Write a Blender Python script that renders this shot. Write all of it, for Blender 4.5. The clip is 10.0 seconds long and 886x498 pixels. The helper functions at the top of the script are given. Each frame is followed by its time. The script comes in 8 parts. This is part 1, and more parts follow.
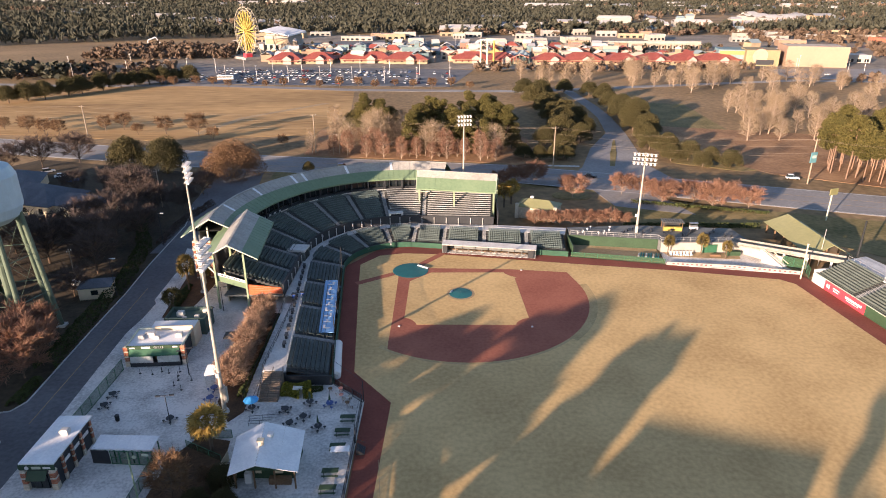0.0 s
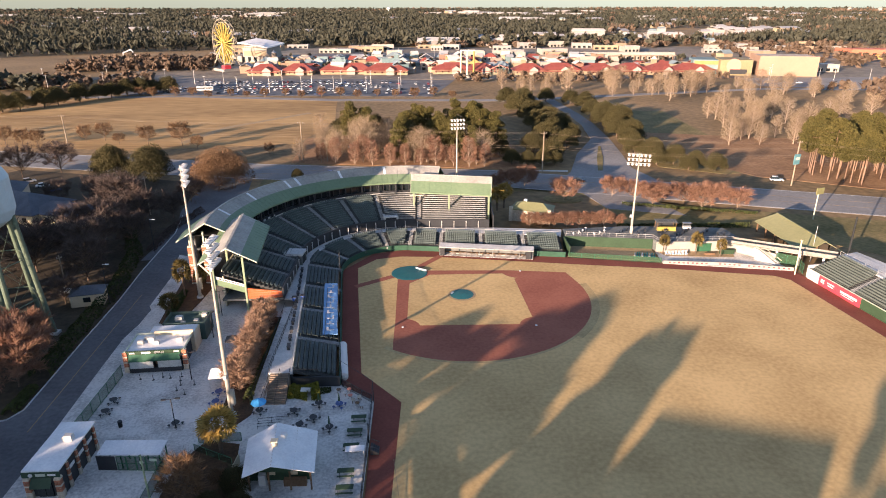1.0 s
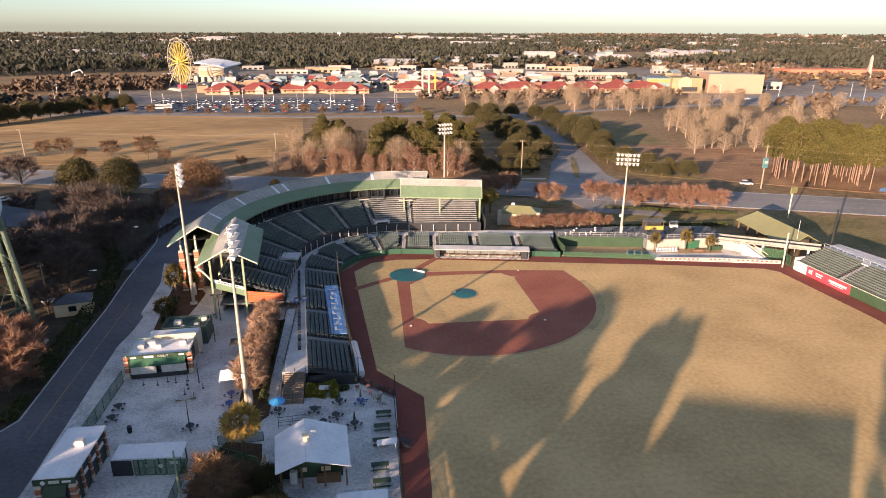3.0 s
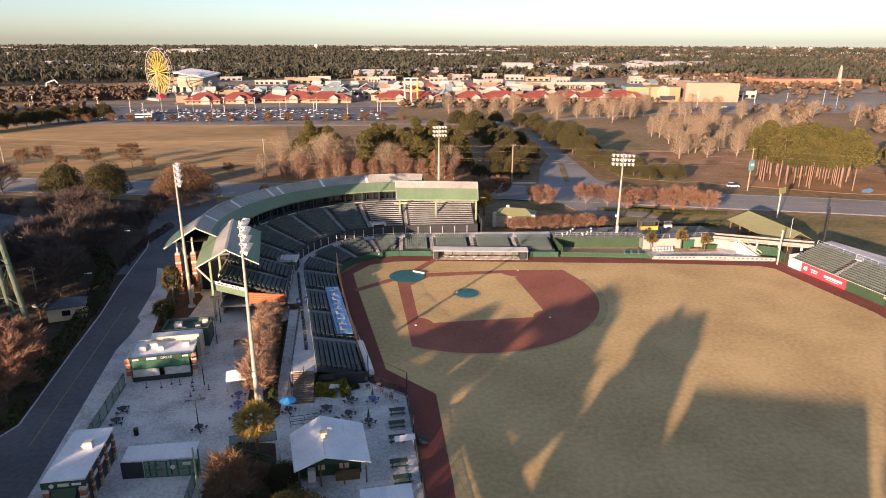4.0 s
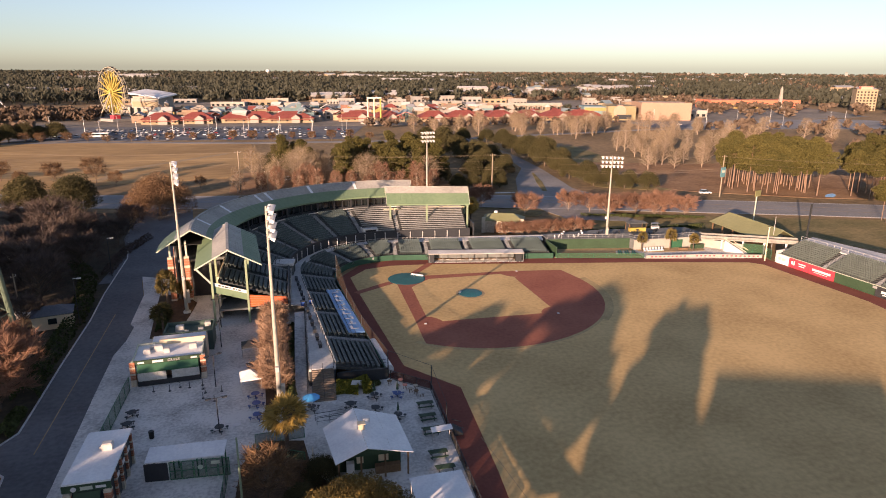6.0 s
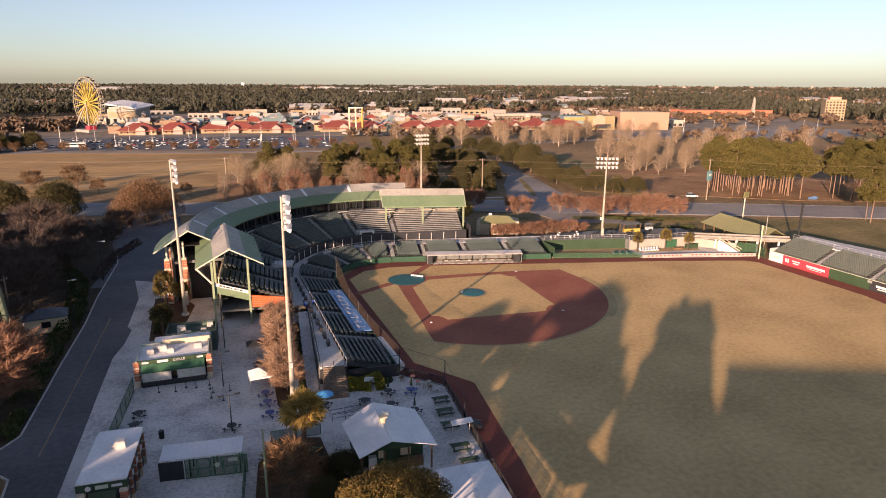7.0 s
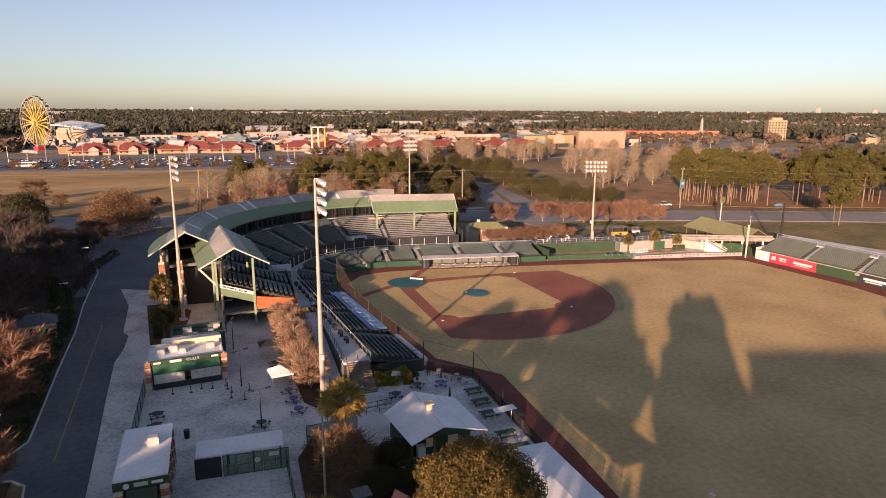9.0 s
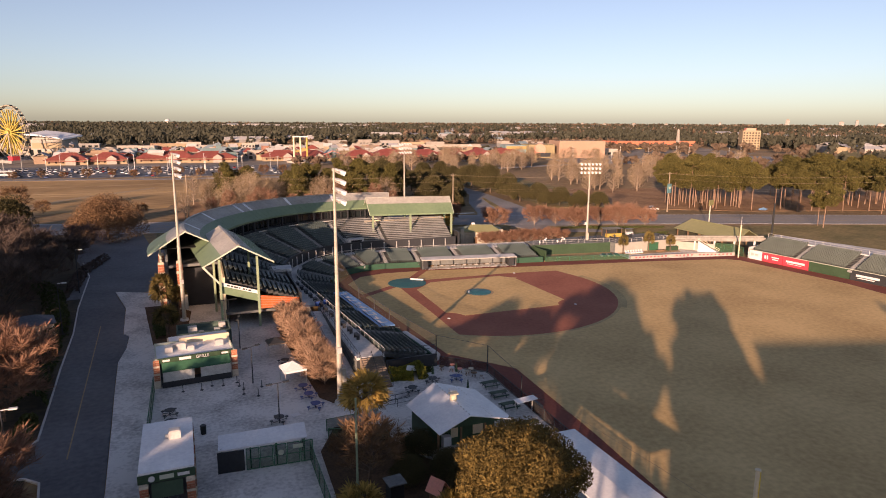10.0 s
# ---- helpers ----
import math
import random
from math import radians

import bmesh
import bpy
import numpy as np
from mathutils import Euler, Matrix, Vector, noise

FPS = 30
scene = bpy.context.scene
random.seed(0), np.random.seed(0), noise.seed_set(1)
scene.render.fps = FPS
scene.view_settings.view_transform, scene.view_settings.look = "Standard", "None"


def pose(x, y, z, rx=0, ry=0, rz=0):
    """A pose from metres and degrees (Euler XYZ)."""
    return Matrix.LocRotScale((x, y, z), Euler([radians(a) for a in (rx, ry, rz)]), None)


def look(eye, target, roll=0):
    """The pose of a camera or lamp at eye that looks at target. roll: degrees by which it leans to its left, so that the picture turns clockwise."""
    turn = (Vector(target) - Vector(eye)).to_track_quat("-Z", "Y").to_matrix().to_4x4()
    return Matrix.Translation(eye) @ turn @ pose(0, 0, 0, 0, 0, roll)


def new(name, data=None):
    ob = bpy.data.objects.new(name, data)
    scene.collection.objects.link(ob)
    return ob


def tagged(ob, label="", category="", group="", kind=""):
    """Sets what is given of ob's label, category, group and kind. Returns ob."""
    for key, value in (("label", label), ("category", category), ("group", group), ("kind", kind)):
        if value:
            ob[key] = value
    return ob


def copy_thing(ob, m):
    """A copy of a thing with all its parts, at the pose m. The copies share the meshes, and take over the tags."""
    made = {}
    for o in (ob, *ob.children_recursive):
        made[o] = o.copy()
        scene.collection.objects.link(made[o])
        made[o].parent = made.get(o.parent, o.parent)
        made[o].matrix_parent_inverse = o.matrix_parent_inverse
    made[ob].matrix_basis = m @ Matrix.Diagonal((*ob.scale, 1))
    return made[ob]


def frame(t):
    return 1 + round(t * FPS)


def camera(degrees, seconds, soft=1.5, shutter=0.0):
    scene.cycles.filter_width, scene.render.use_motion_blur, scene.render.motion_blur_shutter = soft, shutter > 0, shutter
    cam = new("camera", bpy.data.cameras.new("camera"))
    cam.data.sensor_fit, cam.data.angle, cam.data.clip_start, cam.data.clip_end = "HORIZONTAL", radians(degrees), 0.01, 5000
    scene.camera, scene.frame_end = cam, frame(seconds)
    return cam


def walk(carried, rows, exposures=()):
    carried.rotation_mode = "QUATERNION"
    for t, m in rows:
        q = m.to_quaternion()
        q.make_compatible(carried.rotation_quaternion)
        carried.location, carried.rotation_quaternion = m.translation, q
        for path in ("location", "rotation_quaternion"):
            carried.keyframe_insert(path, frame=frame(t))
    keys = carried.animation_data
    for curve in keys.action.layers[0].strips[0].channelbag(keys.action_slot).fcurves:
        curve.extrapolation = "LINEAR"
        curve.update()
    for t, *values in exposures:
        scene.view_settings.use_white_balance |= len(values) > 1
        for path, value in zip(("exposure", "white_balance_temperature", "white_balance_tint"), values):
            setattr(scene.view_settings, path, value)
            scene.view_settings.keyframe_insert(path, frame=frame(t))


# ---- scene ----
cam = camera(70.0, 10.0, soft=1.0)
PATH = [
    (0, (9.902, -138.254, 62.866), (9.89, -136.407, 62.099), -0.1),
    (0.5, (7.187, -138.345, 61.538), (7.215, -136.491, 60.788), -0.0),
    (1, (4.729, -138.563, 60.192), (4.79, -136.702, 59.463), -0.1),
    (1.5, (2.198, -138.623, 58.883), (2.296, -136.757, 58.17), -0.1),
    (2, (-0.516, -138.534, 57.563), (-0.381, -136.664, 56.866), 0.0),
    (2.5, (-3.205, -138.494, 56.138), (-3.032, -136.621, 55.46), 0.1),
    (4, (-10.902, -137.732, 51.979), (-10.622, -135.853, 51.354), 0.2),
    (4.5, (-13.418, -137.329, 50.562), (-13.101, -135.449, 49.956), 0.2),
    (5, (-15.976, -136.822, 49.013), (-15.622, -134.943, 48.426), 0.1),
    (5.5, (-18.498, -136.342, 47.747), (-18.108, -134.465, 47.178), 0.2),
    (7, (-26.025, -134.307, 43.307), (-25.526, -132.439, 42.796), 0.3),
    (7.5, (-28.473, -133.544, 42.009), (-27.938, -131.681, 41.516), 0.2),
    (8, (-30.931, -132.621, 40.604), (-30.359, -130.764, 40.13), 0.3),
    (8.5, (-33.361, -131.565, 39.107), (-32.752, -129.714, 38.654), 0.2),
    (9, (-35.83, -130.62, 37.807), (-35.185, -128.777, 37.372), 0.3),
    (9.5, (-38.235, -129.897, 36.535), (-37.556, -128.062, 36.119), 0.3),
    (10, (-40.604, -128.949, 35.075), (-39.89, -127.123, 34.678), 0.3),
]
walk(cam, [(t, look(eye, target, roll)) for t, eye, target, roll in PATH], exposures=[(0.0, 2.14, 6550, 15), (5.0, 1.80, 7100, 21), (10.0, 1.44, 7500, 27)])

# ---- light ----
SUN_AZ = math.atan2(-0.764, -0.645)          # the side of the plan from which the sun shines
SUN_EL = radians(9.2)
world = bpy.data.worlds.new("sky")
scene.world = world
world.use_nodes = True
wn = world.node_tree.nodes
sky = wn.new("ShaderNodeTexSky")
sky.sky_type = "NISHITA"
sky.sun_disc = False
sky.sun_elevation = SUN_EL
sky.sun_rotation = math.pi / 2 - SUN_AZ
sky.altitude = 50
sky.air_density, sky.dust_density, sky.ozone_density = 0.77, 0.64, 2.5
wn["Background"].inputs[1].default_value = 0.067
tone = wn.new("ShaderNodeHueSaturation")
tone.inputs["Saturation"].default_value = 0.86
world.node_tree.links.new(sky.outputs[0], tone.inputs["Color"])
world.node_tree.links.new(tone.outputs[0], wn["Background"].inputs[0])
sun = new("sun", bpy.data.lights.new("sun", "SUN"))
sun.data.energy, sun.data.angle, sun.data.color = 3.45, radians(0.6), (1.0, 0.75, 0.56)
sdir = Vector((math.cos(SUN_AZ) * math.cos(SUN_EL), math.sin(SUN_AZ) * math.cos(SUN_EL), math.sin(SUN_EL)))
sun.matrix_world = look(sdir * 300, (0, 0, 0))

# ---- materials ----
def material(name, c1, c2, scale=1.0, rough=0.85, bump=0.0, metal=0.0, fine=None, spread=(0.35, 0.65), piece=0.0, stretch=(1, 1, 1), spec=0.3):
    """Two colours mixed by broad and fine noise in metres, with relief."""
    m = bpy.data.materials.new(name)
    m.use_nodes = True
    nt = m.node_tree
    N, L = nt.nodes, nt.links
    bsdf = N["Principled BSDF"]
    co = N.new("ShaderNodeTexCoord")
    mp = N.new("ShaderNodeMapping")
    mp.inputs["Scale"].default_value = stretch
    L.new(co.outputs["Object"], mp.inputs[0])
    a = N.new("ShaderNodeTexNoise")
    a.inputs["Scale"].default_value, a.inputs["Detail"].default_value = scale, 4
    b = N.new("ShaderNodeTexNoise")
    b.inputs["Scale"].default_value, b.inputs["Detail"].default_value = fine or scale * 9, 3
    for n in (a, b):
        L.new(mp.outputs[0], n.inputs[0])
    mix = N.new("ShaderNodeMath")
    mix.operation = "MULTIPLY_ADD"
    mix.inputs[1].default_value = 0.45
    half = N.new("ShaderNodeMath")
    half.operation = "MULTIPLY"
    half.inputs[1].default_value = 0.55
    L.new(a.outputs[0], half.inputs[0])
    L.new(b.outputs[0], mix.inputs[0])
    L.new(half.outputs[0], mix.inputs[2])
    value = mix.outputs[0]
    if piece:
        info = N.new("ShaderNodeObjectInfo")
        add = N.new("ShaderNodeMath")
        add.operation = "MULTIPLY_ADD"
        add.inputs[1].default_value = piece
        sub = N.new("ShaderNodeMath")
        sub.operation = "SUBTRACT"
        sub.inputs[1].default_value = piece / 2
        L.new(info.outputs["Random"], add.inputs[0])
        L.new(value, add.inputs[2])
        L.new(add.outputs[0], sub.inputs[0])
        value = sub.outputs[0]
    ramp = N.new("ShaderNodeValToRGB")
    ramp.color_ramp.elements[0].position, ramp.color_ramp.elements[1].position = spread
    ramp.color_ramp.elements[0].color, ramp.color_ramp.elements[1].color = (*c1, 1), (*c2, 1)
    L.new(value, ramp.inputs[0])
    L.new(ramp.outputs[0], bsdf.inputs["Base Color"])
    bsdf.inputs["Roughness"].default_value, bsdf.inputs["Metallic"].default_value = rough, metal
    bsdf.inputs["Specular IOR Level"].default_value = spec
    if bump:
        bp = N.new("ShaderNodeBump")
        bp.inputs["Strength"].default_value, bp.inputs["Distance"].default_value = 0.6, bump
        L.new(b.outputs[0], bp.inputs["Height"])
        L.new(bp.outputs[0], bsdf.inputs["Normal"])
    return m


def shade(c, k):
    return tuple(min(1.0, x * k) for x in c)


def paint(name, c, rough=0.55, var=0.15, scale=0.6, metal=0.0, bump=0.0, piece=0.0):
    return material(name, shade(c, 1 - var), shade(c, 1 + var), scale, rough, bump, metal, piece=piece)


def foliage(name, c1, c2):
    """Leaves and twigs: each island of the mesh has its own tone."""
    m = bpy.data.materials.new(name)
    m.use_nodes = True
    N, L = m.node_tree.nodes, m.node_tree.links
    bsdf = N["Principled BSDF"]
    geo, info = N.new("ShaderNodeNewGeometry"), N.new("ShaderNodeObjectInfo")
    mul = N.new("ShaderNodeMath")
    mul.operation = "MULTIPLY_ADD"
    mul.inputs[1].default_value = 0.35
    scl = N.new("ShaderNodeMath")
    scl.operation = "MULTIPLY"
    scl.inputs[1].default_value = 0.65
    L.new(geo.outputs["Random Per Island"], scl.inputs[0])
    L.new(info.outputs["Random"], mul.inputs[0])
    L.new(scl.outputs[0], mul.inputs[2])
    ramp = N.new("ShaderNodeValToRGB")
    ramp.color_ramp.elements[0].color, ramp.color_ramp.elements[1].color = (*c1, 1), (*c2, 1)
    L.new(mul.outputs[0], ramp.inputs[0])
    L.new(ramp.outputs[0], bsdf.inputs["Base Color"])
    bsdf.inputs["Roughness"].default_value = 0.8
    bsdf.inputs["Specular IOR Level"].default_value = 0.15
    return m


def glassy(name, c, rough=0.08):
    m = bpy.data.materials.new(name)
    m.use_nodes = True
    b = m.node_tree.nodes["Principled BSDF"]
    b.inputs["Base Color"].default_value = (*c, 1)
    b.inputs["Roughness"].default_value = rough
    b.inputs["Specular IOR Level"].default_value = 0.6
    return m


def netting(name, c, cover):
    """A net seen from far off: most of what is behind it shows through."""
    m = bpy.data.materials.new(name)
    m.use_nodes = True
    N, L = m.node_tree.nodes, m.node_tree.links
    b, t, mx = N["Principled BSDF"], N.new("ShaderNodeBsdfTransparent"), N.new("ShaderNodeMixShader")
    b.inputs["Base Color"].default_value, b.inputs["Roughness"].default_value = (*c, 1), 0.9
    mx.inputs[0].default_value = cover
    L.new(t.outputs[0], mx.inputs[1])
    L.new(b.outputs[0], mx.inputs[2])
    L.new(mx.outputs[0], N["Material Output"].inputs[0])
    return m


LAND = material("winter_land", (0.14, 0.098, 0.050), (0.36, 0.24, 0.12), 0.012, 0.95, 0.05, fine=0.35)
MEADOW = material("dry_meadow", (0.25, 0.150, 0.060), (0.54, 0.345, 0.148), 0.02, 0.95, 0.03, fine=0.25, stretch=(0.35, 1.6, 1))
LAWN = material("green_lawn", (0.11, 0.10, 0.035), (0.30, 0.225, 0.10), 0.09, 0.95, 0.03)
TURF = material("dormant_turf", (0.435, 0.288, 0.122), (0.65, 0.452, 0.207), 0.07, 0.95, 0.008, fine=1.3, spread=(0.34, 0.62))
CLAY = material("red_clay", (0.26, 0.085, 0.055), (0.37, 0.135, 0.085), 0.11, 0.95, 0.02, fine=1.6)
TRACK = material("warning_track", (0.165, 0.045, 0.033), (0.24, 0.075, 0.05), 0.16, 0.95, 0.03, fine=2.2)
ASPHALT = material("asphalt", (0.10, 0.101, 0.107), (0.18, 0.181, 0.186), 0.09, 0.9, 0.02, fine=1.4)
ROADTOP = material("road_asphalt", (0.19, 0.185, 0.18), (0.30, 0.29, 0.28), 0.05, 0.9, 0.02, fine=0.9)
CONCRETE = material("plaza_concrete", (0.27, 0.255, 0.235), (0.70, 0.675, 0.63), 0.21, 0.9, 0.02, fine=2.4, spread=(0.30, 0.56))
WALKWAY = material("concourse_concrete", (0.42, 0.415, 0.40), (0.66, 0.65, 0.62), 0.3, 0.88, 0.01)
MULCH = material("bark_mulch", (0.050, 0.030, 0.018), (0.13, 0.075, 0.04), 0.4, 0.98, 0.06)
NEEDLES = material("pine_straw", (0.20, 0.108, 0.055), (0.40, 0.24, 0.125), 0.08, 0.98, 0.08, fine=0.7)
SANDY = material("sand_dirt", (0.28, 0.19, 0.10), (0.45, 0.33, 0.19), 0.15, 0.95, 0.03)
TERRACE = material("terrace_concrete", (0.10, 0.11, 0.105), (0.20, 0.205, 0.195), 0.25, 0.9, 0.01)
SEATGREEN = paint("seat_green", (0.075, 0.098, 0.092), 0.38, 0.3, 0.4)
# stained step concrete, with the shade between seat rows painted into its colour
SEATDECK = material("stained_shaded_deck", (0.035, 0.038, 0.037), (0.085, 0.088, 0.084), 0.3, 0.9, 0.01)
SEATDULL = paint("faded_seat", (0.095, 0.112, 0.098), 0.5, 0.25, 0.5)
STUCCO = paint("white_stucco", (0.36, 0.335, 0.29), 0.85, 0.10)
SEATGREY = material("aluminium_bench", (0.21, 0.215, 0.21), (0.38, 0.38, 0.365), 0.4, 0.42, 0.0, 0.6)
WALLGREEN = paint("wall_green", (0.032, 0.115, 0.062), 0.6, 0.2, 0.25)
PADGREEN = paint("pad_green", (0.036, 0.068, 0.036), 0.6, 0.18, 0.25)
ROOFGREEN = material("roof_green", (0.13, 0.195, 0.115), (0.185, 0.255, 0.15), 0.12, 0.5, 0.0, 0.0, fine=1.5)
ROOFGREY = material("roof_grey", (0.26, 0.25, 0.225), (0.42, 0.40, 0.355), 0.15, 0.5, 0.0, 0.0, fine=1.8)
ROOFOLIVE = material("roof_olive", (0.21, 0.21, 0.10), (0.28, 0.27, 0.135), 0.15, 0.55, 0.0)
TRIMPALE = paint("pale_trim", (0.50, 0.53, 0.42), 0.6, 0.12)
STEEL = material("galvanised_steel", (0.50, 0.49, 0.46), (0.66, 0.64, 0.60), 0.5, 0.45, 0.0, 0.35)
MAST = material("weathered_steel", (0.31, 0.285, 0.235), (0.46, 0.425, 0.355), 0.3, 0.55, 0.0, 0.1)
POLEGREEN = paint("green_steel", (0.24, 0.30, 0.19), 0.5, 0.12)
# near-black: pole, tyres and bin, and painted shade in passages and under the roof
DARK = paint("near_black_and_shade", (0.020, 0.022, 0.022), 0.7, 0.2)
DARKSTEEL = paint("dark_steel", (0.035, 0.037, 0.04), 0.5, 0.2)
WHITE = paint("white_paint", (0.66, 0.65, 0.63), 0.5, 0.06)
MEMBRANE = material("white_membrane", (0.66, 0.67, 0.68), (0.84, 0.84, 0.83), 0.35, 0.6, 0.005)
CREAM = paint("cream_stucco", (0.66, 0.55, 0.38), 0.85, 0.10)
BRICK = paint("red_brick", (0.36, 0.135, 0.075), 0.85, 0.3, 4.0, piece=0.2)
STONE = paint("pale_stone", (0.52, 0.46, 0.36), 0.85, 0.25, 2.0, piece=0.2)
ORANGE = paint("orange_panel", (0.60, 0.145, 0.045), 0.6, 0.1)
BLUE = paint("banner_blue", (0.22, 0.43, 0.70), 0.5, 0.10)
TEAL = paint("teal_tarp", (0.020, 0.13, 0.135), 0.5, 0.12, 0.5)
REDROOF = material("red_roof", (0.20, 0.05, 0.04), (0.31, 0.09, 0.07), 0.08, 0.7, fine=0.8)
BANNERRED = paint("banner_red", (0.62, 0.055, 0.075), 0.5, 0.08)
YELLOW = paint("yellow_paint", (0.78, 0.56, 0.05), 0.5, 0.08)
SALMON = paint("salmon_paint", (0.70, 0.28, 0.20), 0.6, 0.1)
WOODPOLE = material("weathered_pole", (0.22, 0.17, 0.12), (0.36, 0.29, 0.21), 0.6, 0.9)
TIMBER = material("brown_timber", (0.13, 0.075, 0.04), (0.23, 0.14, 0.08), 0.5, 0.85)
BARK = material("bark", (0.085, 0.058, 0.042), (0.19, 0.14, 0.10), 0.7, 0.95)
PALEBARK = material("pale_bark", (0.26, 0.19, 0.135), (0.42, 0.33, 0.25), 0.7, 0.95)
PINEBARK = material("pine_bark", (0.17, 0.105, 0.07), (0.30, 0.20, 0.14), 0.7, 0.95)
SHINGLE = material("grey_shingle", (0.085, 0.095, 0.11), (0.15, 0.16, 0.18), 0.3, 0.9, fine=3.0)
GLASS = glassy("dark_glass", (0.015, 0.02, 0.022))
WATER = glassy("pond_water", (0.02, 0.04, 0.06), 0.12)
NET = netting("net", (0.16, 0.12, 0.08), 0.15)
FENCENET = netting("fence_mesh", (0.035, 0.10, 0.05), 0.62)
L_OAK = foliage("oak_leaves", (0.032, 0.032, 0.014), (0.110, 0.092, 0.038))
L_PINE = foliage("pine_needles", (0.038, 0.038, 0.013), (0.130, 0.110, 0.034))
L_RUSSET = foliage("russet_twigs", (0.125, 0.064, 0.042), (0.30, 0.168, 0.11))
L_TAN = foliage("tan_twigs", (0.20, 0.115, 0.07), (0.46, 0.31, 0.21))
L_BARE = foliage("bare_twigs", (0.165, 0.12, 0.075), (0.34, 0.26, 0.168))
# grey-brown twigs, darkened in colour for the shade on the west side
L_DARKBARE = foliage("shaded_dark_twigs", (0.055, 0.042, 0.036), (0.145, 0.108, 0.09))
L_BROWN = foliage("brown_leaves", (0.095, 0.055, 0.03), (0.24, 0.145, 0.078))
L_PALM = foliage("palm_fronds", (0.075, 0.066, 0.018), (0.46, 0.30, 0.08))
L_DULLPALM = foliage("dull_palm_fronds", (0.035, 0.034, 0.012), (0.20, 0.145, 0.05))
L_HEDGE = foliage("hedge_leaves", (0.030, 0.042, 0.014), (0.085, 0.095, 0.032))
L_MOSS = foliage("yellow_shrub", (0.10, 0.105, 0.015), (0.24, 0.22, 0.04))
L_GOLD = foliage("olive_gold_leaves", (0.045, 0.036, 0.012), (0.21, 0.145, 0.045))

# ---- building helpers ----
class Shape:
    """Gathers faces and turns them into one mesh."""

    def __init__(self):
        self.v, self.f = [], []

    def face(self, *pts):
        n = len(self.v)
        self.v += [tuple(p) for p in pts]
        self.f.append(tuple(range(n, n + len(pts))))
        return self

    def prism(self, pts, z0, z1):
        """A polygon of the plan between two heights."""
        if sum(a[0] * b[1] - b[0] * a[1] for a, b in zip(pts, [*pts[1:], pts[0]])) < 0:
            pts = pts[::-1]
        n, k = len(self.v), len(pts)
        self.v += [(p[0], p[1], z0) for p in pts] + [(p[0], p[1], z1) for p in pts]
        self.f.append(tuple(range(n + k - 1, n - 1, -1)))
        self.f.append(tuple(range(n + k, n + 2 * k)))
        for i in range(k):
            j = (i + 1) % k
            self.f.append((n + i, n + j, n + k + j, n + k + i))
        return self

    def box(self, cx, cy, z0, sx, sy, sz, turn=0.0):
        c, s = math.cos(radians(turn)), math.sin(radians(turn))
        pts = [(cx + c * a * sx / 2 - s * b * sy / 2, cy + s * a * sx / 2 + c * b * sy / 2) for a, b in ((-1, -1), (1, -1), (1, 1), (-1, 1))]
        return self.prism(pts, z0, z0 + sz)

    def beam(self, p, q, w, h):
        """A square bar from p to q, w wide and h deep."""
        p, q = Vector(p), Vector(q)
        d = (q - p).normalized()
        side = d.cross(Vector((0, 0, 1)))
        side = side.normalized() if side.length > 1e-4 else Vector((1, 0, 0))
        up = side.cross(d).normalized()
        n = len(self.v)
        for e in (p, q):
            for a, b in ((-1, -1), (1, -1), (1, 1), (-1, 1)):
                self.v.append(tuple(e + side * (a * w / 2) + up * (b * h / 2)))
        self.f += [(n, n + 1, n + 2, n + 3)[::-1], (n + 4, n + 5, n + 6, n + 7)]
        self.f += [(n + i, n + (i + 1) % 4, n + 4 + (i + 1) % 4, n + 4 + i) for i in range(4)]
        return self

    def rod(self, p, q, r, r2=None, k=6):
        p, q = Vector(p), Vector(q)
        r2 = r if r2 is None else r2
        d = (q - p).normalized()
        side = d.orthogonal().normalized()
        up = d.cross(side)
        n = len(self.v)
        for e, rr in ((p, r), (q, r2)):
            for i in range(k):
                a = 2 * math.pi * i / k
                self.v.append(tuple(e + side * (math.cos(a) * rr) + up * (math.sin(a) * rr)))
        self.f += [(n + i, n + (i + 1) % k, n + k + (i + 1) % k, n + k + i) for i in range(k)]
        self.f += [tuple(range(n + k - 1, n - 1, -1)), tuple(range(n + k, n + 2 * k))]
        return self

    def slab(self, quad, thick):
        """A four-cornered sheet, any slope, with thickness below it."""
        a = [Vector(p) for p in quad]
        nrm = (a[1] - a[0]).cross(a[2] - a[0])
        if nrm.length < 1e-6:
            nrm = (a[2] - a[0]).cross(a[3] - a[0])
        nrm.normalize()
        if nrm.z < 0:
            a, nrm = a[::-1], -nrm
        b = [p - nrm * thick for p in a]
        n, k = len(self.v), len(a)
        self.v += [tuple(p) for p in (*a, *b)]
        self.f.append(tuple(range(n, n + k)))
        self.f.append(tuple(range(n + 2 * k - 1, n + k - 1, -1)))
        for i in range(k):
            j = (i + 1) % k
            self.f.append((n + i, n + k + i, n + k + j, n + j))
        return self

    def leaf(self, c, size, ratio=0.6):
        """A small leaf clump: one loose four-sided blade, turned anyhow."""
        a = Vector((random.gauss(0, 1), random.gauss(0, 1), random.gauss(0, 1))).normalized()
        b = a.orthogonal().normalized()
        b = Matrix.Rotation(random.uniform(0, 6.28), 3, a) @ b
        c = Vector(c)
        self.face(c - a * size, c + b * size * ratio, c + a * size, c - b * size * ratio)
        return self

    def mesh(self, name, mat):
        me = bpy.data.meshes.new(name)
        me.from_pydata(self.v, [], self.f)
        me.materials.append(mat)
        return me


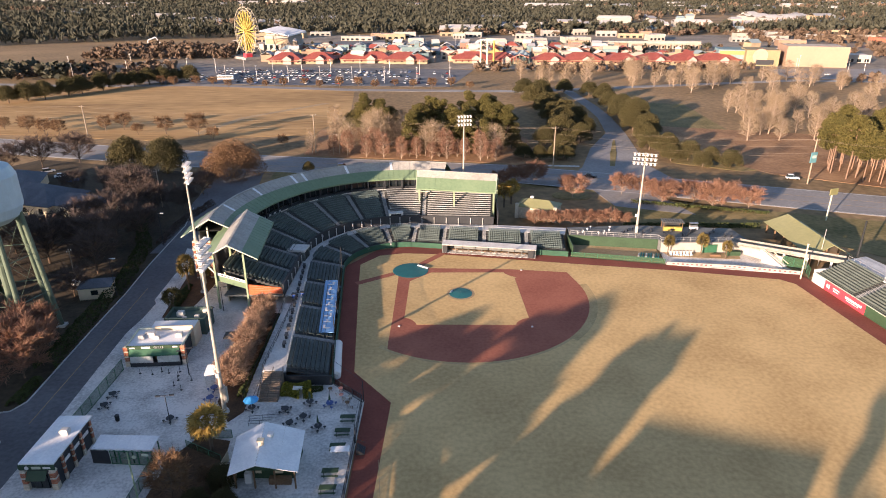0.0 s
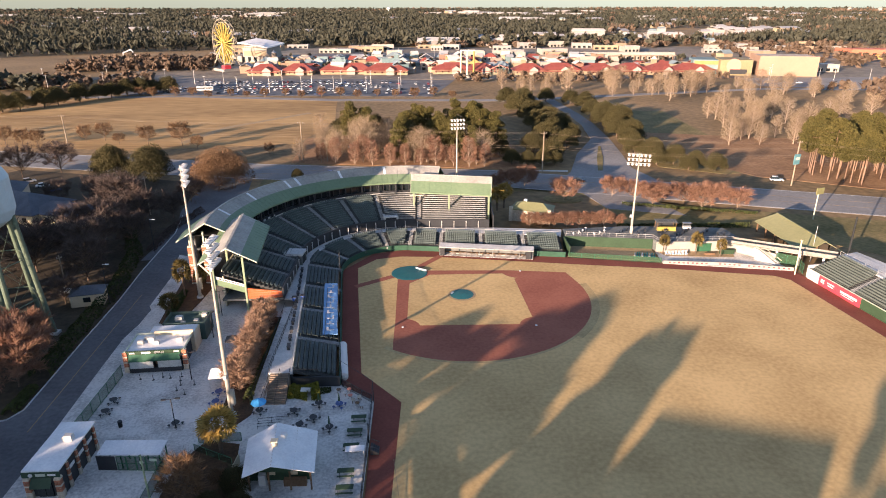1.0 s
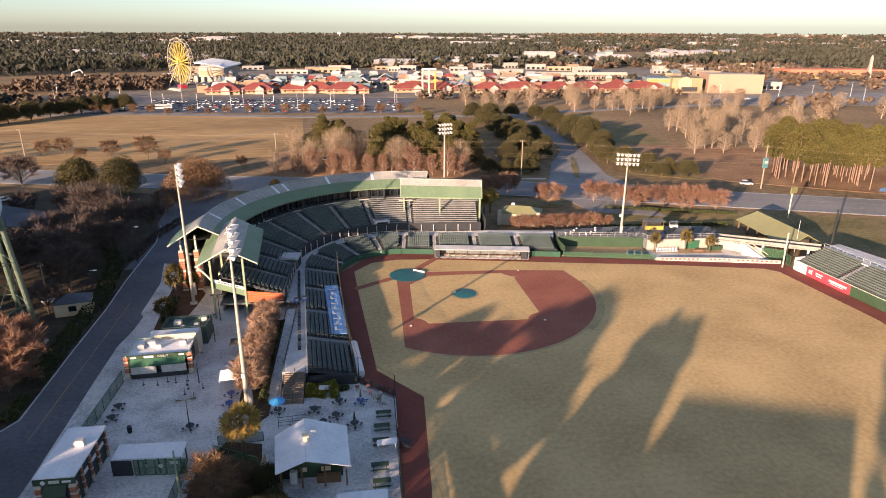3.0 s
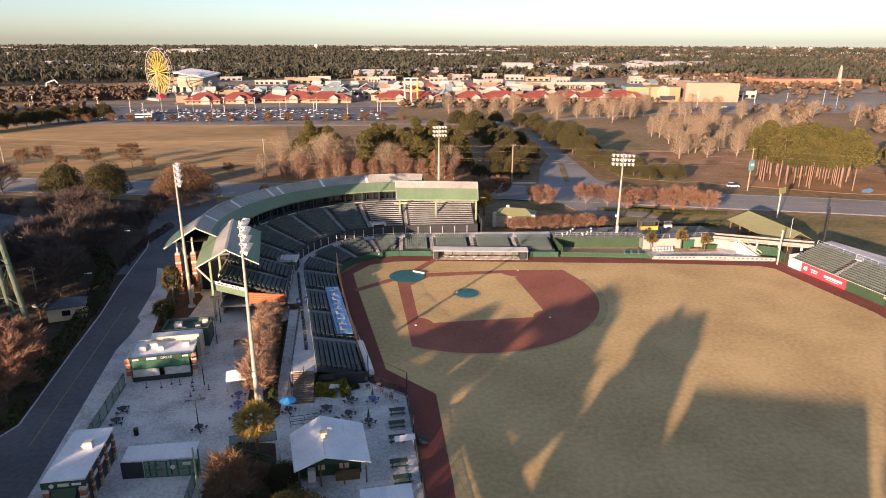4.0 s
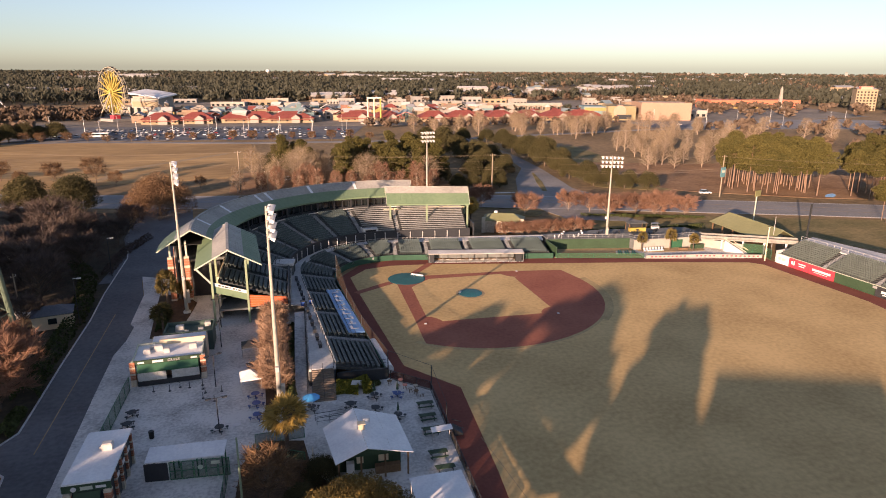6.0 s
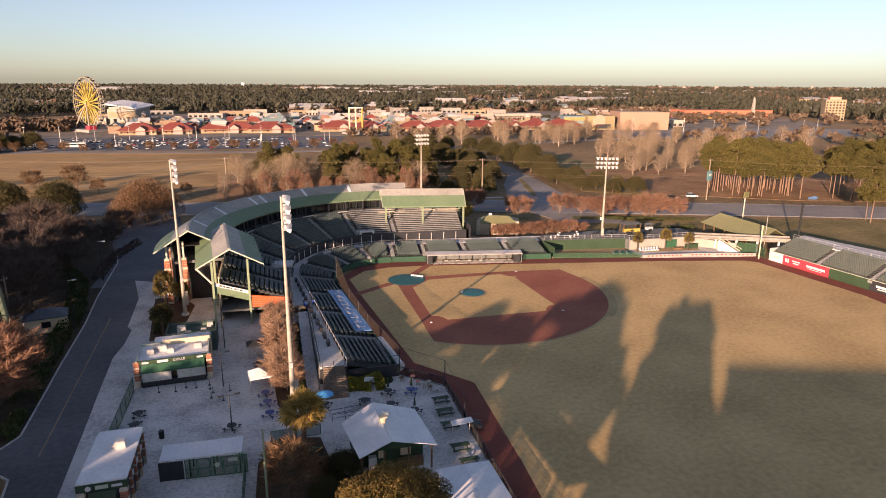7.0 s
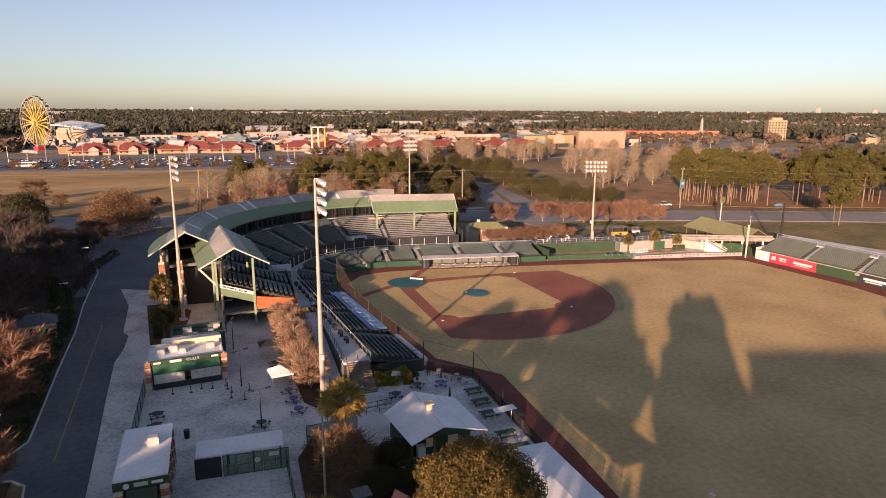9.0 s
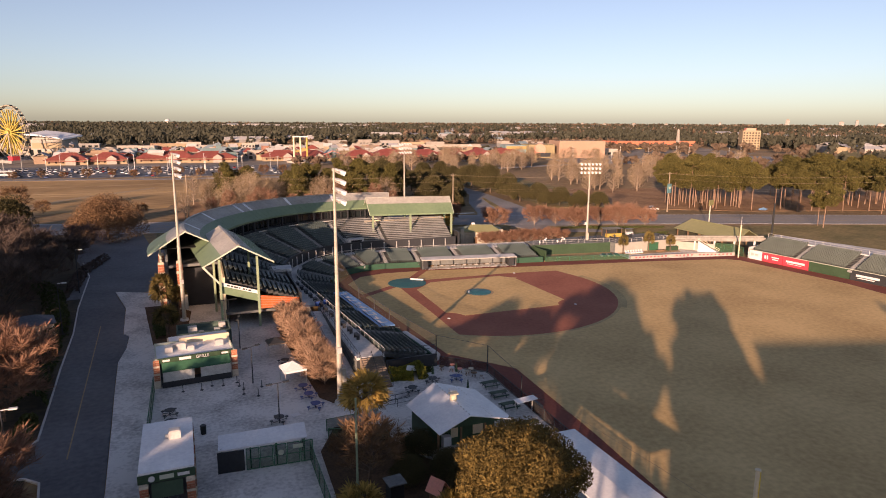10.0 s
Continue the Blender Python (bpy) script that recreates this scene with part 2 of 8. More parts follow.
def part(name, shape, mat, parent=None, label="", at=None):
    ob = new(name, shape.mesh(name, mat) if isinstance(shape, Shape) else shape)
    if parent:
        ob.parent = parent
    if at is not None:
        ob.matrix_basis = at
    if label:
        tagged(ob, label)
    return ob


def thing(name, at, label, category, group=""):
    """The empty at a thing's base that carries its parts."""
    ob = new(name)
    ob.empty_display_size = 0.3
    ob.matrix_basis = at if isinstance(at, Matrix) else pose(*at)
    return tagged(ob, label, category, group)


def setting(name, shape, mat, label="", category=""):
    return tagged(part(name, shape, mat), label, category, kind="structure")


def sheet(pts, z0, z1):
    return Shape().prism(pts, z0, z1)


def strip(line, width, z0, z1):
    """A band of even width along a line of the plan."""
    s = Shape()
    left, right = [], []
    for i, p in enumerate(line):
        a = Vector(line[max(i - 1, 0)])
        b = Vector(line[min(i + 1, len(line) - 1)])
        d = (b - a).normalized()
        n = Vector((-d.y, d.x)) * width / 2
        left.append(Vector(p) + n)
        right.append(Vector(p) - n)
    for i in range(len(line) - 1):
        s.prism([tuple(right[i]), tuple(right[i + 1]), tuple(left[i + 1]), tuple(left[i])], z0, z1)
    return s


def disc(cx, cy, r, k=40, r2=None, turn=0.0):
    r2 = r2 or r
    return [(cx + r * math.cos(2 * math.pi * i / k + turn), cy + r2 * math.sin(2 * math.pi * i / k + turn)) for i in range(k)]


def arc(cx, cy, r, a0, a1, k):
    return [(cx + r * math.cos(radians(a0 + (a1 - a0) * i / k)), cy + r * math.sin(radians(a0 + (a1 - a0) * i / k))) for i in range(k + 1)]

# brown litter, its colour darkened for the shade of the western trees
LITTER = material("shaded_leaf_litter", (0.036, 0.030, 0.021), (0.10, 0.076, 0.046), 0.12, 0.98, 0.05)

# ---- ground, field and roads ----
setting("ground", sheet([(-4700, -1500), (4700, -1500), (4700, 4700), (-4700, 4700)], -1.0, -0.12), LAND, "winter-brown flat land reaching to the horizon", "ground")
setting("meadow", sheet([(-420, 235), (-250, 160), (-120, 138), (-52, 150), (-42, 205), (-50, 280), (-158, 305), (-270, 300)], -0.3, -0.06), MEADOW, "dry tan mown field beside the road", "field")
setting("lawn", sheet([(-53, 92), (-53, 78), (60, 66), (62, 33), (100, 28), (138, -10), (230, -60), (230, 5), (96, 47), (30, 74)], -0.3, -0.05), LAWN, "patchy green-brown verge lawn along the road", "lawn")
setting("pine_straw_floor", sheet([(-48, 112), (36, 99), (44, 104), (46, 140), (38, 168), (-30, 172), (-50, 160)], -0.3, -0.05), NEEDLES, "russet pine-straw forest floor", "ground")
# patch of darker lawn colour laid where the trees shade the ground
setting("shaded_lawn", sheet([(97, 100), (118, 88), (136, 92), (142, 150), (146, 232), (104, 238), (100, 160)], -0.3, -0.046), LAWN, "olive-brown lawn beside the entrance drive, darker patch for tree shade", "lawn")
setting("pine_straw_floor_east", sheet([(128, 84), (168, 62), (240, 40), (300, 60), (260, 150), (180, 150), (110, 170), (112, 110)], -0.3, -0.045), NEEDLES, "russet pine-straw ground under the pines", "ground")
setting("shaded_leaf_litter", sheet([(-55.8, -130), (-160, -130), (-175, 60), (-150, 105), (-76, 84), (-68, 44), (-64.6, 28), (-62.9, 3), (-61.3, -13), (-60.4, -30), (-59.3, -46), (-58.4, -60.9)], -0.3, -0.05), LITTER, "brown leaf litter with the bare trees' shade put into its colour", "ground")
ROAD = [(-1200, 330), (-420, 190), (-182, 128.5), (-126, 115), (-60, 99.5), (30, 86), (92, 66), (146, 48), (240, 12), (700, -180), (1300, -450)]
setting("road", strip(ROAD, 22.5, -0.3, -0.02), ROADTOP, "wide grey asphalt road with faded lines", "road")
for off, wide in ((10.6, 0.35), (-10.6, 0.35), (3.2, 0.22), (-3.2, 0.22)):
    line = []
    for i, p in enumerate(ROAD):
        a, b = Vector(ROAD[max(i - 1, 0)]), Vector(ROAD[min(i + 1, len(ROAD) - 1)])
        d = (b - a).normalized()
        line.append((p[0] - d.y * off, p[1] + d.x * off))
    setting("road_line", strip(line[1:10], wide, -0.1, -0.012), SANDY if abs(off) < 5 else WALKWAY, "worn painted road line", "marking")
setting("driveway", sheet([(58, 88), (61, 94), (70.3, 124), (83.7, 154), (88, 191), (88, 222), (84, 290), (91, 290), (95, 222), (95, 191), (92.6, 154), (88.8, 121), (85.8, 99), (90, 78)], -0.3, -0.014), ROADTOP, "grey asphalt entrance road between trees", "road")
setting("driveway_island", sheet([(71.6, 95), (73.4, 95), (79, 115), (84, 138), (83, 138), (76.4, 115)], -0.2, 0.12), LAWN, "planted traffic island with a pale kerb", "island")
setting("forecourt_island", sheet(disc(50.5, 58.5, 6.4, 24, 4.6), -0.2, 0.10), LAWN, "grass island with a kerb in the forecourt", "island")
setting("verge_path", strip([(20, 98), (34, 94.6), (46, 96.2), (60, 95)], 1.6, -0.2, -0.03), WALKWAY, "pale concrete footpath along the hedge", "path")
setting("turning_bay", sheet([(26, 79), (58, 68), (62, 48), (84, 40), (78, 62), (60, 82)], -0.3, -0.016), ROADTOP, "grey asphalt forecourt beside the road", "road")
setting("access_road", sheet([(-55.6, -130), (-48.6, -130), (-50.8, -66), (-51.7, -52), (-52.4, -42), (-53.1, -30), (-52.5, -24), (-52.6, -17.6), (-53.6, -16.0), (-54.6, 0), (-57.8, 13.4), (-50, 40), (-58, 92), (-74, 96), (-70, 50), (-64.4, 30), (-62.8, 3), (-61.2, -13), (-60.3, -30), (-59.2, -46), (-58.8, -52.4), (-60, -55), (-63, -55.8), (-90, -55), (-90, -61), (-62, -60), (-58.4, -60.8), (-56.9, -62.2), (-56.2, -66)], -0.3, -0.03), ASPHALT, "dark worn asphalt service road", "road")
setting("kerb_west", strip([(-90, -54.9), (-63, -55.7), (-60.1, -55), (-58.9, -52.4), (-59.3, -46), (-60.4, -30), (-61.3, -13), (-62.9, 3), (-64.5, 30), (-68, 46)], 0.2, -0.2, 0.13), WALKWAY, "pale concrete kerb of the service road", "kerb")
setting("pavement", sheet([(-48.5, -130), (-46.6, -130), (-47.2, -72), (-47.6, -44), (-47.8, -20), (-50.5, 10), (-57.6, 13.4), (-54.5, 0), (-53.5, -16.0), (-52.5, -17.6), (-52.4, -24), (-53.0, -30), (-52.3, -42), (-51.6, -52), (-50.7, -66)], -0.3, 0.10), CONCRETE, "grey concrete pavement along the service road", "pavement")
setting("centre_line", strip([(-55.2, -58), (-55.6, -50), (-56.6, -30), (-57.6, -10)], 0.14, -0.1, -0.022), SANDY, "faint worn centre line", "marking")
setting("plaza", sheet([(-47.2, -90), (-20.5, -90), (-20.5, -52.6), (-21.8, -20), (-21.8, 4), (-50, 4), (-47.6, -44)], -0.3, 0.02), CONCRETE, "stained grey concrete concourse plaza", "plaza")
setting("patio", sheet([(-20.5, -90), (-3.8, -90), (-3.6, -52), (-9.3, -47.2), (-20.5, -47.2)], -0.3, 0.03), CONCRETE, "grey concrete picnic patio beside the field", "patio")
setting("planting_bed", sheet([(-27.6, -52.4), (-24.3, -57.6), (-22.6, -55), (-23.4, -22), (-29.4, -22)], -0.2, 0.10), MULCH, "dark mulch planting strip", "bed")
setting("palm_bed", sheet([(-51.2, -1), (-50.2, -10), (-48.6, -24), (-44.6, -25.2), (-43.4, -14), (-43.0, -7), (-46, -1)], -0.2, 0.16), MULCH, "dark mulch bed round palms and light tower", "bed")
setting("garden_bed", sheet([(-30.5, -90), (-12, -90), (-12, -77), (-18.5, -73.0), (-21.5, -69), (-22.5, -62), (-27.5, -61), (-30, -66)], -0.2, 0.09), MULCH, "dark mulch garden bed with shrubs", "bed")
setting("lot_behind", sheet([(-66, 10), (-66, 60), (-52, 70), (-44, 40), (-50, 12)], -0.3, -0.026), ASPHALT, "dark asphalt parking bays", "car park")

setting("kerb_south", strip([(-90, -61.1), (-62, -60.1), (-58.4, -60.9), (-56.9, -62.3), (-56.3, -66), (-55.7, -130)], 0.2, -0.2, 0.13), WALKWAY, "pale concrete kerb round the corner of the service road", "kerb")

# the field
OUTFIELD = [(-11.2, 3.0), (-10.2, -8.0), (-6.4, -43.5), (0.8, -52.4), (0.1, -73.5), (-3, -120), (50, -135), (88, -95), (93, -34.5), (89.5, -7.6), (87.0, -5.2), (65, -0.3), (45, 3.0), (8, 9.6), (-1, 10.2), (-7.0, 8.6)]
setting("warning_track", sheet([(-14.7, 2), (-9.4, -47), (-3.6, -52), (-3.4, -74), (-9, -124), (52, -142), (95, -98), (98.8, -45), (93.9, -6), (93.4, -2.6), (63.5, 3.2), (40.5, 8.2), (8, 13.9), (0, 14.7), (-8, 12.3)], -0.3, 0.0), TRACK, "dark red crushed-clay warning track", "warning track")
setting("outfield_turf", sheet(OUTFIELD, -0.2, 0.03), TURF, "tan dormant baseball turf", "turf")
skin = [(-1.2, -25.0), (-1.3, -33.2)] + arc(13.8, -13.6, 26.9, 236, 375, 36) + [(38.4, -1.3), (25.0, 0.4), (5, 1.0), (3, 3), (-2.8, 2.0), (-1.4, -4)]
LIP = material("worn_turf_lip", (0.35, 0.25, 0.115), (0.54, 0.395, 0.19), 0.3, 0.95, 0.02, fine=2.2)
setting("turf_lip", sheet(arc(13.8, -13.6, 26.4, 232, 372, 40) + arc(13.8, -13.6, 28.6, 372, 318, 20) + arc(13.8, -13.6, 27.5, 318, 232, 24), -0.1, 0.038), LIP, "darker worn turf edge round the clay infield", "turf")
setting("infield_clay", sheet(skin, -0.2, 0.045), CLAY, "smooth red clay baseball infield", "infield")
setting("infield_turf", sheet([(6.2, -1.6), (1.4, -6.4), (1.2, -23.8), *arc(0, -27.4, 3.9, 66, 12, 6), (23.2, -26.7), *arc(27.4, -27.4, 3.7, 168, 100, 6), (25.7, -4.6), *arc(27.4, 0, 4.3, 256, 200, 6)], -0.1, 0.06), TURF, "tan dormant infield turf square", "turf")
setting("turf_apron", sheet([(-10.6, 3.2), (-9.4, -6.3), (-4.3, -2.4), (-3.2, 0.4), (-0.4, 4.3), (4.0, 8.4), (-1, 9.6), (-6.6, 8.2)], -0.1, 0.05), TURF, "tan turf apron behind home plate", "turf")
setting("clay_path", strip([(-10.8, -7.6), (-2.6, -2.2)], 1.7, -0.1, 0.052), CLAY, "red clay walkway to the dugout", "path")
setting("clay_path_far", strip([(9.0, 10.3), (3.6, 3.2)], 1.7, -0.1, 0.052), CLAY, "red clay walkway to the dugout", "path")
setting("mound", sheet(disc(13.0, -12.7, 3.1, 36), -0.1, 0.075), SANDY, "sandy rim of the pitcher's mound", "mound")


def base(x, y, turn=0):
    t = thing("base", (x, y, 0.05, 0, 0, turn), "white square canvas base bag on red clay", "base", "bases of the diamond")
    part("bag", Shape().box(0, 0, 0, 0.42, 0.42, 0.10).box(0, 0, 0.10, 0.36, 0.36, 0.02), WHITE, t)


base(0.35, -27.3), base(26.95, -27.45), base(27.7, -0.2)


def cover(x, y, rx, ry, label):
    t = thing("tarp_cover", (x, y, 0.06), label, "tarpaulin", "round tarps on the infield")
    s = Shape()
    rings = [disc(0, 0, rx * k, 36, ry * k) for k in (1.0, 0.97, 0.6, 0.2)]
    hs = (0.0, 0.05, 0.10, 0.16)
    for a, b, h0, h1 in zip(rings, rings[1:], hs, hs[1:]):
        for i in range(36):
            j = (i + 1) % 36
            s.face((*a[i], h0), (*a[j], h0), (*b[j], h1 + 0.01 * math.sin(i * 2.1)), (*b[i], h1 + 0.01 * math.sin(i * 2.1 - 2.1)))
    s.face(*[(*p, 0.16) for p in rings[-1]])
    part("tarp", s, TEAL, t)
    return t


c = cover(1.25, -0.35, 4.25, 4.2, "round teal tarp over the home plate area")
part("sandbag_roll", Shape().rod((1.6, 2.6, 0.15), (4.1, 0.9, 0.15), 0.22, 0.22, 8), WHITE, c, "white rolled sandbag")
c = cover(13.0, -12.6, 2.6, 2.6, "round teal tarp over the pitcher's mound")
part("sandbag", Shape().rod((-2.3, 0.2, 0.15), (-1.9, 0.9, 0.15), 0.2, 0.2, 8), WHITE, c, "white sandbag")

for i in range(13):
    setting("bay_line", strip([(-64.6 + 0.12 * i, 12 + 2.6 * i), (-59.6 + 0.12 * i, 11.0 + 2.6 * i)], 0.14, -0.1, -0.008), TERRACE, "worn grey parking bay line", "marking")
setting("foul_line", strip([(0.1, -66), (2.1, -81.5), (3.2, -92)], 0.07, -0.05, 0.036), SANDY, "faint worn foul line on the turf", "marking")
setting("puddle", sheet([(173.4, 63.6), (175.6, 62.0), (180, 65), (182, 69), (177, 67)], -0.2, -0.03), WATER, "standing water at the edge of the pines", "puddle")

# ---- grandstand ----
def along(stations):
    """Turns pairs (inner, outer) of plan points into a function of distance and depth."""
    mids = [(Vector(a) + Vector(b)) / 2 for a, b in stations]
    cum = [0.0]
    for p, q in zip(mids, mids[1:]):
        cum.append(cum[-1] + (q - p).length)

    def at(s, t):
        s = max(0.0, min(cum[-1], s))
        i = max(k for k in range(len(cum) - 1) if cum[k] <= s + 1e-9)
        u = (s - cum[i]) / (cum[i + 1] - cum[i])
        a = Vector(stations[i][0]).lerp(Vector(stations[i + 1][0]), u)
        b = Vector(stations[i][1]).lerp(Vector(stations[i + 1][1]), u)
        return a.lerp(b, t)
    return at, cum


def arcs(cx, cy, r0, r1, a0, a1, k):
    return list(zip(arc(cx, cy, r0, a0, a1, k), arc(cx, cy, r1, a0, a1, k)))


LOW = [((-9.5, -47.2), (-17.4, -47.2)), *arcs(-0.5, 0.5, 14.1, 21.8, 184, 86, 14), ((40.4, 8.2), (40.9, 16.8))]
UP = [((-24.4, -18.6), (-37.0, -18.9)), ((-24.4, -2), (-37.0, -2)), *arcs(-0.5, 0.5, 24.1, 36.6, 180, 90, 12), ((22.6, 23.6), (23.4, 33.6))]
low, lowcum = along(LOW)
up, upcum = along(UP)
CON = 2.7


def seat_mesh():
    s = Shape()
    s.box(0, 0.05, 0.38, 0.46, 0.42, 0.07)
    s.beam((0, 0.28, 0.42), (0, 0.38, 0.86), 0.46, 0.06)
    s.box(0, 0.12, 0.0, 0.06, 0.25, 0.38)
    return s


SEAT = seat_mesh()


def seating(path, s0, s1, z0, z1, rows, mat, label, group, bench=False, t0=0.04):
    """One block of stepped terrace with its rows of seats."""
    mid = path((s0 + s1) / 2, 0.5)
    t = thing("seating_section", (mid.x, mid.y, 0), label, "seating", group)
    o = Vector((mid.x, mid.y, 0))
    n = max(2, int((s1 - s0) / 2.2))
    for r in range(rows):
        ter, seats = Shape(), Shape()
        ta, tb, z = t0 + (1 - t0) * r / rows, t0 + (1 - t0) * (r + 1) / rows, z0 + (z1 - z0) * r / max(rows - 1, 1)
        for i in range(n):
            a, b = s0 + (s1 - s0) * i / n, s0 + (s1 - s0) * (i + 1) / n
            q = [path(a, ta), path(b, ta), path(b, tb), path(a, tb)]
            ter.prism([(p.x - o.x, p.y - o.y) for p in q], z - 0.5, z)
        length = (path(s1, ta) - path(s0, ta)).length
        curve = sum((path(s0 + (s1 - s0) * (i + 1) / 6, ta) - path(s0 + (s1 - s0) * i / 6, ta)).length for i in range(6))
        tm = ta + (tb - ta) * 0.35
        if bench:
            for h, d in ((0.42, 0.0), (0.78, 0.22)):
                for i in range(n):
                    a, b = s0 + 0.5 + (s1 - s0 - 1.0) * i / n, s0 + 0.5 + (s1 - s0 - 1.0) * (i + 1) / n
                    p, q = path(a, tm + d * (tb - ta)), path(b, tm + d * (tb - ta))
                    seats.beam((p.x - o.x, p.y - o.y, z + h), (q.x - o.x, q.y - o.y, z + h), 0.32 if d == 0 else 0.06, 0.06 if d == 0 else 0.30)
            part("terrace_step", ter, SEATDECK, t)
            tagged(part("bench_row", seats, mat, t), kind="stuff")
            continue
        count = max(1, int((curve - 1.1) / 0.56))
        for i in range(count):
            s = s0 + (0.55 + 0.56 * (i + 0.5)) * (s1 - s0) / curve
            p, b = path(s, tm), path(s, tm + 0.02)
            d = (b - p).normalized()
            m = Matrix(((d.y, d.x, 0, p.x - o.x), (-d.x, d.y, 0, p.y - o.y), (0, 0, 1, z), (0, 0, 0, 1)))
            k = len(seats.v)
            up_seat = random.random() < 0.02
            for v in SEAT.v:
                w = m @ Vector(v)
                seats.v.append((w.x, w.y, w.z + (0.03 if up_seat else 0)))
            seats.f += [tuple(x + k for x in f) for f in SEAT.f]
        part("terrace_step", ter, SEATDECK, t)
        tagged(part("seat_row", seats, mat, t), kind="stuff")
    return t


AISLE = material("aisle_concrete", (0.20, 0.205, 0.20), (0.34, 0.34, 0.33), 0.4, 0.9)


def aisle(path, s, z0, z1, rows, wide=0.95):
    """A stair between two blocks of seats."""
    p = path(s, 0.5)
    t = thing("aisle_stair", (p.x, p.y, 0), "pale concrete aisle stair with a centre handrail between seats", "stair", "aisle stairs")
    for r in range(rows * 2):
        a, b = r / rows / 2, (r + 1) / rows / 2
        z = z0 + (z1 - z0) * r / (rows * 2 - 1)
        q = [path(s - wide / 2, a), path(s + wide / 2, a), path(s + wide / 2, b), path(s - wide / 2, b)]
        part("step", Shape().prism([(v.x - p.x, v.y - p.y) for v in q], z - 0.5, z + 0.02), AISLE, t)


L_CUTS = [0.0, 12.0, 24.0, 35.5, 47.0, 55.0, 63.0, 71.0, 78.0, 86.0, 96.5, 107.5, lowcum[-1]]
for a, b in zip(L_CUTS, L_CUTS[1:]):
    seating(low, a + 0.55, b - 0.55, 1.25, CON - 0.1, 9, SEATGREEN, "lower seating block of dark green stadium seats", "lower seating blocks", t0=0.10)
for s in L_CUTS[1:-1]:
    aisle(low, s, 1.2, CON - 0.05, 9)
U_CUTS = [0.0, 8.6, 17.2, 26.0, 34.5, 43.0, 51.5, 60.0]
for a, b in zip(U_CUTS, U_CUTS[1:]):
    seating(up, a + 0.5, b - 0.5, 4.3, 8.3, 14, SEATGREEN, "upper seating block of dark green stadium seats", "upper seating blocks")
U_END = [60.0, 71.0, upcum[-1]]
for a, b in zip(U_END, U_END[1:]):
    seating(up, a + 0.5, b - 0.5, 4.3, 8.3, 13, SEATGREY, "upper block of aluminium bleacher benches in the sun", "bleacher blocks", bench=True)
for s in (*U_CUTS[1:], 71.0):
    aisle(up, s, 4.2, 8.3, 14)

# field wall, concourse and the wall below the upper rows
wall = Shape()
for i in range(70):
    a, b = lowcum[-1] * i / 70, lowcum[-1] * (i + 1) / 70
    q = [low(a, 0.0), low(b, 0.0), low(b, 0.03), low(a, 0.03)]
    wall.prism([(p.x, p.y) for p in q], 0, 1.35)
setting("field_wall", wall, paint("field_wall_green", (0.030, 0.085, 0.052), 0.6, 0.2, 0.25), "green padded wall in front of the seats", "wall")
con, outer = Shape(), Shape()
edge = [(-21.4, -47.2), (-21.6, -19.0), (-24.2, -18.7), (-24.2, -2)] + arc(-0.5, 0.5, 23.9, 180, 90, 16) + [(22.6, 23.8), (42.0, 21.5)]
inner = [low(s, 1.0) for s in np.linspace(0, lowcum[-1], 60)]
setting("concourse", Shape().prism([(p.x, p.y) for p in inner] + edge[::-1], CON - 0.35, CON), WALKWAY, "pale grey concrete concourse above the lower seats", "concourse")
setting("concourse_wall_west", strip([(-21.4, -47.0), (-21.6, -19.2)], 0.25, 0, CON - 0.36), TERRACE, "grey concrete retaining wall", "wall")
fw = Shape()
for i in range(60):
    a, b = upcum[-1] * i / 60, upcum[-1] * (i + 1) / 60
    q = [up(a, 0.0), up(b, 0.0), up(b, 0.025), up(a, 0.025)]
    fw.prism([(p.x, p.y) for p in q], CON, 5.1)
setting("upper_front_wall", fw, DARKSTEEL, "dark painted wall in front of the upper rows", "wall")
# vomitory
v = thing("tunnel_portal", (-4.0, 25.0, CON + 0.5, 0, 0, 9), "pale concrete tunnel portal through the upper rows", "portal")
part("jamb", Shape().box(-1.7, 1.6, 0, 0.5, 4.2, 2.4), WALKWAY, v)
part("jamb", Shape().box(1.7, 1.6, 0, 0.5, 4.2, 2.4), WALKWAY, v)
part("lintel", Shape().box(0, 0.1, 2.4, 3.9, 1.4, 0.35), WALKWAY, v)
# solid near-black block in place of the shaded opening
part("passage", Shape().box(0, 1.62, 0, 2.85, 4.1, 2.38), DARK, v, "near-black block standing for the shade in the passage")
v = thing("tunnel_portal", (-24.0, 1.0, CON, 0, 0, 84), "pale weathered concrete tunnel portal through the upper rows", "portal")
part("jamb", Shape().box(-1.6, 1.6, 0, 0.5, 4.2, 2.2), TERRACE, v)
part("jamb", Shape().box(1.6, 1.6, 0, 0.5, 4.2, 2.2), TERRACE, v)
part("lintel", Shape().box(0, 1.6, 2.2, 3.8, 4.4, 0.5), WALKWAY, v)
# near-black filling paints this tunnel's shade too
part("passage", Shape().box(0, 1.62, 0, 2.65, 4.1, 2.18), DARK, v, "near-black block standing for the shade in the passage")


def sweep(lines, k0, k1, thick):
    """Sheets between two lines of a roof, station by station."""
    s = Shape()
    for a, b in zip(lines, lines[1:]):
        s.slab([a[k0], b[k0], b[k1], a[k1]], thick)
    return s


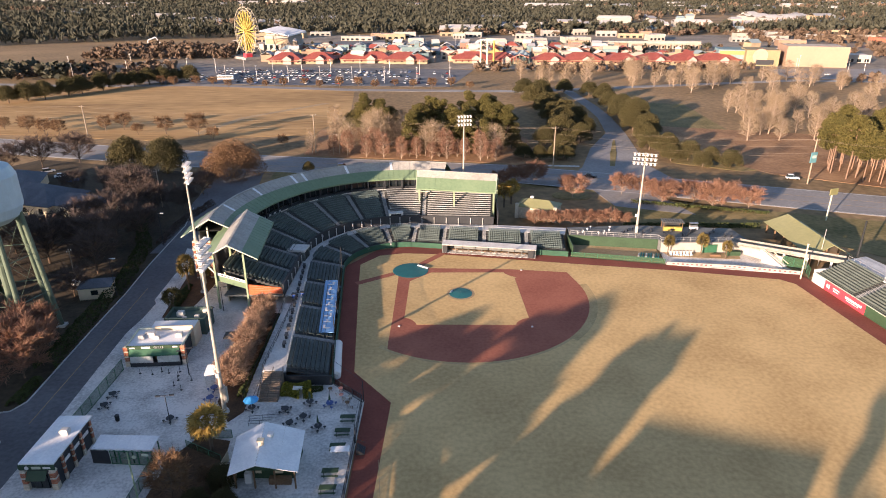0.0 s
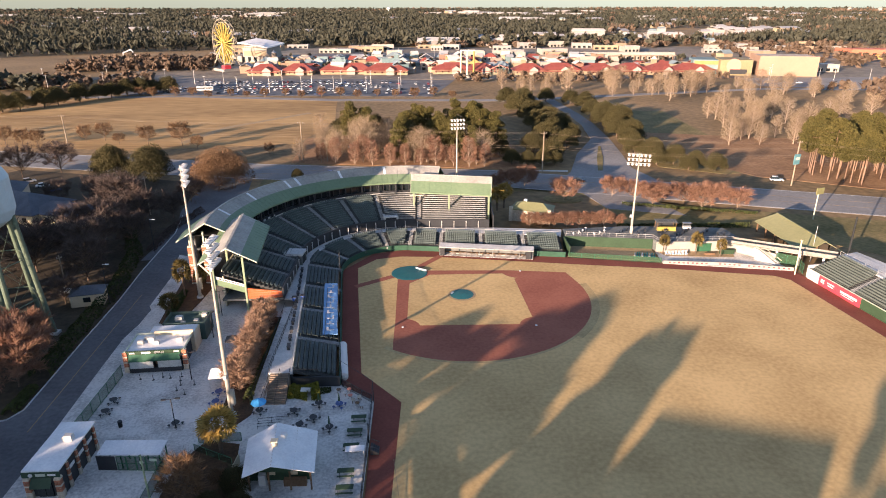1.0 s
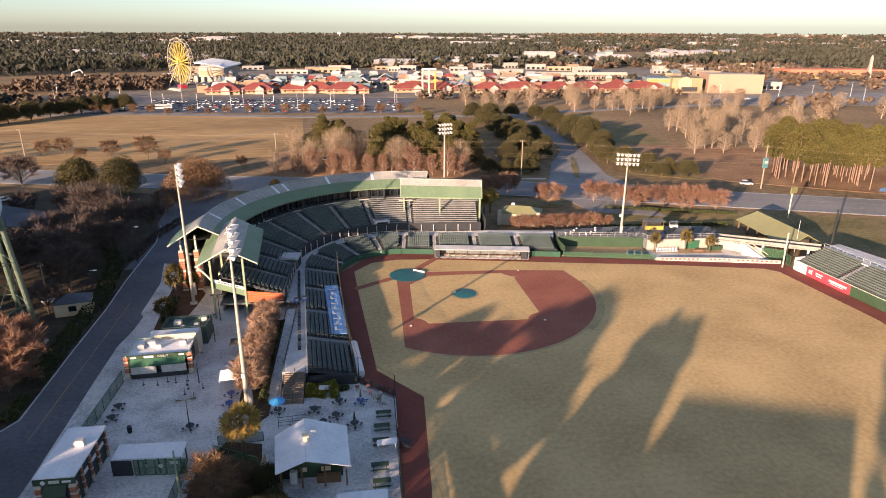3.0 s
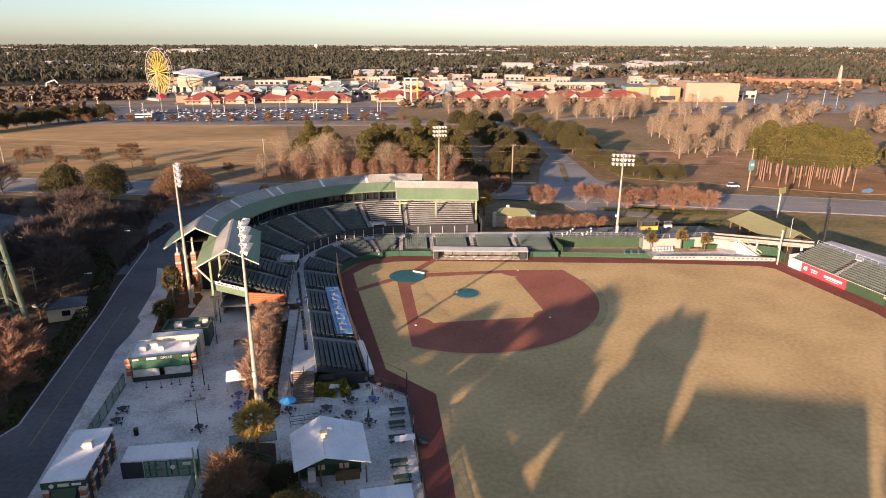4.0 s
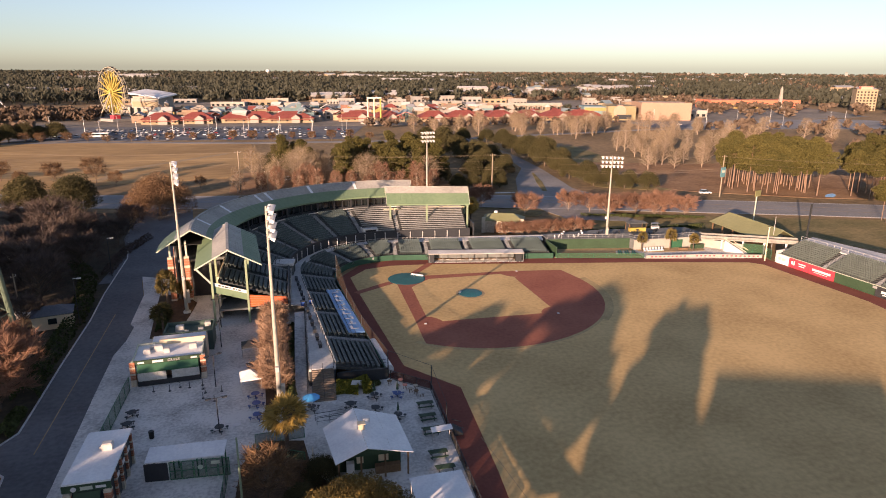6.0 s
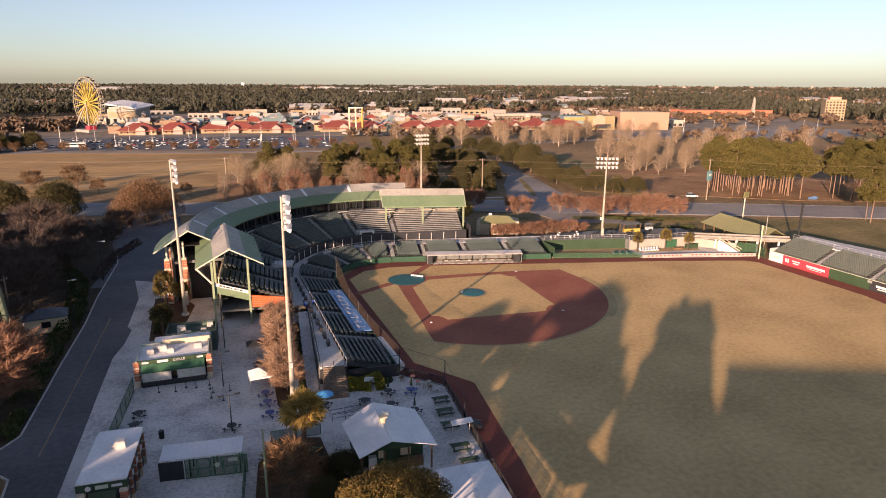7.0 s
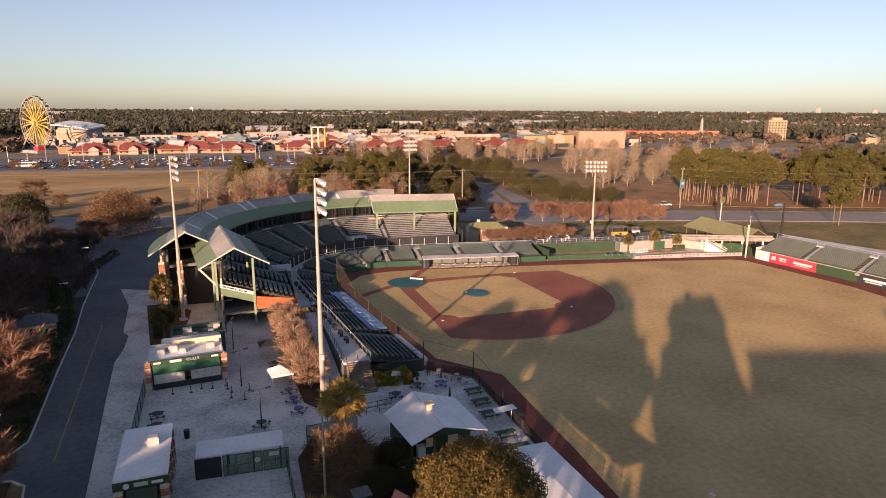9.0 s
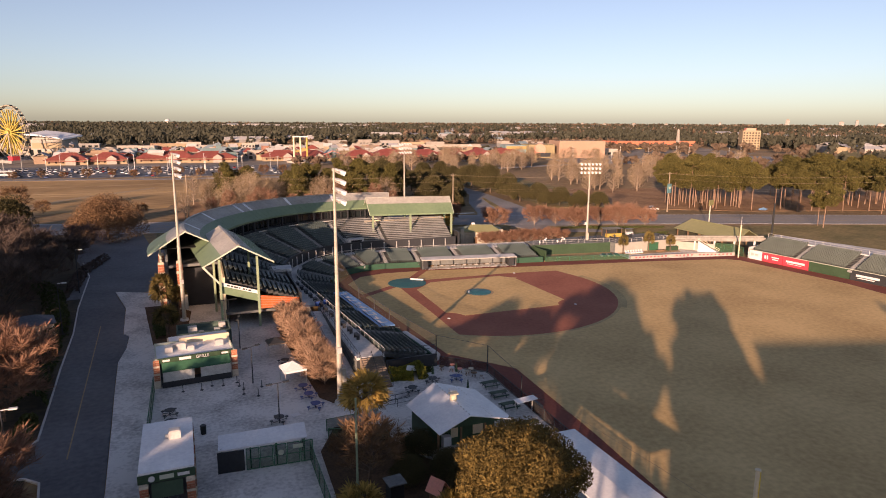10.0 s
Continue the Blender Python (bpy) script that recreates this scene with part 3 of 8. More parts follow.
def gable_roof(name, lines, label, split=0.52):
    """A long gable roof; lines give front eave, ridge and back eave at each station."""
    t = thing(name, (lines[0][1][0], lines[0][1][1], 0), label, "roof")
    o = Vector((lines[0][1][0], lines[0][1][1], 0))
    full = []
    for f, r, b in lines:
        f, r, b = Vector(f) - o, Vector(r) - o, Vector(b) - o
        full.append((f, f.lerp(r, split), r, b.lerp(r, split), b))
    part("green_slope", sweep(full, 0, 1, 0.18), ROOFGREEN, t, "green metal lower roof slope")
    part("grey_slope", sweep(full, 1, 2, 0.18), ROOFGREY, t, "grey weathered upper roof slope")
    part("grey_back_slope", sweep(full, 3, 2, 0.18), ROOFGREY, t, "grey weathered upper roof slope")
    part("green_back_slope", sweep(full, 4, 3, 0.18), ROOFGREEN, t, "green metal lower roof slope")
    for a, b in zip(full, full[1:]):
        n = max(1, round((b[2] - a[2]).length / 1.5))
        for i in range(n):
            u = (i + 0.5) / n
            for lo, hi, m in ((0, 1, ROOFGREEN), (1, 2, ROOFGREY)):
                p, q = a[lo].lerp(b[lo], u), a[hi].lerp(b[hi], u)
                part("seam", Shape().beam(p + Vector((0, 0, 0.03)), q + Vector((0, 0, 0.03)), 0.04, 0.05), m, t)
    ridge = Shape()
    for a, b in zip(full, full[1:]):
        ridge.beam(a[2] + Vector((0, 0, 0.06)), b[2] + Vector((0, 0, 0.06)), 0.5, 0.12)
    part("ridge_cap", ridge, ROOFGREY, t)
    for i, j in ((0, 2), (4, 2)):
        for e in (full[0], full[-1]):
            part("barge_board", Shape().beam(e[i] - Vector((0, 0, 0.12)), e[j] - Vector((0, 0, 0.12)), 0.10, 0.22), TRIMPALE, t, "pale barge board")
    fascia = Shape()
    for a, b in zip(full, full[1:]):
        fascia.beam(a[0] - Vector((0, 0, 0.2)), b[0] - Vector((0, 0, 0.2)), 0.12, 0.34)
    part("fascia", fascia, ROOFGREEN, t)
    return t, full, o


main = []
for a in np.linspace(188.3, 77, 26):
    c, s = math.cos(radians(a)), math.sin(radians(a))
    main.append(((37.4 * c, 37.4 * s, 11.9), (43.5 * c, 43.5 * s, 15.2), (50.0 * c, 50.0 * s, 11.3)))
roof, full, o = gable_roof("main_roof", main, "curved green and grey metal grandstand roof")
for i in (3, 7, 11, 12, 16, 20):
    a, b = full[i], full[i + 1]
    pa, pb = a[1].lerp(a[2], 0.02), a[2]
    qa, qb = a[1].lerp(b[1], 0.22).lerp(a[2].lerp(b[2], 0.22), 0.02), a[2].lerp(b[2], 0.22)
    up4 = Vector((0, 0, 0.03))
    part("skylight_strip", Shape().slab([pa + up4, qa + up4, qb + up4, pb + up4], 0.025), MEMBRANE, roof, "pale translucent skylight strip")
west, wfull, wo = gable_roof("west_roof", [((-29.0 - 0.102 * (y + 19.9), y + 0.5, 11.3), (-34.7 - 0.102 * (y + 19.9), y, 14.5), (-40.6 - 0.102 * (y + 19.9), y - 0.5, 11.3)) for y in (-19.9, -10.0, -3.0, 2.0)], "green and grey gable roof over the first-base upper rows")
east, efull, eo = gable_roof("east_roof", [((1.3 + 21.9 * k, 31.0 - 4.6 * k, 10.9 + 0.2 * k), (1.5 + 22.4 * k, 36.0 - 4.6 * k, 14.8), (1.8 + 23.0 * k, 41.0 - 4.6 * k, 10.9)) for k in (0.0, 0.34, 0.67, 1.0)], "green and grey gable roof over the third-base bleachers", split=0.62)

# press level under the main roof
press = thing("press_level", (0, 0, 0), "dark glazed press boxes under the curved roof", "press box")
back, sill, head, glass, floor = Shape(), Shape(), Shape(), Shape(), Shape()
angs = np.linspace(185, 78, 40)
for a0, a1 in zip(angs, angs[1:]):
    def ring(r):
        return [(r * math.cos(radians(a0)), r * math.sin(radians(a0))), (r * math.cos(radians(a1)), r * math.sin(radians(a1)))]
    def band(s, r0, r1, z0, z1):
        p, q = ring(r0), ring(r1)
        s.prism([p[0], p[1], q[1], q[0]], z0, z1)
    band(floor, 37.2, 47.0, 8.0, 8.5)
    band(back, 46.6, 47.0, 0.0, 12.6)
    band(sill, 38.3, 38.5, 8.5, 9.3)
    band(head, 38.3, 38.5, 11.0, 12.2)
    band(glass, 38.9, 39.0, 9.3, 11.0)
part("floor", floor, TERRACE, press)
part("back_wall", back, TERRACE, press, "grey rear wall")
part("sill_wall", sill, DARKSTEEL, press)
# near-black colour paints the shade below the eave
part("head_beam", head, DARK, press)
part("window_band", glass, GLASS, press, "dark window glass")
for i, a in enumerate(angs):
    c, s = math.cos(radians(a)), math.sin(radians(a))
    part("mullion", Shape().box(38.4 * c, 38.4 * s, 9.3, 0.18, 0.18, 1.75, a), DARKSTEEL, press)
for i, a in enumerate(np.linspace(183, 80, 15)):
    c, s = math.cos(radians(a)), math.sin(radians(a))
    part("column", Shape().box(37.7 * c, 37.7 * s, 0, 0.35, 0.35, 11.6, a), DARKSTEEL, press)
rail = Shape()
for a0, a1 in zip(angs, angs[1:]):
    p, q = [(37.1 * math.cos(radians(a)), 37.1 * math.sin(radians(a))) for a in (a0, a1)]
    rail.beam((*p, 8.95), (*q, 8.95), 0.08, 0.24)
part("front_rail", rail, STEEL, press, "thin pale front rail")
for a in np.linspace(172, 152, 8):
    c, s = math.cos(radians(a)), math.sin(radians(a))
    part("name_plate", Shape().box(38.2 * c, 38.2 * s, 8.55, 0.08, 0.8, 0.45, a), WHITE, press, "white plate")

# ends and columns of the side roofs
we = thing("west_end_frame", (-31, -19, 0), "pale green steel end frame of the upper rows", "frame")
for x, y, h in ((-37.9, -19.8, 12.3), (-31.8, -19.5, 12.4), (-38.6, -8, 12.2), (-32.4, -8, 12.2)):
    part("column", Shape().box(x + 31, y + 19, 0, 0.38, 0.38, h), POLEGREEN, we)
part("end_beam", Shape().beam((-7.0, -0.4, 7.15), (-0.8, -0.3, 5.1), 0.3, 1.3), ROOFGREEN, we, "pale green end beam")
sign = Shape().beam((-7.0, -0.58, 8.1), (-0.8, -0.48, 6.05), 0.06, 0.6)
part("raker_strut", Shape().beam((-9.4, -0.6, 11.0), (-6.6, -0.5, 7.6), 0.22, 0.3), TRIMPALE, we, "pale sloping strut under the eave")
part("sign_board", sign, WHITE, we, "white sign board")
for i, (a, b) in enumerate(((0.18, 0.25), (0.28, 0.34), (0.36, 0.46), (0.49, 0.52), (0.58, 0.64), (0.67, 0.70), (0.73, 0.80))):
    A, B = Vector((-7.0, -0.63, 8.1)), Vector((-0.8, -0.53, 6.05))
    part("sign_mark", Shape().beam(A.lerp(B, a), A.lerp(B, b), 0.03, 0.24), DARKSTEEL, we, "dark bar")
part("end_panel", Shape().slab([(-0.6, -0.5, 5.5), (6.4, 0.9, 4.05), (6.4, 0.88, 2.7), (-0.6, -0.52, 3.1)], 0.12), ORANGE, we, "orange slatted end panel")
for i in range(5):
    k = (i + 0.5) / 5
    part("slat", Shape().beam((-0.6, -0.62, 3.1 + 2.4 * k), (6.4, 0.78, 2.7 + 1.35 * k), 0.05, 0.07), SALMON, we)
pad = Shape().prism([(-37.2, -18.5), (-24.6, -18.5), (-24.6, -2), (-37.2, -2)], 2.2, 2.6)
setting("upper_stand_soffit", pad, TERRACE, "grey underside slab of the upper rows", "slab")
setting("rear_wall_west", strip([(-37.2, -16.5), (-37.2, 4)], 0.3, 0, 8.4), CREAM, "cream rear wall under the upper rows", "wall")
ee = thing("east_end_frame", (24, 30, 0), "pale green steel frame of the third-base roof", "frame")
for x, y, h in ((22.7, 27.0, 11.0), (11.9, 29.2, 10.95), (2.2, 31.2, 10.9), (24.2, 35.9, 11.0), (13.2, 38.2, 10.9)):
    part("column", Shape().box(x - 24, y - 30, 0, 0.45, 0.45, h), POLEGREEN, ee)
setting("east_rear_wall", strip([(1, 36.0), (24.2, 36.0)], 0.3, 0, 8.6), CREAM, "cream rear wall behind the bleachers", "wall")
setting("east_side_wall", Shape().prism([(23.6, 24), (23.9, 24), (24.3, 36), (24.0, 36)], 0, 6.2), DARKSTEEL, "dark side wall of the bleachers", "wall")
# ---- details of the grandstand ----
setting("stand_end_wall_west", Shape().prism([(-17.3, -47.5), (-9.6, -47.5), (-9.6, -47.25), (-17.3, -47.25)], 0, 1.9), DARKSTEEL, "dark end wall of the lower seats", "wall")
setting("concourse_end_wall", Shape().prism([(-21.4, -47.3), (-17.4, -47.3), (-17.4, -47.05), (-21.4, -47.05)], 0, CON - 0.36), DARKSTEEL, "dark end wall under the concourse", "wall")


def brick_column(x, y, h, w):
    t = thing("brick_column", (x, y, 0), "tall brick column banded with pale stone", "column", "brick columns")
    part("core", Shape().box(0, 0, 0, w - 0.08, w - 0.08, h), STONE, t)
    me = Shape().box(0, 0, 0, w, w, 0.44).mesh("course", BRICK)
    ms = Shape().box(0, 0, 0, w + 0.08, w + 0.08, 0.40).mesh("stone_course", STONE)
    for i in range(int(h / 0.5)):
        part("course", ms if i % 5 == 4 or i == 0 else me, None, t, at=pose(0, 0, i * 0.5 + 0.03))


for x, y in ((-47.6, -4.5), (-44.5, -4.3), (-47.9, 4.0)):
    brick_column(x, y, 9.4, 1.05)
for x, y in ((-47.6, -4.5), (-44.5, -4.3)):
    c = thing("roof_column", (x, y, 9.4), "pale steel roof column on a brick base", "column", "roof columns")
    part("shaft", Shape().box(0, 0, 0, 0.34, 0.34, 3.2), TRIMPALE, c)
setting("rear_stair_hall", Shape().prism([(-46.6, -2.4), (-38.4, -2.4), (-38.4, 2.0), (-46.6, 2.0)], 0, 7.4), DARKSTEEL, "dark stair hall under the curved roof", "wall")
# near-black sheet paints the shade below the curved roof
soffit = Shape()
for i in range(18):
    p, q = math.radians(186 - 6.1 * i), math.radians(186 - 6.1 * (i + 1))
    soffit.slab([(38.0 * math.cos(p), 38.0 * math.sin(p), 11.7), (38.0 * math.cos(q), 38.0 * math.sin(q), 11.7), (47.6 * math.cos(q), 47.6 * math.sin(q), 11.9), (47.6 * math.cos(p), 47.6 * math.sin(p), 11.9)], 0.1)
setting("roof_shade_soffit", soffit, DARK, "near-black sheet standing for the shade under the curved roof", "soffit")

# posts with small flags along the front of the upper rows
for i in range(26):
    s = 3 + (upcum[-1] - 6) * i / 25
    p = up(s, -0.02)
    t = thing("pennant_post", (p.x, p.y, CON), "short pale post on the concourse", "post", "concourse posts")
    part("post", Shape().box(0, 0, 0, 0.16, 0.16, 1.9), STEEL if i % 2 else WALKWAY, t)
    part("cap", Shape().box(0, 0, 1.9, 0.26, 0.26, 0.1), STEEL, t)


def handrail(path, s, z0, z1, rows):
    a, b = path(s, 0.05), path(s, 0.97)
    t = thing("aisle_handrail", (a.x, a.y, z0), "thin pale aisle handrail", "handrail", "aisle handrails")
    A, B = Vector((0, 0, 0.9)), Vector((b.x - a.x, b.y - a.y, z1 - z0 + 0.9))
    for i in range(4):
        p, q = A.lerp(B, (i + 0.1) / 4), A.lerp(B, (i + 0.8) / 4)
        part("rail", Shape().beam(p, q, 0.05, 0.05), SEATDULL, t)
        part("rail_post", Shape().rod(p - Vector((0, 0, 0.9)), p, 0.025, 0.025, 5), SEATDULL, t)
        part("rail_post", Shape().rod(q - Vector((0, 0, 0.9)), q, 0.025, 0.025, 5), SEATDULL, t)


for s in (*U_CUTS[1:], 71.0):
    handrail(up, s, 4.3, 8.4, 14)
for s in L_CUTS[1:-1]:
    handrail(low, s, 1.3, CON, 9)
# concourse stalls
random.seed(46)
for i in range(12):
    p = low(8 + 3.2 * i, 1.16)
    t = thing("concourse_table", (p.x, p.y, CON, 0, 0, 5), "dark folding table on the concourse", "table", "concourse tables")
    part("tabletop", Shape().box(0, 0, 0.72, 0.6, 1.5, 0.05), DARKSTEEL, t)
    for a in (-0.6, 0.6):
        part("leg", Shape().box(0, a, 0, 0.5, 0.05, 0.72), DARKSTEEL, t)
for x, y in ((-22.0, -20.2), (-20.4, -19.4)):
    t = thing("blue_bin", (x, y, CON), "dark blue wheeled waste bin on the concourse", "bin", "waste bins")
    part("body", Shape().rod((0, 0, 0.1), (0, 0, 1.0), 0.42, 0.55, 4), paint("bin_blue", (0.03, 0.08, 0.28), 0.5), t)
    part("lid", Shape().box(0, 0, 1.0, 0.9, 0.9, 0.1), DARKSTEEL, t)
pr = thing("parapet_rail", (0, 0, CON), "pale steel rail along the concourse edge above lower seats", "railing")
for i in range(60):
    a, b = low(lowcum[-1] * i / 60, 1.01), low(lowcum[-1] * (i + 1) / 60, 1.01)
    part("rail", Shape().beam((a.x, a.y, 1.0), (b.x, b.y, 1.0), 0.07, 0.07), STEEL, pr)
    part("rail_post", Shape().rod((a.x, a.y, 0), (a.x, a.y, 1.0), 0.03, 0.03, 5), STEEL, pr)

# ---- trees ----
def ball(c, r, flat=0.75):
    """A point near the skin of a clump."""
    d = Vector((random.gauss(0, 1), random.gauss(0, 1), random.gauss(0, 1))).normalized()
    k = random.uniform(0.72, 1.04) if random.random() < 0.8 else random.uniform(0.2, 0.75)
    return Vector(c) + Vector((d.x * r * k, d.y * r * k, d.z * r * flat * k))


def broadleaf(h, r, blades, size, leaves, seed, clumps=13, low=0.25, puff=1.0, slim=0.6):
    """Trunk with limbs, and a crown of many small leaf clumps."""
    random.seed(seed)
    trunk, crown = Shape(), Shape()
    top = Vector((random.uniform(-0.3, 0.3), random.uniform(-0.3, 0.3), h * 0.42))
    trunk.rod((0, 0, -0.2), top, h * 0.032, h * 0.022, 7)
    cs = []
    for i in range(clumps):
        a = 2.4 * i + random.uniform(-0.4, 0.4)
        k = math.sqrt((i + 0.5) / clumps)
        z = h * (low + (0.83 - low) * (1 - k * k * 0.75) + random.uniform(-0.07, 0.07))
        c = Vector((math.cos(a) * r * 0.68 * k, math.sin(a) * r * 0.68 * k, z))
        cs.append((c, r * random.uniform(0.30, 0.46) * puff))
        trunk.rod(top * random.uniform(0.6, 1.0), c, h * 0.012, h * 0.004, 5)
    for i in range(blades):
        c, rr = cs[i % clumps]
        crown.leaf(ball(c, rr), size * random.uniform(0.6, 1.3), slim)
    return trunk, crown


def pine(h, r, blades, size, seed, base=0.52):
    """A tall bare trunk with flat clumps of needles near its top."""
    random.seed(seed)
    trunk, crown = Shape(), Shape()
    lean = Vector((random.uniform(-0.6, 0.6), random.uniform(-0.6, 0.6), h * 0.96))
    trunk.rod((0, 0, -0.2), lean, h * 0.011, h * 0.004, 6)
    cs = []
    n = 15
    for i in range(n):
        k = i / (n - 1)
        z = h * (base + (0.95 - base) * k)
        reach = r * (0.55 + 0.5 * math.sin(math.pi * min(1, 0.15 + k * 0.85))) * random.uniform(0.45, 0.85) * (1.0 if k < 0.85 else 0.4)
        a = 2.4 * i + random.uniform(-0.5, 0.5)
        c = lean * (z / lean.z) + Vector((math.cos(a) * reach, math.sin(a) * reach, 0))
        trunk.rod(lean * ((z - 0.6) / lean.z), c, h * 0.004, h * 0.0015, 4)
        cs.append((c, r * random.uniform(0.30, 0.44)))
    for i in range(blades):
        c, rr = cs[i % n]
        crown.leaf(ball(c, rr, 0.6), size * random.uniform(0.6, 1.3), 0.5)
    return trunk, crown


def bare(h, r, twigs, seed, limbs=7, thick=1.0, size=0.9, low=0.22, wide=0.07):
    """A leafless tree: limbs rising all along the stem, and a haze of fine twigs."""
    random.seed(seed)
    trunk, crown = Shape(), Shape()
    tip = Vector((random.uniform(-0.05, 0.05) * h, random.uniform(-0.05, 0.05) * h, h * 0.80))
    trunk.rod((0, 0, -0.2), tip * 0.45, h * 0.020 * thick, h * 0.014 * thick, 7)
    trunk.rod(tip * 0.45, tip, h * 0.014 * thick, h * 0.004 * thick, 6)
    ends = [(tip * 0.8, tip)]
    count = limbs * 3
    for i in range(count):
        k = (i + 0.5) / count
        f = low + (0.74 - low) * k
        a = 2.4 * i + random.uniform(-0.4, 0.4)
        reach = r * (0.95 * math.sin(math.pi * (0.28 + 0.62 * k)) ** 0.8) * random.uniform(0.7, 1.05)
        p = tip * (f / 0.8)
        q = p + Vector((math.cos(a) * reach * 0.62, math.sin(a) * reach * 0.62, reach * random.uniform(0.35, 0.6)))
        trunk.rod(p, q, h * 0.007 * thick, h * 0.004 * thick, 5)
        ends.append((p, q))
        for j in range(3):
            b = a + random.uniform(-0.9, 0.9)
            e = q + Vector((math.cos(b) * reach * random.uniform(0.2, 0.42), math.sin(b) * reach * random.uniform(0.2, 0.42), reach * random.uniform(-0.05, 0.38)))
            trunk.rod(q, e, h * 0.0035 * thick, h * 0.0014 * thick, 4)
            ends += [(q, e), (q, e)]
    for i in range(twigs):
        p, q = ends[i % len(ends)]
        c = p.lerp(q, random.uniform(0.15, 1.05))
        out = (q - p).normalized() * 0.8 + Vector((random.gauss(0, 0.7), random.gauss(0, 0.7), random.uniform(-0.2, 0.9)))
        out.normalize()
        ln = size * random.uniform(0.6, 1.5)
        side = out.orthogonal().normalized()
        side = Matrix.Rotation(random.uniform(0, 6.28), 3, out) @ side
        w = side * ln * wide
        crown.face(c - w, c + out * ln * 0.6 - w * 0.5, c + out * ln * 1.5, c + out * ln * 0.6 + w)
    return trunk, crown


def palm(h, r, seed, fronds=26):
    random.seed(seed)
    trunk, crown = Shape(), Shape()
    trunk.rod((0, 0, -0.1), (0.05, 0, h - r * 0.3), 0.20, 0.24, 8)
    trunk.rod((0.05, 0, h - r * 0.45), (0.05, 0, h), 0.36, 0.22, 8)
    for i in range(fronds * 2):
        k = 1 - 1.5 * (i + 0.5) / (fronds * 2)
        a = 2.4 * i
        d = Vector((math.cos(a) * math.sqrt(1 - k * k), math.sin(a) * math.sqrt(1 - k * k), k))
        p = Vector((0.05, 0, h)) + d * r * random.uniform(0.40, 0.62)
        crown.face(Vector((0.05, 0.04, h)), Vector((0.05, -0.04, h)), p)
        side = d.orthogonal().normalized()
        side = Matrix.Rotation(random.uniform(0, 6.28), 3, d) @ side
        for b in range(9):
            w = radians(-80 + 20 * b + random.uniform(-6, 6))
            tip = p + (d * math.cos(w) + side * math.sin(w)) * r * random.uniform(0.34, 0.50) - Vector((0, 0, r * 0.10))
            thin = (tip - p).cross(d.cross(side)).normalized() * r * 0.035
            crown.face(p, p.lerp(tip, 0.5) + thin, tip, p.lerp(tip, 0.5) - thin)
    return trunk, crown


def tree_kind(name, shapes, bark, leaves, label, group):
    """Builds a tree once; the first one stands where the first call of plant() puts it."""
    t = thing(name, pose(0, 0, 0), label, "tree", group)
    part("trunk", shapes[0], bark, t)
    part("crown", shapes[1], leaves, t)
    return [t, False]


def plant(kind, x, y, k=1.0, turn=None, z=0.0, kz=None):
    turn = random.uniform(0, 360) if turn is None else turn
    m = pose(x, y, z - 0.06, 0, 0, turn) @ Matrix.Diagonal((k, k, kz or k, 1))
    t = copy_thing(kind[0], Matrix()) if kind[1] else kind[0]
    kind[1] = True
    t.matrix_basis = m
    return t


def planted(kind, spots, k0=0.85, k1=1.15, seed=1):
    random.seed(seed)
    pre = kind[0]
    for x, y, *k in spots:
        kk = (k[0] if k else 1.0) * random.uniform(k0, k1)
        m = pose(x, y, -0.06, 0, 0, random.uniform(0, 360)) @ Matrix.Diagonal((kk, kk, kk * random.uniform(0.92, 1.1), 1))
        t = pre if not kind[1] else copy_thing(pre, Matrix())
        kind[1] = True
        t.matrix_basis = m


def mixed(kinds, spots, k0=0.85, k1=1.15, seed=1):
    for i, kind in enumerate(kinds):
        planted(kind, spots[i::len(kinds)], k0, k1, seed + i)


OAKS = [tree_kind("evergreen_oak", broadleaf(11, 7.6, 18000, 0.26, L_OAK, s, 44, 0.10, 0.8, 0.4), BARK, L_OAK, "dense dark green evergreen oak with a rounded crown", "evergreen oaks") for s in (1, 2)]
PINES = [tree_kind("pine_tree", pine(20, 6.0, 9000, 0.29, s, b), PINEBARK, L_PINE, "tall pine with a bare trunk and olive-green crown", "pines") for s, b in ((3, 0.54), (4, 0.58), (5, 0.46))]
GROVEP = [tree_kind("pine_tree", pine(18, 5.4, 9000, 0.28, s, b), PINEBARK, L_PINE, "olive-gold pine with a crown low on its trunk", "pines") for s, b in ((63, 0.26), (64, 0.34), (65, 0.22))]
PALE = [tree_kind("bare_tree", bare(17.5, 4.9, 3800, s, 16, 0.85, 1.3, 0.07, 0.012), PALEBARK, L_BARE, "pale leafless winter tree with fine twigs", "bare pale trees") for s in (6, 7, 8)]
# western bare trees; their twig colour carries the shade
DARKB = [tree_kind("bare_dark_tree", bare(11, 7.0, 4200, s, 13, 1.0, 1.0, 0.12, 0.05), BARK, L_DARKBARE, "grey-brown leafless tree with shade put into its twig colour", "bare dark trees") for s in (9, 10)]
RUSSET = [tree_kind("russet_tree", bare(6.5, 5.2, 5000, s, 17, 0.7, 0.75, 0.10, 0.06), PALEBARK, L_RUSSET, "low spreading leafless tree with russet twigs", "russet trees") for s in (11, 12)]
REDBIG = [tree_kind("red_brown_tree", bare(10.5, 7.0, 9000, s, 18, 0.8, 0.85, 0.08, 0.055), BARK, L_RUSSET, "large red-brown winter tree beside the service road", "red-brown trees") for s in (13,)]
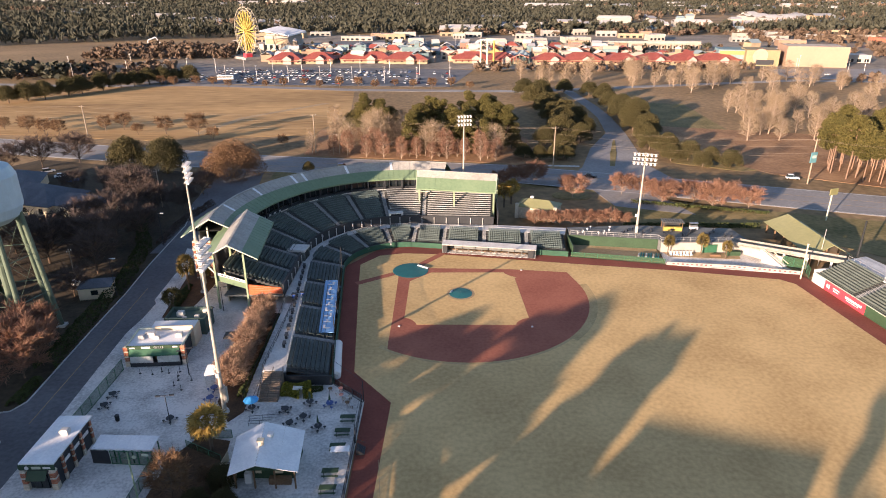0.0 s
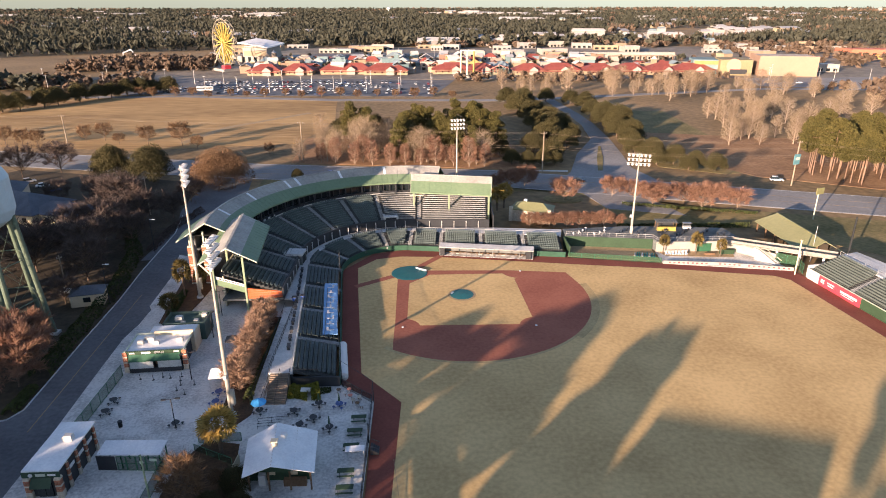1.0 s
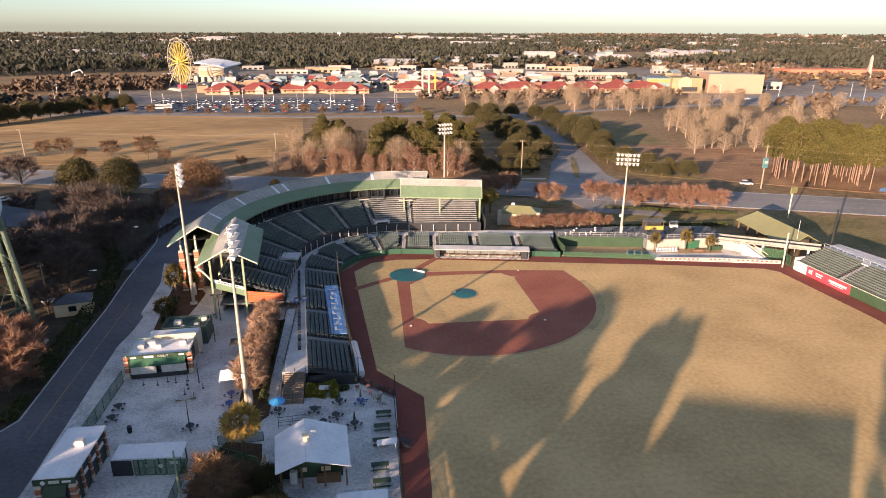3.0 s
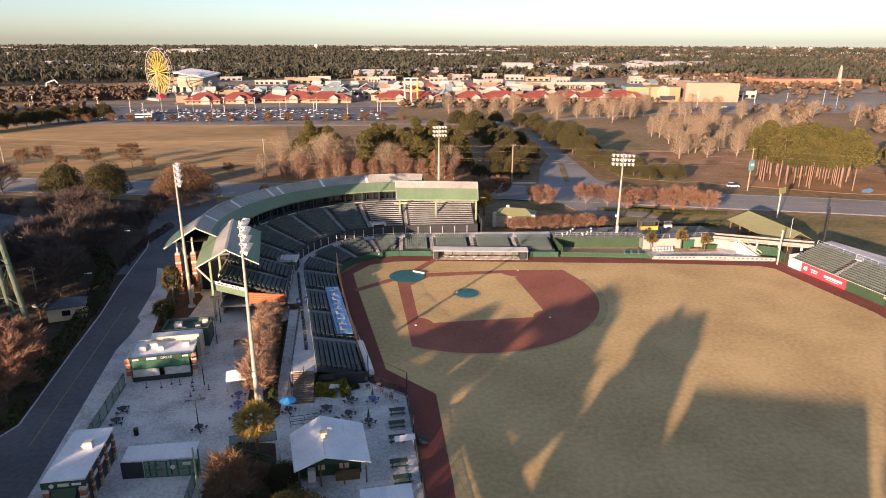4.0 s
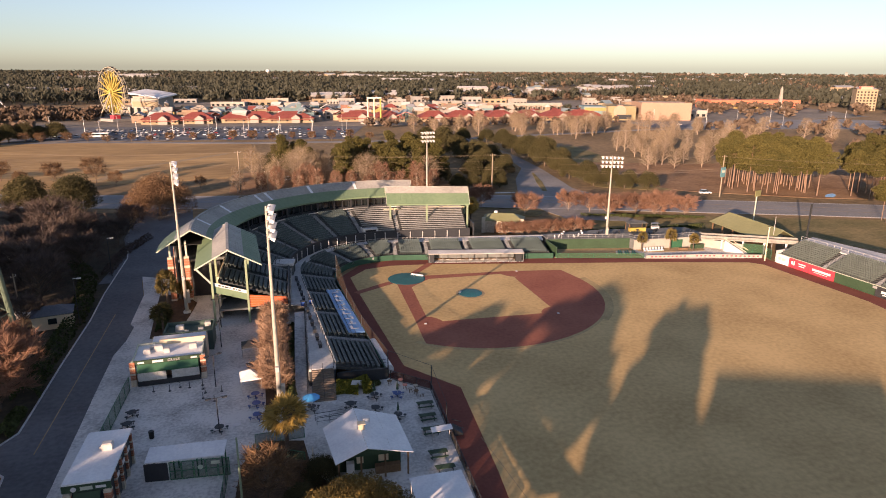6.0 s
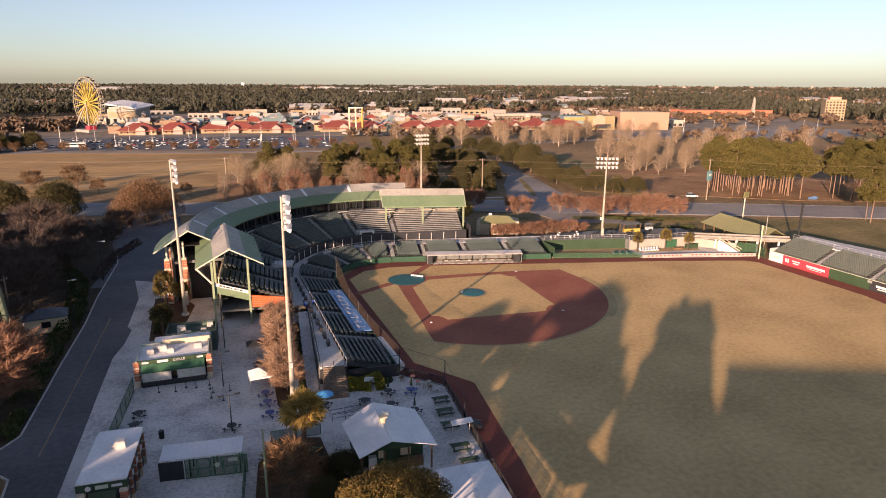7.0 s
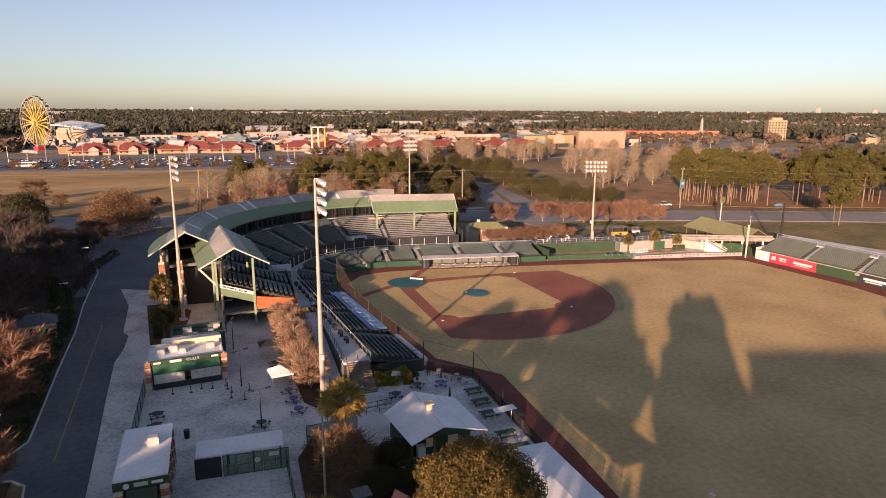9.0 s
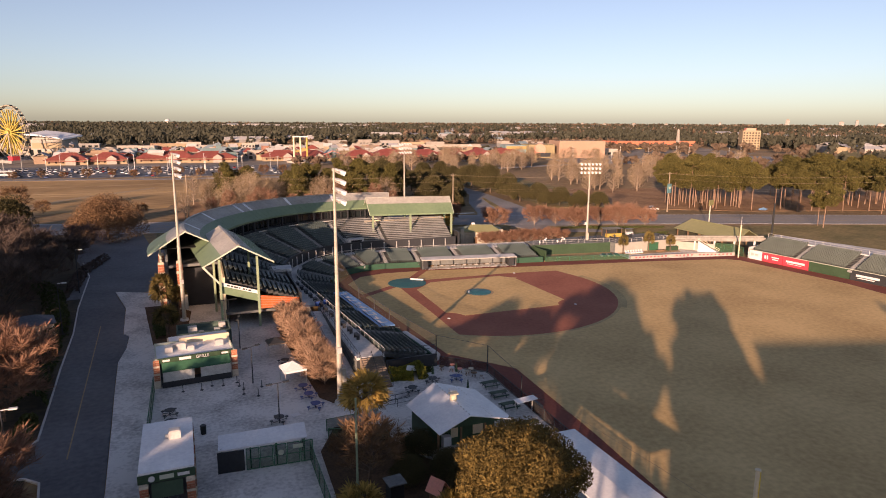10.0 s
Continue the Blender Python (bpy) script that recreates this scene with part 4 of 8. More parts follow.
BROWN = [tree_kind("brown_tree", broadleaf(12.0, 12.0, 30000, 0.19, L_BROWN, s, 26, 0.05), BARK, L_BROWN, "broad brown-leaved winter tree by the road", "brown trees") for s in (14,)]
SMALLB = [tree_kind("small_bare_tree", bare(7, 3.6, 2200, s, 10, 0.9, 0.7, 0.12, 0.06), BARK, L_BROWN, "small reddish-brown leafless roadside tree", "small roadside trees") for s in (15, 16)]
random.seed(20)
planted(OAKS[0], [(-108, 89.5, 1.12), (-41, 88, 0.35)], 1, 1), planted(OAKS[1], [(-92.5, 86, 1.15)], 1, 1)
planted(BROWN[0], [(-65.9, 79.5)], 1, 1)
mixed(OAKS, [(-247, 236), (-240, 243), (-233, 249), (-226, 262), (-222, 270), (-215, 283), (-210, 297), (-204, 303), (-197, 311), (-190, 318), (-184, 325), (-176, 330)], 0.9, 1.15, 21)
mixed(OAKS, [(58, 262), (66, 246), (60, 228, 1.1), (68, 214), (62, 200), (70, 188), (62, 178, 1.1), (72, 168), (64, 158, 1.1), (74, 152, 0.8), (60, 142), (68, 134, 0.8), (52, 128, 0.8), (58, 116, 0.8), (99, 214), (101, 198), (98, 184), (101, 170, 1.1), (97, 158, 0.9), (100, 146), (96, 134, 0.9), (94, 121, 0.8), (98, 112, 0.8), (104, 104, 0.72), (110, 98, 0.7), (116, 93, 0.66), (97, 103, 0.7), (106, 94, 0.6), (84, 270), (98, 262), (102, 240)], 0.85, 1.1, 22)
random.seed(23)
grove = [(random.uniform(-46, 0), random.uniform(112, 146)) for i in range(19)] + [(random.uniform(0, 36), random.uniform(108, 118)) for i in range(5)]
mixed(PALE, grove + [(-30, 160), (-42, 156), (-12, 158)], 0.65, 0.95, 24)
grovep = [(random.uniform(-6, 37), random.uniform(112, 150)) for i in range(30)] + [(random.uniform(-30, 32), random.uniform(146, 166)) for i in range(16)]
mixed(GROVEP, grovep, 0.72, 0.95, 25)
mixed(OAKS, [(-33, 160, 0.9), (-18, 163, 0.9), (40, 106, 0.55), (46, 104, 0.55), (52, 104, 0.55), (37, 122, 0.7), (57, 105, 0.5)], 0.9, 1.1, 26)
random.seed(27)
eastp = [(140 + 32 * ((i * 0.618) % 1), random.uniform(0, 28)) for i in range(48)]
eastp = [(x + y * 0.82, y + 82 - (x - 135) * 0.46) for x, y in eastp]
woods = [(179 + 38 * ((i * 0.618) % 1), random.uniform(0, 45)) for i in range(34)]
eastp += [(x + y * 1.1, y + 61 - (x - 178) * 0.8) for x, y in woods] + [(random.uniform(222, 275), random.uniform(30, 110)) for i in range(14)] + [(158.3, 22.8, 0.78), (161, 27, 0.6)]
mixed(PINES, eastp, 0.80, 1.02, 28)
barer = [(147, 243), (139, 168), (142, 138), (156, 138), (174, 232), (150, 300), (190, 250), (165, 200), (176, 180), (150, 185), (128, 205), (186, 155), (196, 190), (160, 160), (134, 190), (205, 220), (210, 260), (150, 215)]
random.seed(29)
barer += [(random.uniform(60, 260), random.uniform(285, 345)) for i in range(32)] + [(random.uniform(160, 330), random.uniform(180, 300)) for i in range(16)]
barer = [(x, y) for x, y in barer if not (x < 0.42 * (y + 138) + 24 and 95 < y < 262)]
barer += [(random.uniform(150, 200), random.uniform(118, 215)) for i in range(16)]
mixed(PALE, barer, 0.66, 1.05, 30)
CONE = [tree_kind("cypress_tree", bare(14, 3.6, 5200, s, 18, 0.7, 0.8, 0.04, 0.03), PALEBARK, L_RUSSET, "slim russet winter cypress before the grove", "russet cypresses") for s in (17, 18)]
mixed(CONE, [(-22, 108.5), (-15, 107), (-8, 106), (-2, 107), (4, 105), (10, 106), (17, 104.5), (23, 103.5), (-30, 111), (29, 103), (-19, 112), (-5, 110), (7, 109), (14, 109), (26, 106), (-36, 113)], 0.62, 1.0, 47)
mixed(RUSSET, [(73.4, 57), (80.5, 54), (87.3, 51.2), (95, 48.3), (102, 45.6), (67, 60), (77, 50), (91, 46)], 0.9, 1.08, 31)
mixed(RUSSET, [(50.3, 56.6, 1.05), (33.9, 70, 0.9), (40, 72.5, 0.9), (28, 66, 0.8)], 1.0, 1.1, 32)
mixed(RUSSET, [(34.8 + 3.6 * i, 30.6 + 0.1 * i, 0.56) for i in range(8)], 0.95, 1.1, 33)
mixed(SMALLB, [(-167, 148), (-175, 150), (-185, 154), (-103, 147, 1.2), (-143, 160), (-151, 158), (-132, 150), (-120, 152), (-200, 160), (-215, 163), (-94, 140, 0.8), (-60, 128, 0.8)] + [(-200 + 12.5 * i, 306 - 0.9 * i + 5 * math.sin(i * 2.3), 0.9) for i in range(19)], 0.8, 1.3, 34)
planted(REDBIG[0], [(-63.6, -45.5, 1.0), (-66.5, -37, 0.8), (-60.2, -69, 0.78), (-74, -46, 1.0), (-62, -78, 0.8), (-70, -66, 0.8)], 0.97, 1.05, 35)
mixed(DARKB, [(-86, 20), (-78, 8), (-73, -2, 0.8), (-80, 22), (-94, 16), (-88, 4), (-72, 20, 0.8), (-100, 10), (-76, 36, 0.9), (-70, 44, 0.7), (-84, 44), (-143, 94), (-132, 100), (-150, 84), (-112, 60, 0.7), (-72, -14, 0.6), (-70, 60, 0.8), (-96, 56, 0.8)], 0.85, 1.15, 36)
mixed(SMALLB, [(-26.6, -73.3, 0.98), (-28.4, -68, 0.4), (-23, -70.5, 0.4)], 1, 1, 37)
SHRUB = [tree_kind("bare_shrub", bare(4.6, 2.6, 4200, 19, 14, 0.6, 0.6, 0.04, 0.045), PALEBARK, L_TAN, "tan leafless shrub in the planting strip", "planting strip shrubs")]
planted(SHRUB[0], [(-27.3 + 0.1 * i + 0.3 * math.sin(i * 2.2), -23.2 - 2.8 * i, 1.0 + 0.08 * math.sin(i * 1.7)) for i in range(10)], 0.95, 1.1, 38)
GOAK = [tree_kind("evergreen_oak", broadleaf(12.4, 6.4, 80000, 0.15, L_OAK, 61, 60, 0.55, 0.66, 0.3), BARK, L_GOLD, "dense olive-gold evergreen oak beside the patio tents", "evergreen oaks")]
planted(GOAK[0], [(-18.0, -88.4, 1.0)], 1, 1, 39)
mixed(OAKS, [(-23.0, -75, 0.30), (-20.6, -71.0, 0.33), (-19, -75.5, 0.30), (-18, -78.5, 0.34), (-30, -79, 0.24)], 0.95, 1.05, 40)
PALMS = [tree_kind("palm_tree", palm(4.4, 2.6, s, 42), BARK, L_PALM, "short palm with yellow-green drooping fronds", "palms") for s in (41, 42)]
mixed(PALMS, [(-24.5, -64.0, 1.3), (-30, -84, 0.98), (-23.4, -87, 0.9), (-19.6, -89.5, 0.7), (-15.6, -91.5, 0.7), (27.5, 47, 1.3), (30, 50, 1.2)], 0.97, 1.03, 43)

DULLPALMS = [tree_kind("palm_tree", palm(4.4, 2.6, s, 42), BARK, L_DULLPALM, "palm with dull olive fronds in the mulch bed", "palms") for s in (45, 46)]
plant(DULLPALMS[0], -47.5, -11.8, 0.92, 40, 0, 1.42), plant(DULLPALMS[1], -46.5, -22.6, 0.92, 10, 0, 0.98), plant(DULLPALMS[1], -45.0, -8.2, 0.7, 70, 0, 0.9)
plant(DULLPALMS[0], 65.7, 9.4, 0.62, 10, 0, 0.86), plant(DULLPALMS[1], 74.0, 9.2, 0.7, 50, 0, 0.96), plant(DULLPALMS[0], 79.2, 6.6, 0.58, 80, 0, 0.8)


def hedge(name, line, wide, high, blades, leaves, label, size=0.25):
    s, o = Shape(), Vector((*line[0], 0))
    cum = [0.0]
    for p, q in zip(line, line[1:]):
        cum.append(cum[-1] + (Vector(q) - Vector(p)).length)
    for i in range(blades):
        d = random.uniform(0, cum[-1])
        k = max(j for j in range(len(line) - 1) if cum[j] <= d)
        p = Vector(line[k]).lerp(Vector(line[k + 1]), (d - cum[k]) / (cum[k + 1] - cum[k]))
        lump = 0.75 + 0.35 * noise.noise((p.x * 0.35, p.y * 0.35, 1))
        a = random.uniform(0, math.pi)
        x = math.cos(a) * wide / 2 * lump * random.uniform(0.8, 1.05)
        z = math.sin(a) * high * lump * random.uniform(0.75, 1.05)
        q = (Vector(line[k + 1]) - Vector(line[k])).normalized()
        s.leaf((p.x - q.y * x - o.x, p.y + q.x * x - o.y, max(0.05, z)), size * random.uniform(0.6, 1.3))
    t = thing(name, tuple(o), label, "hedge", "hedges")
    tagged(part("leaves", s, leaves, t), kind="stuff")


random.seed(44)
def thicket(spots, mat, label, blades=70, size=0.75):
    s = Shape()
    for x, y, w, h in spots:
        for i in range(blades):
            k = random.random() ** 0.5
            a = random.uniform(0, 6.283)
            z = h * random.uniform(0.0, 1.0) * (1.05 - 0.5 * k)
            out = Vector((math.cos(a) * 0.5, math.sin(a) * 0.5, random.uniform(0.3, 1.0))).normalized()
            c = Vector((x + math.cos(a) * w * k / 2, y + math.sin(a) * w * k / 2, z))
            side = out.orthogonal().normalized() * size * 0.04
            ln = size * random.uniform(0.6, 1.6)
            s.face(c - side, c + out * ln * 0.6, c + out * ln * 1.4, c + side)
    tagged(part("undergrowth", s, mat), label, "undergrowth", kind="stuff")


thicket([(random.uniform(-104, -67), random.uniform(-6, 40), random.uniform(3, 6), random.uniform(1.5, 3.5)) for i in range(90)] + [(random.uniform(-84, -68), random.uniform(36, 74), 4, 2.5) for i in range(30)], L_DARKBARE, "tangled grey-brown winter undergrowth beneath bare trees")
thicket([(random.uniform(-44, 34), random.uniform(108, 150), 4, 1.6) for i in range(90)], L_BROWN, "brown undergrowth in the grove", 50, 0.6)
hedge("hedge", [(-78.5, 33), (-69, 14), (-64.6, -6), (-63.6, -20), (-62.6, -33), (-61.6, -43)], 4.5, 2.6, 5800, L_HEDGE, "untrimmed dark green hedge along the service road")
hedge("hedge", [(-63.5, 50), (-66.5, 34), (-66, 16)], 3.2, 1.8, 2200, L_DARKBARE, "brown winter hedge beside parking bays")
hedge("hedge", [(60, 30.0), (98, 29.5)], 2.2, 1.5, 2400, L_HEDGE, "clipped dark green hedge behind the deck")
hedge("hedge", [(68, 52), (106, 41)], 2.6, 0.9, 1800, L_HEDGE, "low dark green hedge under russet trees")
hedge("hedge", [(-61.0, -46), (-60.6, -53.6)], 2.6, 1.2, 900, L_HEDGE, "low green hedge at the kerb")
hedge("shrub", [(-48.6, -9), (-47.4, -21)], 2.6, 1.2, 1800, L_HEDGE, "low dark shrubs in the palm bed", 0.2)
hedge("shrub", [(-17.4, -49.2), (-14.2, -49.8), (-12.8, -49.4)], 4.2, 2.0, 4200, L_MOSS, "yellow-green mounded shrub at the foot of the stand", 0.18)
hedge("shrub", [(-13.5, -49.2), (-11.0, -48.7)], 1.6, 0.8, 500, L_HEDGE, "low green shrub at the foot of the stand", 0.18)
hedge("hedge", [(-24.0, -24), (-24.0, -52)], 1.6, 1.7, 2200, L_HEDGE, "dark green hedge along the ramp", 0.2)

# unseen trees and a board on the sun's side, added to cast shade
def rear(u, v):
    return (0.764 * u + 0.645 * v, -0.645 * u + 0.764 * v)


TAN = math.tan(SUN_EL)
HIGHP = [tree_kind("tall_pine", pine(20, 3.2, 2600, 0.42, s, b), PINEBARK, L_PINE, "unseen tall slender pine added on the sun's side to cast shade", "pines") for s, b in ((56, 0.89), (57, 0.80), (58, 0.87))]
TALLP = [tree_kind("tall_pine", pine(20, 3.6, 6000, 0.46, s, 0.26), PINEBARK, L_PINE, "unseen densely needled pine added on the sun's side to cast shade", "pines") for s in (51, 52)]
BACKOAK = [tree_kind("back_oak", broadleaf(12, 4.5, 2600, 0.55, L_OAK, s, 13, 0.12), BARK, L_OAK, "unseen dark evergreen tree added on the sun's side to cast shade", "evergreen oaks") for s in (53, 54)]
SPARSE = [tree_kind("thin_back_oak", broadleaf(12, 4.5, 1000, 0.5, L_OAK, s, 13, 0.12), BARK, L_OAK, "unseen thinly leaved tree added on the sun's side to cast broken shade", "evergreen oaks") for s in (66, 67)]
random.seed(55)
# unseen rows behind the outfield; heights follow from the wanted shadow tips
V0 = -132
for u, tip in ((18.5, -24), (21, -23), (24.2, -15), (26.4, -4), (28.4, -14), (30.2, -16), (31.8, -8), (34, -10), (36.0, -20), (38.6, 2.5), (40.4, 8), (42.4, 15), (44.4, 19), (45.6, 10), (46.4, 3), (49.0, -6), (50.8, -14), (52.2, -22), (47.6, -26), (49.2, -27), (50.6, -28), (51.8, -29), (52.3, -33)):
    k = (tip - V0) * TAN / 19.4
    x, y = rear(u, V0 + random.uniform(-2, 2))
    plant(HIGHP[2 if tip < -25 else 1 if u > 50.5 else 0 if tip > 2 else 2], x, y, k * 0.84, None, 0, k)
for u, tip in ((57.9, 7), (59.4, 13), (61.4, 11), (63.4, 14), (58.2, 1), (60.3, 6), (62.4, 7), (64.3, 2), (58.2, -12), (60.4, -6), (62.6, -4), (96.1, 14), (67.4, -34), (69.4, -22), (57.9, -20), (59.8, -22), (62, -20), (64, -24)):
    k = (tip - V0) * TAN / 19.4
    x, y = rear(u, V0 + random.uniform(-1, 1))
    plant(TALLP[int(u) % 2], x, y, k * 0.66, None, 0, k)
for i in range(34):
    u = 12 + i * 1.6
    x, y = rear(u, V0 + random.uniform(-3, 3))
    k = (random.uniform(-62, -57) - V0) * TAN / 11.5
    plant(BACKOAK[i % 2], x, y, k * 0.7, None, 0, k)
for i in range(13):
    u = 17 + i * 1.6
    x, y = rear(u, V0 + 2)
    k = ((-40 if u < 27 else -31) + random.uniform(-4, 2) - V0) * TAN / 11.5
    plant(SPARSE[i % 2], x, y, k * 0.62, None, 0, k)
for i in range(12):
    u = 57.8 + i * 1.12
    x, y = rear(u, V0 + 3)
    k = ((-46 if u < 60 else -37) + random.uniform(-2, 1) - V0) * TAN / 11.5
    plant(SPARSE[i % 2], x, y, k * 0.6, None, 0, k)
# more unseen trees, added to shade the western trees, road and plaza
for u, tip in [(-150 + 5.4 * i, random.uniform(20, 38)) for i in range(20)]:
    x, y = rear(u, -74)
    k = (tip + 74) * TAN / 11.5
    plant(BACKOAK[int(u) % 2], x, y, k * 0.8, None, 0, k)
for u, tip in [(-62 + 5.0 * i, random.uniform(-58, -50)) for i in range(10)]:
    x, y = rear(u, -96)
    k = (tip + 96) * TAN / 11.5
    plant(BACKOAK[int(u) % 2], x, y, k * 1.0, None, 0, k)
for u, tip in [(-42, -20), (-36, -16), (-30, -22), (-24, -18), (-18, -24), (-12, -30), (-8, -44), (-3, -42), (2, -44), (7, -44), (12, -45), (16, -48)]:
    v = -152
    x, y = rear(u, v)
    k = (tip - v) * TAN / 11.5
    plant(BACKOAK[int(u) % 2], x, y, k * 0.72, None, 0, k)
# unseen board, sized and turned for the straight shadow edge on the turf
bx, by = rear(79.8, -128)
board = thing("scoreboard", (bx, by, 0, 0, 0, -17.9), "unseen dark scoreboard on steel posts, added to cast straight-edged field shade", "scoreboard")
BH = (-11.5 + 128) * TAN
part("panel", Shape().box(0, 0, 2.0, 24.4, 1.2, BH - 2.0), DARKSTEEL, board)
for x in (-11, -4, 4, 11):
    part("post", Shape().box(x, 0.2, 0, 0.7, 0.7, 2.0), STEEL, board)

# ---- light towers ----
def light_tower(x, y, h, face, rows, cols, label, wide):
    """A tapered steel mast with crossarms of floodlights; face: degrees to which the lamps look."""
    t = thing("light_tower", (x, y, 0, 0, 0, face), label, "light tower", "stadium light towers")
    part("footing", Shape().rod((0, 0, 0), (0, 0, 0.5), 0.75, 0.7, 12), WALKWAY, t)
    part("mast", Shape().rod((0, 0, 0.4), (0, 0, h * 0.45), 0.36, 0.27, 12).rod((0, 0, h * 0.45), (0, 0, h), 0.26, 0.13, 12), MAST, t)
    part("control_box", Shape().box(0.55, 0, 2.2, 0.5, 0.7, 2.6), MAST, t)
    part("cable_box", Shape().box(0, -0.5, 7.0, 0.5, 0.5, 0.7), STEEL, t)
    for r in range(rows):
        z = h - 0.3 - r * 1.15
        part("crossarm", Shape().box(0.2, 0, z - 0.1, 0.2, wide, 0.2), MAST, t)
        for c in range(cols):
            yy = (c + 0.5) / cols * wide - wide / 2
            lamp = Shape().rod((0.35, yy, z + 0.05), (1.0, yy, z - 0.25), 0.14, 0.30, 8).box(0.28, yy, z - 0.16, 0.26, 0.26, 0.32)
            part("floodlight", lamp, WHITE, t, "white floodlight")
    return t


light_tower(-25.5, -55.1, 29.6, -2, 4, 7, "tall steel light tower rising from the planting strip", 4.2)
light_tower(-44.1, -12.2, 29.6, 8, 4, 6, "tall steel light tower beside the grandstand", 4.6)
light_tower(14.8, 43.3, 29.0, -75, 3, 5, "tall steel light tower behind the bleachers", 4.4)
light_tower(60.0, 18.3, 24.2, -110, 3, 6, "tall steel light tower beside the deck", 6.0)

# ---- food stands on the plaza ----
def brick_pier(parent, x, y, z0, h, w, turn=0):
    """A pier laid of brick courses with stone blocks between."""
    p = part("pier", Shape().box(x, y, z0, w - 0.06, w - 0.06, h), STONE, parent, "brick and stone corner pier")
    n = int(h / 0.26)
    me = Shape().box(0, 0, 0, w, w, 0.22).mesh("course", BRICK)
    ms = Shape().box(0, 0, 0, w + 0.06, w + 0.06, 0.22).mesh("stone_course", STONE)
    for i in range(n):
        part("course", ms if i % 4 == 3 or i < 3 else me, None, p, at=pose(x, y, z0 + i * 0.26 + 0.02))


def roof_unit(parent, x, y, z, s=1.0):
    u = part("roof_unit", Shape().box(x, y, z, 1.1 * s, 0.9 * s, 0.75 * s).box(x, y, z + 0.75 * s, 0.9 * s, 0.7 * s, 0.06), STEEL, parent, "rooftop air unit")
    return u


SHUTTER = paint("pale_shutter", (0.46, 0.48, 0.45), 0.6, 0.25, 1.5)
grill = thing("food_stand", (-42.4, -38.6, 0, 0, 0, 4.5), "flat-roofed food stand with green awning and brick piers", "kiosk")
part("wall", Shape().box(0, 0.6, 0.02, 9.0, 5.2, 3.5), DARKSTEEL, grill)
part("roof", Shape().box(0, 0.5, 3.52, 9.8, 6.6, 0.18), MEMBRANE, grill, "white membrane roof")
for a, b, c, d in ((0, 3.75, 9.9, 0.16), (-4.9, 0.5, 0.16, 6.6), (4.9, 0.5, 0.16, 6.6)):
    part("parapet", Shape().box(a, b, 3.7, c, d, 0.34), TRIMPALE, grill)
part("sign_band", Shape().box(0, -2.78, 3.42, 9.5, 0.22, 0.62), PADGREEN, grill)
awn = Shape().slab([(-4.3, -2.9, 3.4), (4.3, -2.9, 3.4), (4.3, -3.5, 2.5), (-4.3, -3.5, 2.5)], 0.08).box(0, -3.5, 2.3, 8.6, 0.06, 0.22)
part("awning", awn, WALLGREEN, grill, "bright green canvas awning")
part("serving_window", Shape().box(-2.3, -3.3, 0.9, 3.9, 0.12, 1.35), SHUTTER, grill, "pale rolled-down serving shutter")
part("serving_window", Shape().box(2.4, -3.3, 0.9, 3.9, 0.12, 1.35), SHUTTER, grill, "pale rolled-down serving shutter")
part("door", Shape().box(0.1, -2.12, 0.1, 0.9, 0.12, 2.05), TIMBER, grill)
part("counter", Shape().box(0, -2.7, 0.05, 8.8, 1.2, 0.85), DARKSTEEL, grill)
for x in (-4.95, 4.95):
    brick_pier(grill, x, -2.6, 0, 3.9, 0.75)
for x, y, s in ((-3.2, 0.4, 0.9), (-1.6, 1.2, 1.1), (-0.4, 0.2, 0.8), (3.4, 0.8, 1.0), (-2.6, 1.9, 0.7)):
    roof_unit(grill, x, y, 3.7, s)


def lettering(text, size, mat, parent, at, name="lettering", label=""):
    """Raised letters in the built-in font, as a mesh."""
    cu = bpy.data.curves.new(name, "FONT")
    cu.body, cu.size, cu.extrude, cu.align_x = text, size, 0.02, "CENTER"
    tmp = bpy.data.objects.new("tmp", cu)
    scene.collection.objects.link(tmp)
    me = bpy.data.meshes.new_from_object(tmp.evaluated_get(bpy.context.evaluated_depsgraph_get()))
    bpy.data.objects.remove(tmp)
    me.materials.append(mat)
    ob = part(name, me, None, parent, label, at)
    return ob


lettering("GRILLE", 0.55, WHITE, grill, pose(0.85, -2.93, 3.52, 90, 0, 0), label="white sign letters")
part("emblem", Shape().box(-1.35, -2.92, 3.54, 1.5, 0.04, 0.36), WHITE, grill, "white logo bar")
for x in (-3.7, 3.7):
    part("emblem", Shape().box(x, -2.92, 3.58, 0.9, 0.04, 0.26), WHITE, grill, "white logo bar")

cream = thing("low_annexe", (-41.8, -33.4, 0, 0, 0, 4), "low annexe with a cream parapet and grey flat roof", "building")
part("wall", Shape().box(0, 0, 0, 8.4, 3.8, 3.6), CREAM, cream)
part("parapet", Shape().box(0.7, -1.8, 3.6, 6.8, 0.25, 0.9), CREAM, cream, "cream sunlit parapet")
part("roof", Shape().box(0, 0.1, 3.6, 8.0, 3.4, 0.12), MEMBRANE, cream)
YARDGREEN = paint("yard_green", (0.075, 0.115, 0.095), 0.7, 0.15)
green = thing("service_yard", (-41.0, -28.2, 0, 0, 0, 2), "green walled service yard with roof equipment", "yard")
for a, b, c, d in ((0, 2.4, 7.6, 0.2), (0, -2.4, 7.6, 0.2), (-3.8, 0, 0.2, 5.0), (3.8, 0, 0.2, 5.0)):
    part("wall", Shape().box(a, b, 0, c, d, 3.6), YARDGREEN, green)
part("roof", Shape().box(0, 0, 2.7, 7.4, 4.6, 0.15), YARDGREEN, green)
